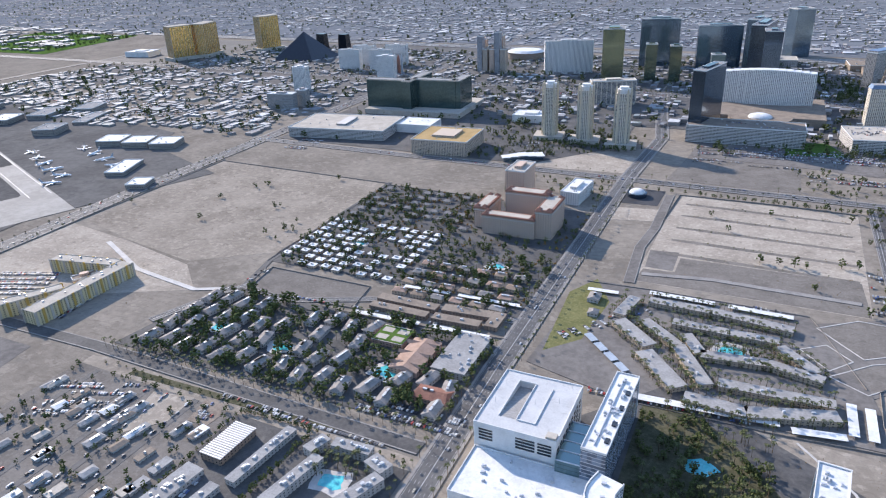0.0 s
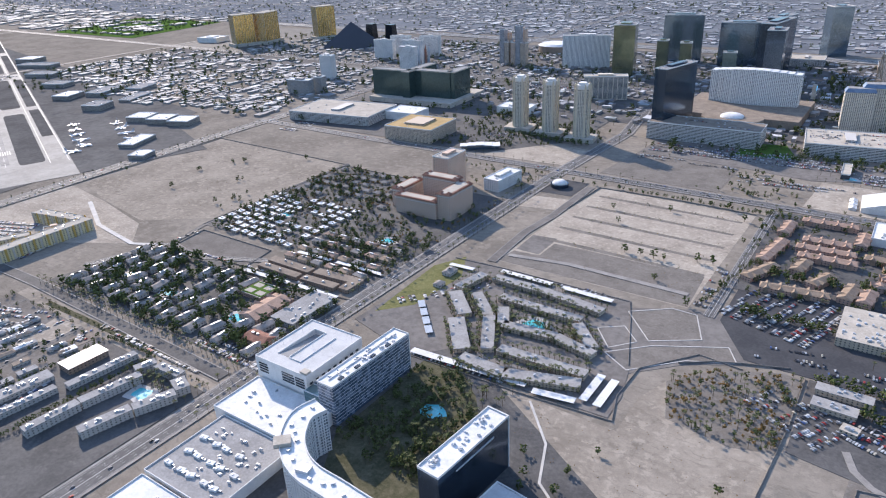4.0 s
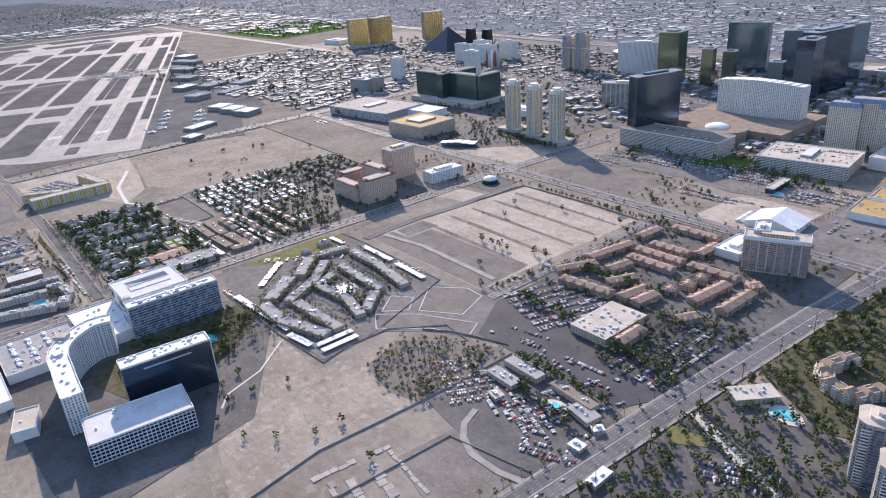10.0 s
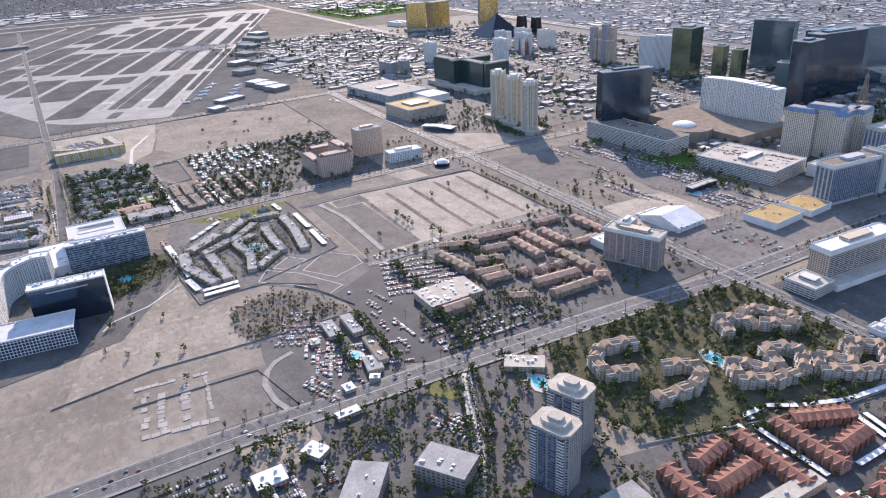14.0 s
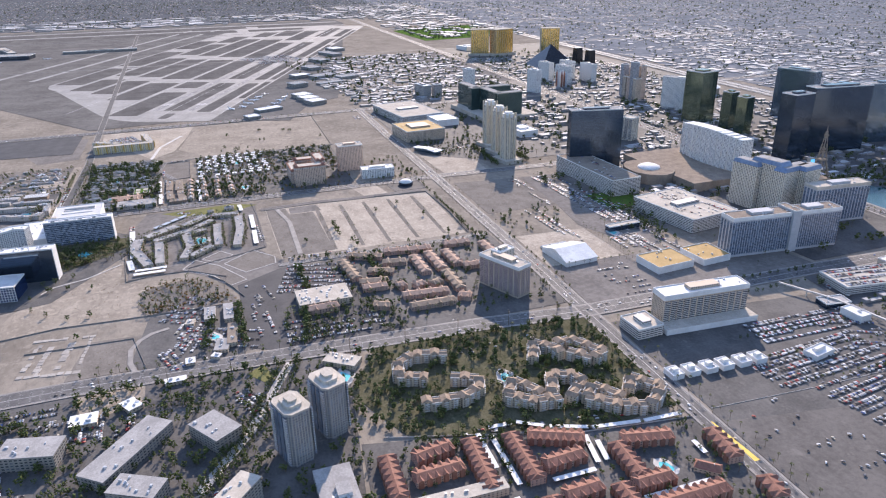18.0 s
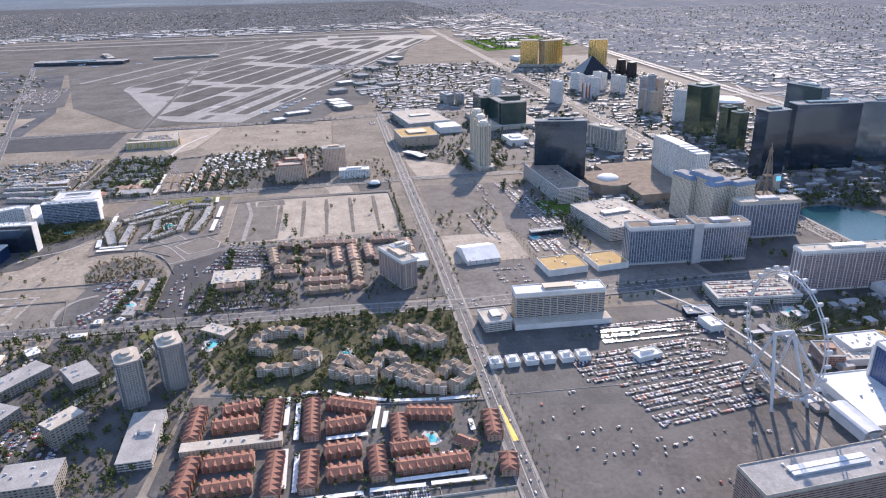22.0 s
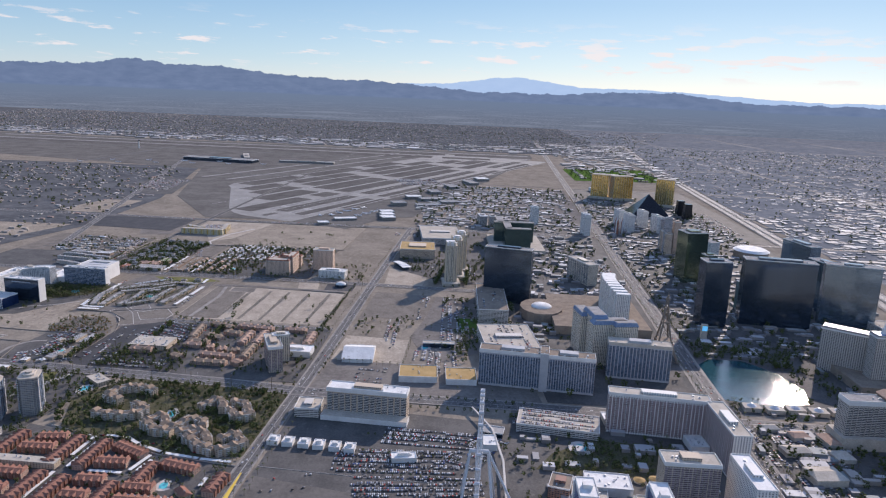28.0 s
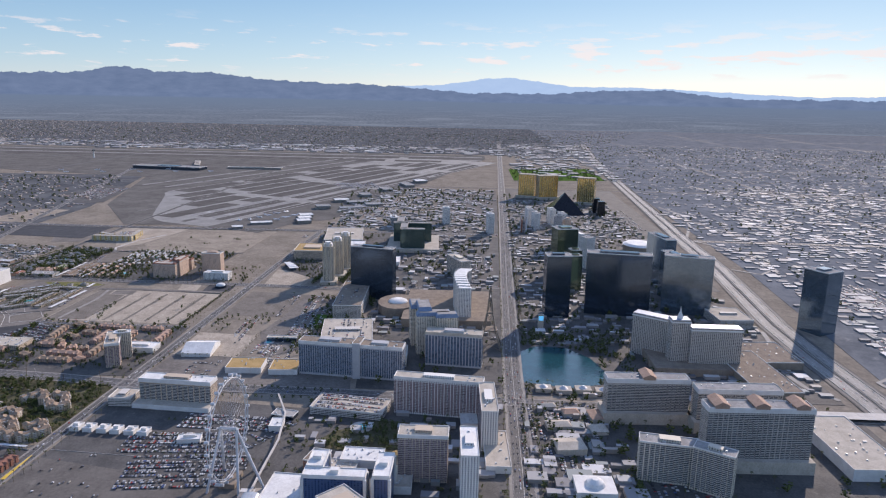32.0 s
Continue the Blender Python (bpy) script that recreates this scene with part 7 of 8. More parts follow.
for p, q in (((945, 870), (948, 1080)), ((948, 1080), (952, 1235))):
    part("panel", Geo().wall(p, q, 0, 2.6, 0.5), M_PAVE, t)
lot("fenced yard full of stored vehicles", [(935, 1083), (937, 1154), (996, 1156), (988, 1084)], M_ASPHALT)
lot("pale graded strip below the white wall", [(928, 861), (948, 1078), (985, 1079), (965, 868)], M_DIRT2)
ribbon([(960, 780), (974, 872), (978, 960), (1000, 1058), (1000, 1160), (1002, 1240)], 9, 0.95, "road", "curving asphalt service lane", M_ROAD, lines=False)
tower("hall", "long low hall with a bright white roof", 1042, 1201, 1, 34, 74, 9, M_WALLW, M_ROOFW, units=4, penthouse=0, category="hall")
parked(964, 1119, 52, 64, 88, 0.95, 11.0)
fence([(936, 1082), (937, 1155), (997, 1157), (989, 1083), (936, 1082)], 2.0, M_PAVE, "pale wire fence round the vehicle yard")
house((1000, 1100), (1000, 1112), 12, 6, F_GREYST, M_ROOFG, "small grey yard office", flat=True)
house((738, 829), (836, 829), 38, 12, F_GARAGE, M_ROOFG, "pale parking deck with a flat roof", flat=True, units=3, name="garage")
t = thing("stair_block", "small white stair house on the deck", "building", 778, 834, 0, "", "", 12.5)
part("wall", Geo().box(-9, 9, -7, 7, 0, 4), M_WALLW, t)
part("roof", Geo().box(-9.5, 9.5, -7.5, 7.5, 4, 4.5), M_ROOFG, t)
house((740, 750), (771, 722), 24, 29, F_OFFICE, M_ROOFT, "tall pale office block with roof plant", flat=True, units=5, name="garage")
house((589, 661), (672, 595), 34, 15, F_OFFICE, M_ROOFG, "long pale flat-roofed office slab", flat=True, units=7, name="office")
house((610, 706), (652, 734), 34, 19, F_OFFICE, M_ROOFG, "square tan office with a sunken roof court", flat=True, units=5, name="office")
house((692, 619), (717, 664), 28, 19, F_OFFICE, M_ROOFG, "low pale office with white roof plant", flat=True, units=9, name="office")
house((590, 500), (606, 560), 34, 18, F_OFFICE, M_ROOFG, "pale office block among trees", flat=True, units=6, name="office")
house((545, 560), (545, 590), 22, 6, F_STUCCO, M_ROOFW, "white angular roadside restaurant", flat=True, units=5, name="restaurant")
house((494, 664), (493, 690), 11, 5, F_STUCCO, M_ROOFW, "small white flat-roofed shop", flat=True, units=3, name="shop")
house((522, 620), (542, 632), 18, 6, F_STUCCO, M_ROOFW, "white angular roadside restaurant", flat=True, units=4, name="restaurant")
house((512, 868), (540, 905), 24, 7, F_STUCCO, M_ROOFT, "tan club house with flat roof", flat=True, units=8, name="club_house")
for (x, y, l, w, h) in ((760, 540, 60, 60, 18), (830, 600, 70, 50, 20), (900, 660, 60, 60, 22), (560, 430, 40, 40, 10), (680, 440, 60, 40, 12), (800, 470, 60, 50, 16), (850, 730, 44, 60, 24)):
    house((x, y - w / 2), (x, y + w / 2), l, h, F_OFFICE, M_ROOFG if (x + y) % 3 else M_ROOFT, "flat grey-roofed office among trees", "offices among trees", flat=True, units=6, name="office")
scatter(TREES, [(480, 470), (490, 900), (720, 880), (900, 830), (950, 560), (800, 400)], 760, 0.6, 1.25)
for k in range(5):
    along(PALMS if k % 2 else TREES, (505, 806 + 7 * k), (600, 764 + 7 * k), 8, 0.8, 0.6, 0.85)
    along(TREES, (600, 764 + 7 * k), (720, 684 + 7 * k), 9, 1.0, 0.5, 0.8)
along(TREES, (539, 648), (562, 722), 4, 1.0, 0.3, 0.45)
parked(560, 765, 40, 34, 25, 0.5, 17), parked(585, 770, 60, 30, 25, 0.5, 17), parked(640, 480, 90, 70, 10, 0.6, 17), parked(520, 500, 90, 40, 92, 0.6, 17), parked(560, 560, 80, 40, 92, 0.5, 17)

# motels and yards south-east of the avenue
t = thing("ribbed_hall", "dark hall under a grey ribbed metal roof", "hall", -427, 379, -2)
part("wall", Geo().box(-12, 12, -24, 24, 0, 8), F_BRN, t)
for sgn in (-1, 1):
    part("roof", Geo().prism([(-13, sgn * 12.4 - 12), (13, sgn * 12.4 - 12), (13, sgn * 12.4 + 12), (-13, sgn * 12.4 + 12)], 8.6, 9.0), M_ROOFG, t)
    for k in range(9):
        part("roof_rib", Geo().box(-13, 13, sgn * 12.4 - 11.6 + 2.8 * k, sgn * 12.4 - 10.4 + 2.8 * k, 9.0, 9.35), M_UNIT, t)
for (p, q, w, h, roof, lab) in (((-391, 338), (-383, 419), 11, 7, M_ROOFG, "long flat grey motel row crowded with air units"), ((-408, 255), (-400, 330), 11, 7, M_ROOFG, "long flat grey motel row crowded with air units"), ((-442, 262), (-433, 342), 20, 6, M_ROOFG, "long plain grey motel roof")):
    house(p, q, w, h, F_GREYST, roof, lab, "south-east motels", flat=True, units=16)
for (p, q, w) in (((-349, 396), (-342, 418), 12), ((-332, 415), (-293, 417), 12), ((-334, 393), (-346, 328), 12), ((-346, 326), (-350, 270), 12), ((-289, 409), (-268, 401), 15), ((-270, 392), (-286, 352), 13), ((-288, 350), (-300, 300), 13)):
    house(p, q, w, 10, F_GREYST, M_ROOFG, "white three-storey resort wing round a pool court", "pool resort wings", flat=True, units=9)
for xx in (-655, -599, -571, -541, -508):
    ribbon([(xx, 120), (xx - 2, 424)], 7, 0.85, "road", "narrow asphalt lane between trailer yards", M_ROAD, lines=False)
    traffic([(xx - 4, 150), (xx - 5, 420)], 3, 90)
DIRT_YARD = [(-545, 350), (-565, 418), (-515, 426), (-512, 385)]
lot("sandy vacant yard with bushes", DIRT_YARD, M_DIRT2)
lot("red-brown yard with parked cars", [(-495, 394), (-502, 429), (-481, 432), (-468, 412), (-470, 394)], M_ROOFBR)
parked(-484, 412, 22, 26, 10, 0.5, 9)
for k in range(84):
    x, y = rng.choice((-678, -634, -615, -585, -557, -526, -489, -470)) + rng.uniform(-4, 4), rng.uniform(180, 405)
    l, wd = rng.uniform(6, 11), rng.uniform(7, 11)
    if inside((x, y), DIRT_YARD) or (-510 < x < -460 and y > 388):
        continue
    house((x - 1.2, y - l), (x + 1.2, y + l), wd, 3.6, F_GREYST, rng.choice([M_ROOFW, M_ROOFG, M_ROOFG, M_ROOFBR, M_ROOFT]), "low trailer or bungalow in a fenced yard", "trailer yard", flat=rng.random() < 0.5, pitch=1.6, units=1, name="bungalow")
scatter(TREES, [(-700, 160), (-690, 425), (-460, 425), (-455, 160)], 190, 0.4, 0.8)
along(TREES, (-372, 240), (-366, 424), 4, 2.0, 0.45, 0.7), along(TREES, (-448, 240), (-452, 424), 6, 2.0, 0.4, 0.7)
along(TREES, (-448, 427), (-368, 430), 4, 1.0, 0.4, 0.6)
scatter(PALMS, [(-345, 375), (-340, 415), (-280, 415), (-285, 375)], 40)
parked(-420, 290, 8, 90, 2, 0.8), parked(-620, 380, 90, 60, 20, 0.5), parked(-390, 440, 200, 14, 0, 0.5), parked(-290, 485, 120, 24, 0, 0.6)
along(PALMS, (-690, 470), (-260, 472), 9, 1.5), along(PALMS, (-690, 462), (-260, 464), 12, 1.5), along(TREES, (-660, 440), (-260, 425), 14, 3, 0.3, 0.6)

# avenue palms and verge trees
for s in (-17, 17):
    along(PALMS, (-237 + s, 380), (-240 + s, 1260), 14, 1.2)
    along(TREES, (461 + 1.35 * s, 560), (516 + 1.35 * s, 1250), 19, 2, 0.4, 0.8)
    along(PALMS, (461 + 1.35 * s, 560), (516 + 1.35 * s, 1250), 23, 1.5)
    along(PALMS, (1300, 1237 + s), (-700, 1297 + s), 24, 1.5, 0.6, 1.0)
    along(PALMS, (1300, 2032 + 1.6 * s), (-2300, 2138 + 1.6 * s), 14, 2)
    along(TREES, (-1112 + s, 500), (-1128 + s, 1300), 22, 3, 0.3, 0.6)
for cx_, cy_ in ((-905, 1010), (-890, 1025), (-715, 850), (-705, 845), (-925, 935), (-800, 930)):
    scatter(TREES, rect(cx_, cy_, 20, 16), 3, 0.5, 1.0)
along(TREES, (-100, 1235), (220, 1225), 9, 3, 0.5, 0.9), along(TREES, (150, 880), (215, 1230), 9, 3, 0.5, 0.9)
scatter(TREES, [(-640, 1330), (-520, 1480), (-300, 1470), (-480, 1330)], 120, 0.5, 1.0)
scatter(TREES, [(-30, 400), (30, 560), (60, 470), (60, 420)], 40, 0.6, 1.1)
scatter(PALMS, [(-70, 440), (-60, 620), (40, 600), (40, 430)], 130)

# car parks of the boulevard hotels
parked(665, 1520, 150, 60, 88, 0.75, 14.5)
parked(745, 1480, 200, 70, 94, 0.6, 14.5)
parked(835, 1520, 190, 95, 97, 0.65, 14.5)
parked(700, 1600, 60, 110, 60, 0.65, 14.5)
parked(905, 1480, 260, 70, 95, 0.07, 16)
parked(1050, 1400, 260, 120, 92, 0.05, 18)
parked(60, 1560, 260, 70, 5, 0.35, 18), parked(430, 1385, 60, 130, 88, 0.35, 18), parked(170, 1400, 200, 40, 2, 0.5, 18), parked(330, 1520, 140, 60, 5, 0.5, 18)
for k in range(60):
    CARS.append((rng.uniform(790, 1050), rng.uniform(1290, 1560), rng.uniform(0, 360)))
t = thing("yellow_hatching", "yellow painted median stripe", "road marking", 842, 1256, 0, "", "", 1.06)
part("stripe", Geo().prism([(-36, -1), (36, -3.5), (36, 3.5), (-36, 1)], 0, 0.06), M_YELLOW, t)

for poly, n in (([(-1095, 745), (-1090, 1100), (-690, 1120), (-660, 890), (-680, 790)], 260), ([(-1080, 480), (-1085, 700), (-930, 705), (-780, 650), (-720, 560)], 60), ([(-60, 600), (150, 595), (180, 625), (275, 600), (275, 520), (120, 470), (40, 560)], 110), ([(-125, 870), (-95, 905), (130, 955), (135, 868)], 50), ([(350, 570), (440, 560), (440, 620)], 12), ([(-160, 1315), (-150, 1470), (55, 1450), (55, 1305)], 30)):
    scatter(BROWNS, poly, n, 0.10, 0.26)

# perimeter walls and fences
M_WALLDK = spotted("dark_block_wall", (0.20, 0.18, 0.16), (0.30, 0.27, 0.24), 0.3, 2.0, 0.9)
fence([(-120, 590), (40, 592), (141, 599), (130, 640), (132, 700), (180, 760), (229, 754)], 1.7, M_WALLDK, "dark block wall round the motel village")
fence([(-200, 838), (-120, 842), (70, 838), (85, 800), (120, 700)], 1.7, M_WALLDK, "dark block wall behind the carports")
fence([(166, 732), (198, 754), (226, 766), (272, 782)], 2.2, M_WALLDK, "curved dark wall above the grove")
fence([(296, 400), (278, 512), (283, 588), (288, 682), (288, 771)], 1.7, M_WALLDK, "long dark wall across the dirt field")
fence([(345, 480), (352, 620), (445, 640)], 1.7, M_WALLDK, "low dark wall round the ruined plot")
fence([(-142, 1105), (-134, 1226), (20, 1228), (143, 1220)], 2.0, M_WALLDK, "dark wall round the abandoned plots")
fence([(-660, 476), (-660, 640), (-560, 622), (-440, 640), (-250, 656)], 1.7, M_WALLDK, "dark wall round the shingled village")
fence([(-662, 735), (-662, 1105), (-420, 1098)], 1.7, M_WALLDK, "dark wall round the garden village")
fence([(-1090, 470), (-1098, 1130), (-660, 1112), (-665, 760)], 1.7, M_WALLDK, "thin dark fence round the desert lot")
fence([(-640, 718), (-472, 716), (-462, 655), (-628, 646), (-640, 718)], 1.7, M_WALLDK, "thin dark fence round the gravel yard")
fence([(700, 900), (770, 1110), (790, 1242)], 2.2, M_PAVE, "pale wall between villas and red roofs")
fence([(785, 1275), (797, 1440), (800, 1560)], 1.0, M_PAVE, "low pale kerb with lamp posts")
ribbon([(451, 627), (423, 619), (386, 618), (362, 629), (347, 644), (338, 668)], 7, 0.97, "road", "curved pale access track beside stored cars", M_KERB, lines=False)
ribbon([(57, 586), (101, 535), (119, 486), (140, 470)], 2.5, 0.95, "path", "pale winding footpath over dirt", M_PAVE, "path", lines=False)
ribbon([(500, 822), (530, 806), (632, 757), (716, 698)], 12, 0.98, "road", "entrance drive between rows of palms", M_PAVE, lines=False)
ribbon([(-618, 436), (-440, 438), (-262, 450)], 9, 0.80, "channel", "weed-filled drainage channel beside the street", M_SHRUB, "channel", lines=False)
for k in range(9):
    y = 590 + 78 * k
    pp = thing("power_pole", "tall wooden power pole with two cross arms", "power pole", 487 + 0.036 * (y - 560) + 6, y, 0, "power poles")
    part("pole", Geo().beam((0, 0, 0), (0, 0, 26), 0.42, 7, 0.26), M_BARK, pp)
    for z in (21.5, 24.5):
        part("cross_arm", Geo().box(-3.2, 3.2, -0.18, 0.18, z, z + 0.36), M_BARK, pp)
    for x in (-2.8, 2.8):
        part("insulator", Geo().beam((x, 0, 24.86), (x, 0, 25.5), 0.14, 6), M_UNIT, pp)
for (x, y, n) in ((-235, 620, 0), (-235, 760, 0), (-235, 900, 0), (-235, 1040, 0), (470, 640, 1), (480, 780, 1), (490, 920, 1), (500, 1060, 1), (512, 1200, 1)):
    for s_ in (-15, 15):
        lm = thing("street_lamp", "tall steel street lamp with one arm", "street lamp", x + s_, y, 0, "street lamps", "", 1.0)
        part("pole", Geo().beam((0, 0, 0), (0, 0, 11), 0.16, 6, 0.09), M_UNIT, lm)
        part("arm", Geo().beam((0, 0, 10.8), (-s_ / 5, 0, 11.3), 0.08, 5), M_UNIT, lm)
        part("lamp_head", Geo().box(-s_ / 5 - 0.4, -s_ / 5 + 0.4, -0.2, 0.2, 11.2, 11.4), M_UNIT, lm)

for (x, y, l, w, r, f) in ((-450, 655, 380, 10, 0, 0.4), (-640, 700, 20, 60, 0, 0.4), (-150, 740, 20, 140, -40, 0.5), (-60, 600, 160, 14, 2, 0.6), (-30, 838, 160, 12, 0, 0.4), (290, 700, 60, 90, 60, 0.45), (430, 690, 60, 60, 20, 0.5), (150, 930, 20, 120, 0, 0.5), (560, 1080, 20, 200, 0, 0.2), (745, 1100, 10, 240, -10, 0.4), (930, 1000, 10, 200, 0, 0.4), (600, 1690, 60, 60, 0, 0.5), (1120, 1560, 120, 60, 92, 0.4), (620, 2100, 140, 60, 0, 0.5), (900, 2300, 200, 120, 0, 0.5), (1050, 2250, 120, 200, 0, 0.5), (-450, 1560, 120, 60, 0, 0.6), (-1000, 1300, 60, 90, 0, 0.5), (-840, 545, 60, 120, 8, 0.85)):
    parked(x, y, l, w, r, f, 15)

# ---------------------------------------------------------------- airport things
def jet(x, y, rot, s=1.0):
    t = thing("airliner", "white parked jet airliner with swept wings", "aircraft", x, y, rot, "parked jets", "", 0.9)
    g = Geo()
    L = 19 * s
    g.beam((-L, 0, 3.4), (L * 0.72, 0, 3.2), 1.9 * s, 10).beam((L * 0.72, 0, 3.2), (L, 0, 2.9), 1.9 * s, 10, 0.3).beam((-L, 0, 3.4), (-L * 1.25, 0, 4.2), 1.9 * s, 10, 0.4)
    part("fuselage", g, M_PLANE, t)
    for sg in (-1, 1):
        part("wing", Geo().prism([(L * 0.25, sg * 1.5), (-L * 0.05, sg * 1.5), (-L * 0.40, sg * L * 0.9), (-L * 0.28, sg * L * 0.9)], 2.2, 2.7), M_PLANE, t)
        part("tailplane", Geo().prism([(-L * 0.98, sg * 0.5), (-L * 1.15, sg * 0.5), (-L * 1.30, sg * L * 0.36), (-L * 1.20, sg * L * 0.36)], 3.6, 3.9), M_PLANE, t)
        part("engine", Geo().beam((L * 0.22, sg * L * 0.33, 1.5), (-L * 0.02, sg * L * 0.33, 1.5), 1.1 * s, 8), M_UNIT, t)
        part("wheel", Geo().beam((-1, sg * 3, 0.6), (-1, sg * 3.6, 0.6), 0.6, 8), M_TYRE, t)
    part("fin", Geo().add([(-L * 0.9, -0.2, 4.5), (-L * 1.22, -0.2, 4.5), (-L * 1.38, -0.2, 4.5 + L * 0.42), (-L * 1.22, -0.2, 4.5 + L * 0.42), (-L * 0.9, 0.2, 4.5), (-L * 1.22, 0.2, 4.5), (-L * 1.38, 0.2, 4.5 + L * 0.42), (-L * 1.22, 0.2, 4.5 + L * 0.42)], [(0, 1, 2, 3), (7, 6, 5, 4), (0, 4, 5, 1), (1, 5, 6, 2), (2, 6, 7, 3), (3, 7, 4, 0)]), M_SOLAR, t, "coloured tail fin")
    return t


first = jet(-1330, 880, 30)
for k in range(9):
    copy_thing(first, pose((-1355 - 62 * (k % 5) + 44 * (k // 5)) * UNIT, (925 + 26 * (k % 5) + 90 * (k // 5)) * UNIT, 0.9 * UNIT, 0, 0, 20 + 37 * k))
for k in range(11):
    copy_thing(first, pose((-3000 - 32 * k - 160 * (k % 2)) * UNIT, (-1200 + 120 * k) * UNIT, 0.9 * UNIT, 0, 0, 90 + 180 * (k % 2)))
tower("terminal", "dark-roofed airport terminal hall", -3450, -370, 82, 560, 110, 22, G_DARK, M_ROOFG, units=10, penthouse=0.3, category="terminal")
tower("terminal", "pale flat-roofed airport concourse", -3560, 260, 92, 420, 44, 14, F_OFFICE, M_ROOFT, units=10, category="terminal")
tower("terminal", "pale flat-roofed airport concourse", -3820, -300, 20, 360, 44, 14, F_OFFICE, M_ROOFT, units=10, category="terminal")
t = thing("control_tower", "slender airport control tower", "tower", -4168, -1360, 0)
part("shaft", Geo().beam((0, 0, 0), (0, 0, 62), 7, 10, 5), M_WALLW, t)
part("cab", Geo().beam((0, 0, 62), (0, 0, 72), 9, 10, 11), G_DARK, t)
for (x, y, l, w, h, lab) in ((-1470, 1160, 62, 62, 14, "white-topped hangar"), (-1395, 1172, 62, 62, 14, "white-topped hangar"), (-1320, 1185, 62, 62, 14, "white-topped hangar"), (-1262, 1005, 42, 95, 9, "white-roofed private terminal"), (-1140, 935, 40, 46, 10, "white-canopied private terminal"), (-1990, 1235, 60, 80, 14, "white-topped long cargo hall"), (-1940, 1330, 60, 110, 13, "long low cargo hall"), (-1880, 1430, 60, 90, 12, "long low cargo hall"), (-1735, 1185, 60, 70, 17, "brown maintenance hangar"), (-1760, 1330, 40, 120, 8, "low cargo hall"), (-2230, 1330, 90, 60, 14, "grey hangar"), (-2500, 1420, 120, 60, 14, "grey hangar"), (-2750, 1530, 160, 60, 14, "grey hangar"), (-2950, 1600, 90, 80, 16, "white hangar")):
    tower("hangar", lab + " beside the apron", x, y, 22, l, w, h, F_OFFICE, M_ROOFW if "white" in lab else M_ROOFG, units=3, penthouse=0, category="hangar")

# ---------------------------------------------------------------- plants and cars
def octa(r, c, k):
    """A ragged leaf clump round c."""
    v = []
    for a in ((1, 0, 0), (-1, 0, 0), (0, 1, 0), (0, -1, 0), (0, 0, 1), (0, 0, -1)):
        s = r * k.uniform(0.6, 1.3)
        v.append((c[0] + a[0] * s + k.uniform(-0.2, 0.2) * r, c[1] + a[1] * s + k.uniform(-0.2, 0.2) * r, c[2] + a[2] * s * 0.75))
    return v, [(0, 2, 4), (2, 1, 4), (1, 3, 4), (3, 0, 4), (2, 0, 5), (1, 2, 5), (3, 1, 5), (0, 3, 5)]


def crown(seed, n, spread=3.4, top=8.5):
    k = random.Random(seed)
    g = Geo()
    for _ in range(n):
        a, r = k.uniform(0, math.tau), spread * math.sqrt(k.random())
        z = 3.0 + (top - 3.0) * k.random()
        f = 1.0 - 0.45 * abs((z - 5.2) / (top - 4))
        g.add(*octa(k.uniform(0.8, 1.6), (r * f * math.cos(a), r * f * math.sin(a), z), k))
    return g


def trunk(seed):
    k = random.Random(seed)
    g = Geo().beam((0, 0, 0), (0.2, 0.1, 4.2), 0.34, 5, 0.2)
    for _ in range(3):
        g.beam((0.1, 0, 2.6), (k.uniform(-2, 2), k.uniform(-2, 2), 5.4), 0.16, 4, 0.06)
    return g


def palm_crown(seed):
    k = random.Random(seed)
    g = Geo()
    for i in range(13):
        a, d = math.tau * i / 13 + k.uniform(-0.2, 0.2), k.uniform(0.2, 1.0)
        c, s = math.cos(a), math.sin(a)
        w = 0.34
        g.add([(0, 0, 9.6), (c * 1.5 - s * w, s * 1.5 + c * w, 10.2 - d * 0.4), (c * 1.5 + s * w, s * 1.5 - c * w, 10.2 - d * 0.4), (c * 2.9, s * 2.9, 9.6 - d * 2.0)], [(0, 2, 1), (1, 2, 3)])
    return g


def car_body():
    side = [(-2.2, 0.35), (2.2, 0.35), (2.25, 0.85), (1.3, 1.0), (0.6, 1.5), (-1.2, 1.5), (-1.9, 1.0), (-2.25, 0.95)]
    n = len(side)
    v = [(x, -0.9, z) for x, z in side] + [(x, 0.9, z) for x, z in side]
    return Geo().add(v, [tuple(range(n)), tuple(range(n, 2 * n))[::-1]] + [(i, n + i, n + (i + 1) % n, (i + 1) % n) for i in range(n)])


def spread_out(name, label, category, mat, geos, places, z=0.3, turn=None):
    """Many copies of a few shapes, joined into one object."""
    V, F, base = [], [], 0
    lib = [(np.array(g.v, float), [np.array(f) for f in g.f]) for g in geos]
    for i, (x, y, s) in enumerate(places):
        v, f = lib[i % len(lib)]
        a = radians(s) if turn else (i * 2.399) % math.tau
        k = 1.0 if turn else s
        c, sn = math.cos(a), math.sin(a)
        V.append(np.column_stack((x + k * (v[:, 0] * c - v[:, 1] * sn), y + k * (v[:, 0] * sn + v[:, 1] * c), z + k * v[:, 2])))
        F += [tuple((q + base).tolist()) for q in f]
        base += len(v)
    me = bpy.data.meshes.new(name)
    me.from_pydata((np.concatenate(V) * UNIT).tolist(), [], F)
    me.materials.append(mat)
    return tagged(new(name, me), label, category, "", "stuff")


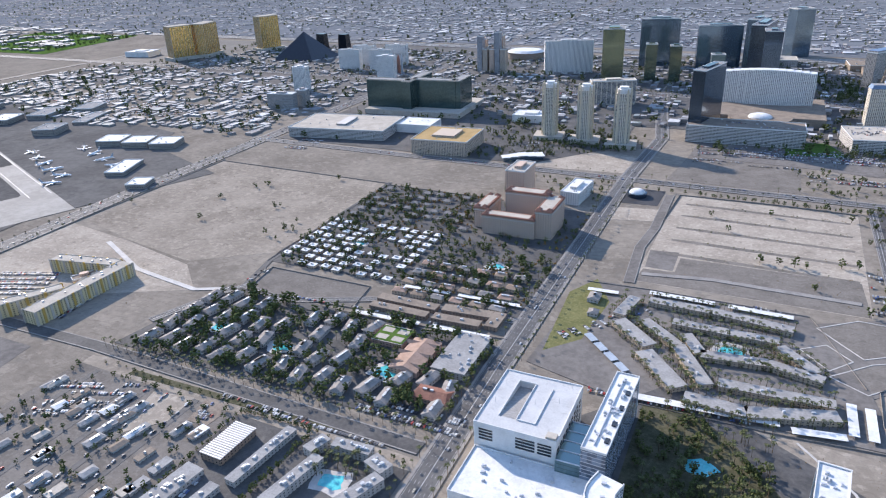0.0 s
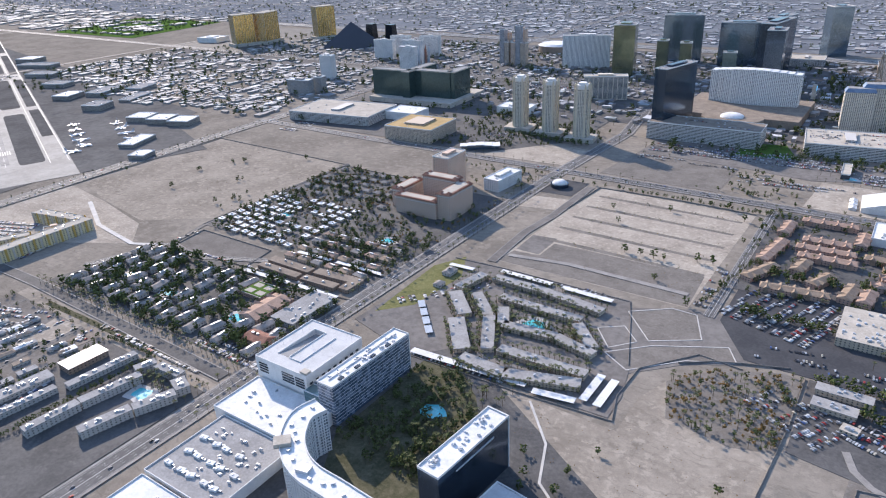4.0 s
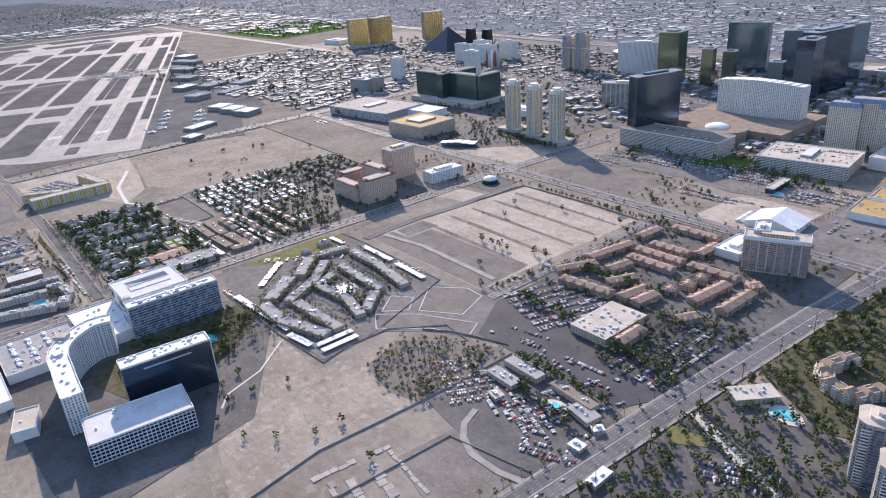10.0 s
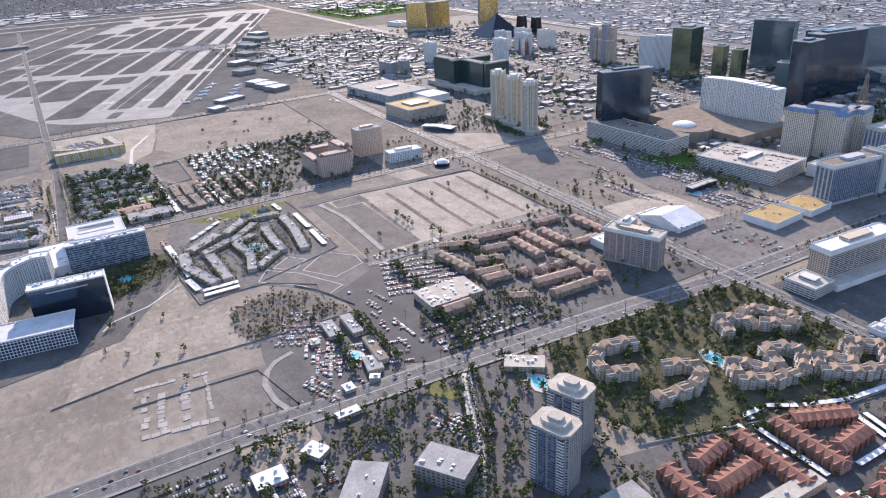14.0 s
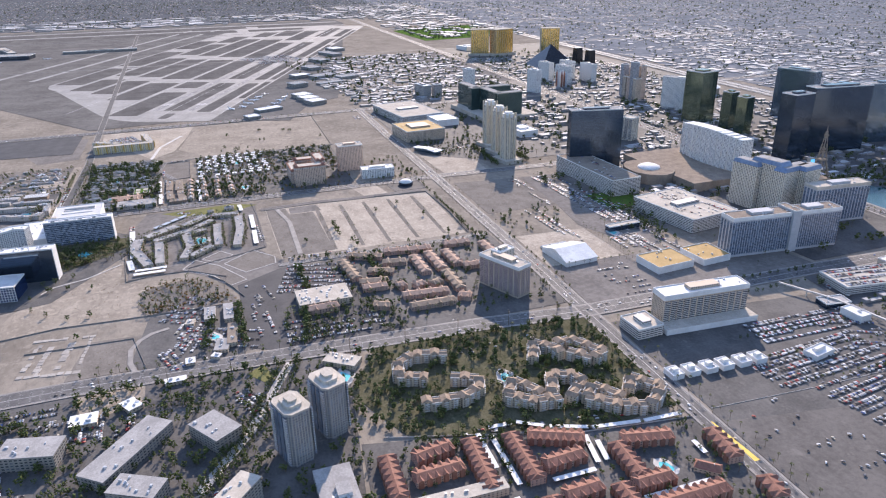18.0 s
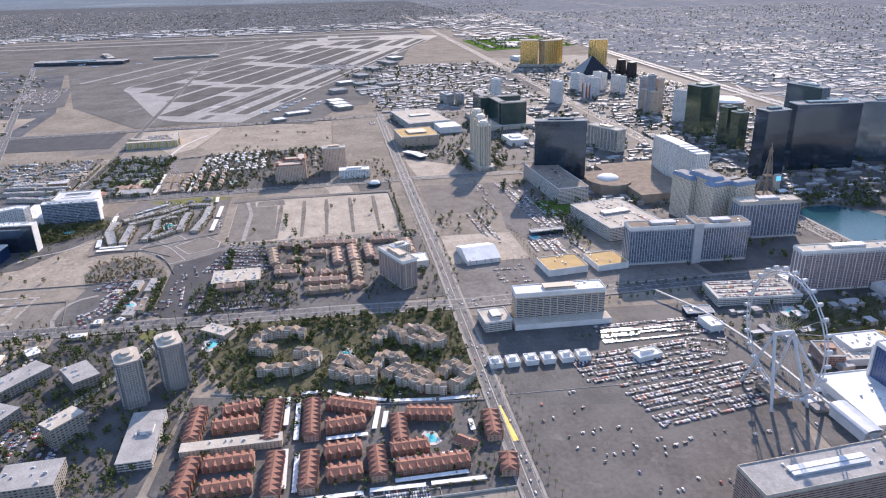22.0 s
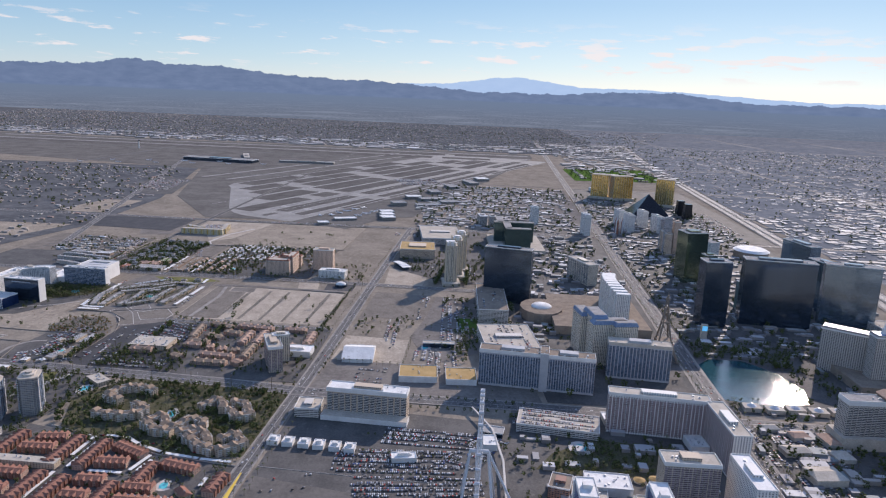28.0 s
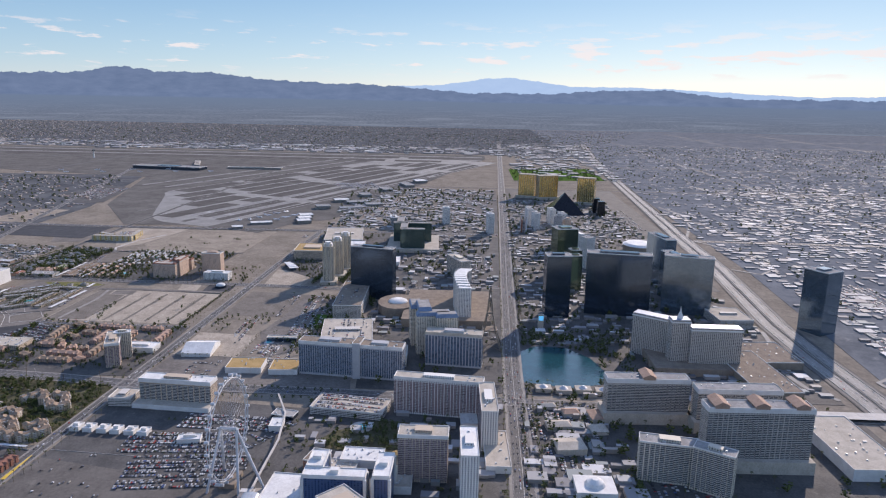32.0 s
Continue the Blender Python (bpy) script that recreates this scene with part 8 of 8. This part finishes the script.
def plant_things(name, label, category, group, parts, places, z=0.3):
    """Single plants or cars with their parts, built once and then copied."""
    x, y, s = places[0]
    t = thing(name, label, category, x, y, 0, group, "", z)
    for pn, g, mt in parts:
        part(pn, g, mt, t)
    t.scale = (s, s, s)
    for i, (x, y, s) in enumerate(places[1:]):
        c = copy_thing(t, pose(x * UNIT, y * UNIT, z * UNIT, 0, 0, (i * 137) % 360))
        c.scale = (s, s, s)


def far_block(name, label, poly, n, sizes, heights, mat, store=None):
    """Roofs beyond the built-up middle, in one object."""
    xs, ys = [p[0] for p in poly], [p[1] for p in poly]
    g = Geo()
    made = tries = 0
    while made < n and tries < 30 * n:
        tries += 1
        x, y = rng.uniform(min(xs), max(xs)), rng.uniform(min(ys), max(ys))
        if not inside((x, y), poly):
            continue
        x, y = round(x / sizes[2]) * sizes[2] + rng.uniform(-4, 4), round(y / sizes[2]) * sizes[2] + rng.uniform(-4, 4)
        if 205 < x < 490 and 2060 < y < 2330 or abs((x + 2720) % 1590 - 0) < 30 or abs(y % 400) < 16:
            continue
        l, w, h = sizes[0] + (sizes[1] - sizes[0]) * rng.random() ** 2, sizes[0] + (sizes[1] - sizes[0]) * 1.3 * rng.random() ** 1.5, rng.uniform(*heights)
        g.box(x - l / 2, x + l / 2, y - w / 2, y + w / 2, 0.0, h)
        made += 1
    return tagged(g.make(name, mat), label, "buildings", "", "stuff")


def roofs(name, *cols):
    m, N, b, P, nor, geo = material(name, 0.8)
    stops = [(i / len(cols), c) for i, c in enumerate(cols)]
    c = N.ramp(geo.outputs["Random Per Island"], *stops)
    N.t.nodes[-1].color_ramp.interpolation = "CONSTANT"
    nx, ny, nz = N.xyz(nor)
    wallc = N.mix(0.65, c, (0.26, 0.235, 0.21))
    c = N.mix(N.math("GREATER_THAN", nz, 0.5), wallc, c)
    c = N.mix(N.math("MULTIPLY", N.step(N.noise(P, 0.08, 4.0), 0.5, 0.7), 0.35), c, (0.30, 0.29, 0.28))
    N.put(c, b.inputs["Base Color"])
    return m


M_FARW = roofs("warehouse_roofs", (0.52, 0.525, 0.53), (0.24, 0.245, 0.255), (0.36, 0.365, 0.37), (0.16, 0.165, 0.18), (0.33, 0.30, 0.27), (0.24, 0.24, 0.25), (0.30, 0.30, 0.30), (0.17, 0.17, 0.18), (0.30, 0.30, 0.31), (0.22, 0.25, 0.25))
M_FARH = roofs("house_roofs", (0.30, 0.26, 0.23), (0.36, 0.32, 0.29), (0.26, 0.245, 0.235), (0.42, 0.36, 0.30), (0.33, 0.20, 0.15), (0.55, 0.53, 0.50), (0.28, 0.26, 0.25))
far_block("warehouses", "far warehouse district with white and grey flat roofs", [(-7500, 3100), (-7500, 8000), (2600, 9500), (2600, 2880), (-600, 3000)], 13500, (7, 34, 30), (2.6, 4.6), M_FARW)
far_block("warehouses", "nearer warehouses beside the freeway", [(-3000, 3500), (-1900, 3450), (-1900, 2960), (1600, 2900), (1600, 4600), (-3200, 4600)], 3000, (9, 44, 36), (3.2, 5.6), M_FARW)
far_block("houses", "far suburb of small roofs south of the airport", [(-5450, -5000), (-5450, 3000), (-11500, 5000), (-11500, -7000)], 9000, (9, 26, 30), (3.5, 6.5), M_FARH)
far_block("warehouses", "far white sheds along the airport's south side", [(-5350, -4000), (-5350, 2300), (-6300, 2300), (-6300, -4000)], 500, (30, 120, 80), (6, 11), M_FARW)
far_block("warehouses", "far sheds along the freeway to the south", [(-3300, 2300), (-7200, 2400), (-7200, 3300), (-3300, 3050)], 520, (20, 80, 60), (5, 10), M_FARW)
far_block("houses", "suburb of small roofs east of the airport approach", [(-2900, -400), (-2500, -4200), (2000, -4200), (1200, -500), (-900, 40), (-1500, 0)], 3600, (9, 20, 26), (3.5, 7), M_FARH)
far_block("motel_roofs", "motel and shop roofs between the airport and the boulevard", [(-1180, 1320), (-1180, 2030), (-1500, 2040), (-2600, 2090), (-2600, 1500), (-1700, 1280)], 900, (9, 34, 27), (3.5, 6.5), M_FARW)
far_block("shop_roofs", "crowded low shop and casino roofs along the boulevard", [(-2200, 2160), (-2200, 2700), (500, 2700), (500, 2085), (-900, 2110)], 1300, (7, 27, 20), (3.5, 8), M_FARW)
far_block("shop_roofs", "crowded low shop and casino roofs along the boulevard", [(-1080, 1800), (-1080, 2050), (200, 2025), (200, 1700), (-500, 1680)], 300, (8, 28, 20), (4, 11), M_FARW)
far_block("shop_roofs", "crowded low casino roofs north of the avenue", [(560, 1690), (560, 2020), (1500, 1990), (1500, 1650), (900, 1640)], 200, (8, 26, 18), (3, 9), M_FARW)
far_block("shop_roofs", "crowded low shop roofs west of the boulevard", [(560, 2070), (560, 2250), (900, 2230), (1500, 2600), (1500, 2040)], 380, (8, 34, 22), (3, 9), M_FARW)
for poly, n in (([(-7000, 3000), (-7000, 7500), (2400, 8000), (2400, 2900)], 3000), ([(-5450, -4500), (-5450, 2900), (-9500, 4500), (-9500, -6000)], 2200), ([(-2900, -400), (-2500, -3800), (1800, -3800), (1200, -500), (-900, 40)], 2000), ([(-2600, 1200), (-2600, 2100), (-1180, 2050), (-1180, 1320)], 420), ([(-2400, 2150), (-2400, 2720), (1500, 2650), (1500, 2080)], 800), ([(-4150, 2270), (-4150, 2950), (-3250, 2920), (-3250, 2270)], 260), ([(-1080, 1320), (-1080, 2040), (480, 2030), (480, 1700)], 300), ([(-160, 1490), (-150, 1690), (190, 1690), (330, 1520)], 60)):
    scatter(TREES, poly, n, 0.9, 1.9)
scatter(PALMS, [(-1000, 2080), (-1000, 2700), (1300, 2600), (1300, 2070)], 600)
scatter(TREES, [(210, 2080), (235, 2280), (300, 2320), (300, 2300), (235, 2190), (240, 2080)], 60, 0.7, 1.2)
scatter(TREES, [(545, 2070), (545, 2260), (900, 2240), (900, 2065)], 170, 0.6, 1.1)
scatter(TREES, [(560, 1640), (560, 2030), (1100, 2010), (1100, 1650)], 200, 0.6, 1.1)
scatter(TREES, [(100, 2080), (100, 2500), (215, 2400), (215, 2090)], 160, 0.7, 1.3)
along(TREES, (560, 2062), (1500, 2028), 14, 3.0, 0.5, 0.9)
along(TREES, (-800, 2116), (520, 2076), 14, 3.0, 0.5, 0.9)
scatter(PALMS, [(-1080, 1330), (-1080, 2040), (480, 2030), (480, 1500)], 300)
scatter(TREES, [(262, 2290), (440, 2300), (480, 2210), (460, 2070), (500, 2070), (500, 2330), (240, 2330)], 90, 0.5, 1.0)
for (x, y, l, w, r) in ((-1650, 1500, 260, 160, 0), (-2000, 1560, 240, 160, 0), (-1300, 1450, 160, 120, 0), (-1750, 2700, 300, 120, 0), (-600, 2000, 200, 60, 0), (640, 2150, 120, 90, 0), (760, 2120, 100, 60, 0), (-2700, 1200, 300, 260, 20), (-2070, -190, 420, 200, 8), (-1450, 2680, 240, 160, 3), (250, 3050, 300, 200, 0), (-300, 3150, 300, 200, 0)):
    parked(x, y, l, w, r, 0.6, 18)

scatter(TREES, [(-660, 740), (-660, 1100), (-250, 1090), (-250, 700), (-440, 745)], 190, 0.6, 1.1)
scatter(BROWNS, [(-660, 740), (-660, 1100), (-250, 1090), (-250, 700), (-440, 745)], 170, 0.7, 1.2)
scatter(TREES, [(-1090, 770), (-1090, 1120), (-680, 1100), (-680, 770)], 6, 0.7, 1.2)
for yy in (1230, 1285):
    along(PALMS, (560, yy + 8), (1150, yy - 18), 19, 2.0, 0.7, 1.0)
    along(TREES, (-220, yy + 8), (430, yy), 24, 3.0, 0.5, 0.9)
for xx in (668, 722, 782):
    along(TREES, (xx, 1420), (xx + 14, 1640), 13, 2.0, 0.35, 0.65)
along(TREES, (560, 1300), (560, 1650), 15, 3.0, 0.5, 0.9), along(TREES, (505, 1290), (520, 1700), 17, 3.0, 0.5, 0.9)
along(PALMS, (200, 1445), (360, 1445), 14, 2.0, 0.7, 1.0), along(PALMS, (365, 1290), (372, 1460), 14, 2.0, 0.7, 1.0)
scatter(TREES, [(40, 1310), (40, 1440), (190, 1440), (190, 1300)], 45, 0.5, 1.0)
scatter(TREES, [(130, 1540), (130, 1640), (200, 1600), (330, 1590), (330, 1540)], 70, 0.5, 1.0)
scatter(TREES, [(-450, 1130), (-450, 1250), (-250, 1250), (-250, 1130)], 60, 0.5, 1.0)
scatter(TREES, [(-600, 1440), (-600, 1660), (-250, 1600), (-250, 1460)], 120, 0.6, 1.1)

scatter(TREES, GROVE, 60, 0.4, 0.8)
scatter(TREES, [(490, 350), (490, 760), (640, 780), (900, 820), (950, 620), (950, 350)], 220, 0.5, 1.0)
for (x, y, l, w) in ((560, 600, 60, 60), (760, 700, 80, 90), (820, 560, 120, 80), (700, 500, 90, 60), (560, 420, 120, 60), (850, 430, 120, 80)):
    parked(x, y, l, w, 0, 0.6, 17)

# keep plants and cars off the buildings
BLOCKED = {}
for ob in scene.objects:
    if ob.type == "MESH" and ob.parent and ob.name.split(".")[0] in ("wall", "wing", "podium", "bay", "station", "base_hall"):
        m = ob.parent.matrix_basis
        c = [m @ Vector(v) for v in ((min(q.co.x for q in ob.data.vertices), min(q.co.y for q in ob.data.vertices), 0), (max(q.co.x for q in ob.data.vertices), min(q.co.y for q in ob.data.vertices), 0), (max(q.co.x for q in ob.data.vertices), max(q.co.y for q in ob.data.vertices), 0), (min(q.co.x for q in ob.data.vertices), max(q.co.y for q in ob.data.vertices), 0))]
        poly = [(v.x / UNIT, v.y / UNIT) for v in c]
        for gx in range(int(min(p[0] for p in poly) // 60), int(max(p[0] for p in poly) // 60) + 1):
            for gy in range(int(min(p[1] for p in poly) // 60), int(max(p[1] for p in poly) // 60) + 1):
                BLOCKED.setdefault((gx, gy), []).append(poly)


LAKE = [(228, 2078), (440, 2070), (462, 2170), (440, 2235), (370, 2255), (290, 2235), (225, 2185)]


def clear_of_roads(q):
    """Whether a plant stands beside the avenues, not on them."""
    p = Vector(q[:2])
    for line, half in ((FLAM, 19.0), (KOVAL, 13.0), (HARMON, 15.0)):
        for a, b in zip(line, line[1:]):
            a, b = Vector(a), Vector(b)
            f = min(1.0, max(0.0, (p - a).dot(b - a) / (b - a).length_squared))
            if (p - (a + (b - a) * f)).length < half:
                return False
    return True


def free(q):
    if inside(q[:2], LAKE):
        return False
    return not any(inside(q[:2], poly) for poly in BLOCKED.get((int(q[0] // 60), int(q[1] // 60)), ()))


TREES, PALMS, BROWNS, CARS = ([q for q in store if free(q)] for store in (TREES, PALMS, BROWNS, CARS))
TREES, PALMS, BROWNS = ([q for q in store if not (-300 < q[0] < 1300 and 300 < q[1] < 1400) or clear_of_roads(q)] for store in (TREES, PALMS, BROWNS))


TREES = [(x, y, 1.25 * s) for x, y, s in TREES]
PALMS = [(x, y, 1.1 * s) for x, y, s in PALMS]


def near_part(q):
    return 480 < q[0] < 980 and 880 < q[1] < 1260


near_trees, TREES = [q for q in TREES if near_part(q)][:140], [q for i, q in enumerate(TREES)]
TREES = [q for q in TREES if q not in set(near_trees)]
near_palms = [q for q in PALMS if q[0] < 120 and 590 < q[1] < 860][:130]
PALMS = [q for q in PALMS if q not in set(near_palms)]
near_cars = [q for q in CARS if 640 < q[0] < 1000 and 1280 < q[1] < 1560][:170]
CARS = STREETCARS = [q for q in CARS if q not in set(near_cars)]
plant_things("tree", "leafy dark green tree", "tree", "garden trees", [("trunk", trunk(1), M_BARK), ("crown", crown(11, 44), M_LEAF)], near_trees[0::2])
plant_things("tree", "leafy dark green spreading tree", "tree", "garden trees", [("trunk", trunk(2), M_BARK), ("crown", crown(12, 40, 4.2, 7.6), M_LEAF)], near_trees[1::2])
plant_things("palm", "tall thin palm with a small crown", "palm", "motel palms", [("trunk", Geo().beam((0, 0, 0), (0.2, 0, 9.8), 0.24, 5, 0.16), M_BARK), ("crown", palm_crown(3), M_PALM)], near_palms)
spread_out("trees", "scattered dark green street and garden trees", "trees", M_LEAF, [crown(21, 15), crown(22, 13, 3.0, 7.5), crown(23, 16, 4.0, 7.8)], TREES)
spread_out("tree_trunks", "trunks of the scattered trees", "trees", M_BARK, [Geo().beam((0, 0, 0), (0, 0, 4.5), 0.3, 4, 0.15)], [q for q in TREES if -700 < q[0] < 1000 and 0 < q[1] < 1500])
spread_out("bare_trees", "thin brown winter trees", "trees", M_LEAFBR, [crown(31, 12, 2.6, 7.0), crown(32, 11, 2.2, 6.5)], BROWNS)
spread_out("palms", "palm crowns along streets and lanes", "palms", M_PALM, [palm_crown(41), palm_crown(42)], PALMS)
spread_out("palm_trunks", "thin trunks of the palms", "palms", M_BARK, [Geo().beam((0, 0, 0), (0, 0, 9.7), 0.24, 4, 0.16)], PALMS)
# single cars: body, glass, four wheels
body, glass = car_body(), Geo().prism([(-1.5, -0.78), (0.75, -0.78), (0.75, 0.78), (-1.5, 0.78)], 1.08, 1.44, 0.9)
wheels = [Geo().beam((x, s * 0.92, 0.33), (x, s * 0.70, 0.33), 0.33, 8) for x in (-1.4, 1.4) for s in (-1, 1)]
PAINTS = [spotted("paint_" + n, c, tuple(min(1, v * 1.15) for v in c), 0.5, 3.0, 0.25) for n, c in (("white", (0.72, 0.72, 0.71)), ("silver", (0.42, 0.43, 0.44)), ("black", (0.03, 0.03, 0.035)), ("grey", (0.16, 0.165, 0.17)), ("red", (0.30, 0.03, 0.03)))]
for k, (nm, paint) in enumerate(zip(("white", "silver", "black", "dark grey", "red"), PAINTS)):
    mine = [q for i, q in enumerate(near_cars) if (0, 1, 2, 3, 0, 1, 2, 3, 0, 4)[i % 10] == k]
    if mine:
        t = thing("car", nm + " parked car on the asphalt lot", "car", mine[0][0], mine[0][1], mine[0][2], "parked cars", "", 0.75)
        for pn, g, mt in [("body", body, paint), ("window_band", glass, M_CARGLASS)] + [("wheel", w, M_TYRE) for w in wheels]:
            part(pn, g, mt, t)
        for x, y, a in mine[1:]:
            copy_thing(t, pose(x * UNIT, y * UNIT, 0.75 * UNIT, 0, 0, a))
for (x, y, l, w, r_, f, h) in ((600, 1738, 126, 56, 82, 0.8, 14.3), (1035, 1712, 40, 70, -3, 0.7, 20.3), (225, 1665, 150, 100, 8, 0.25, 28.3), (-55, 1630, 230, 60, 2, 0.15, 38.3)):
    CARS = []
    parked(x, y, l, w, r_, f, 16)
    spread_out("deck_cars", "cars parked on the open top of a parking deck", "cars", M_CAR, [car_body()], CARS, h, True)
CARS = STREETCARS
spread_out("cars", "parked and driving cars in many colours", "cars", M_CAR, [car_body()], CARS, 0.95, True)
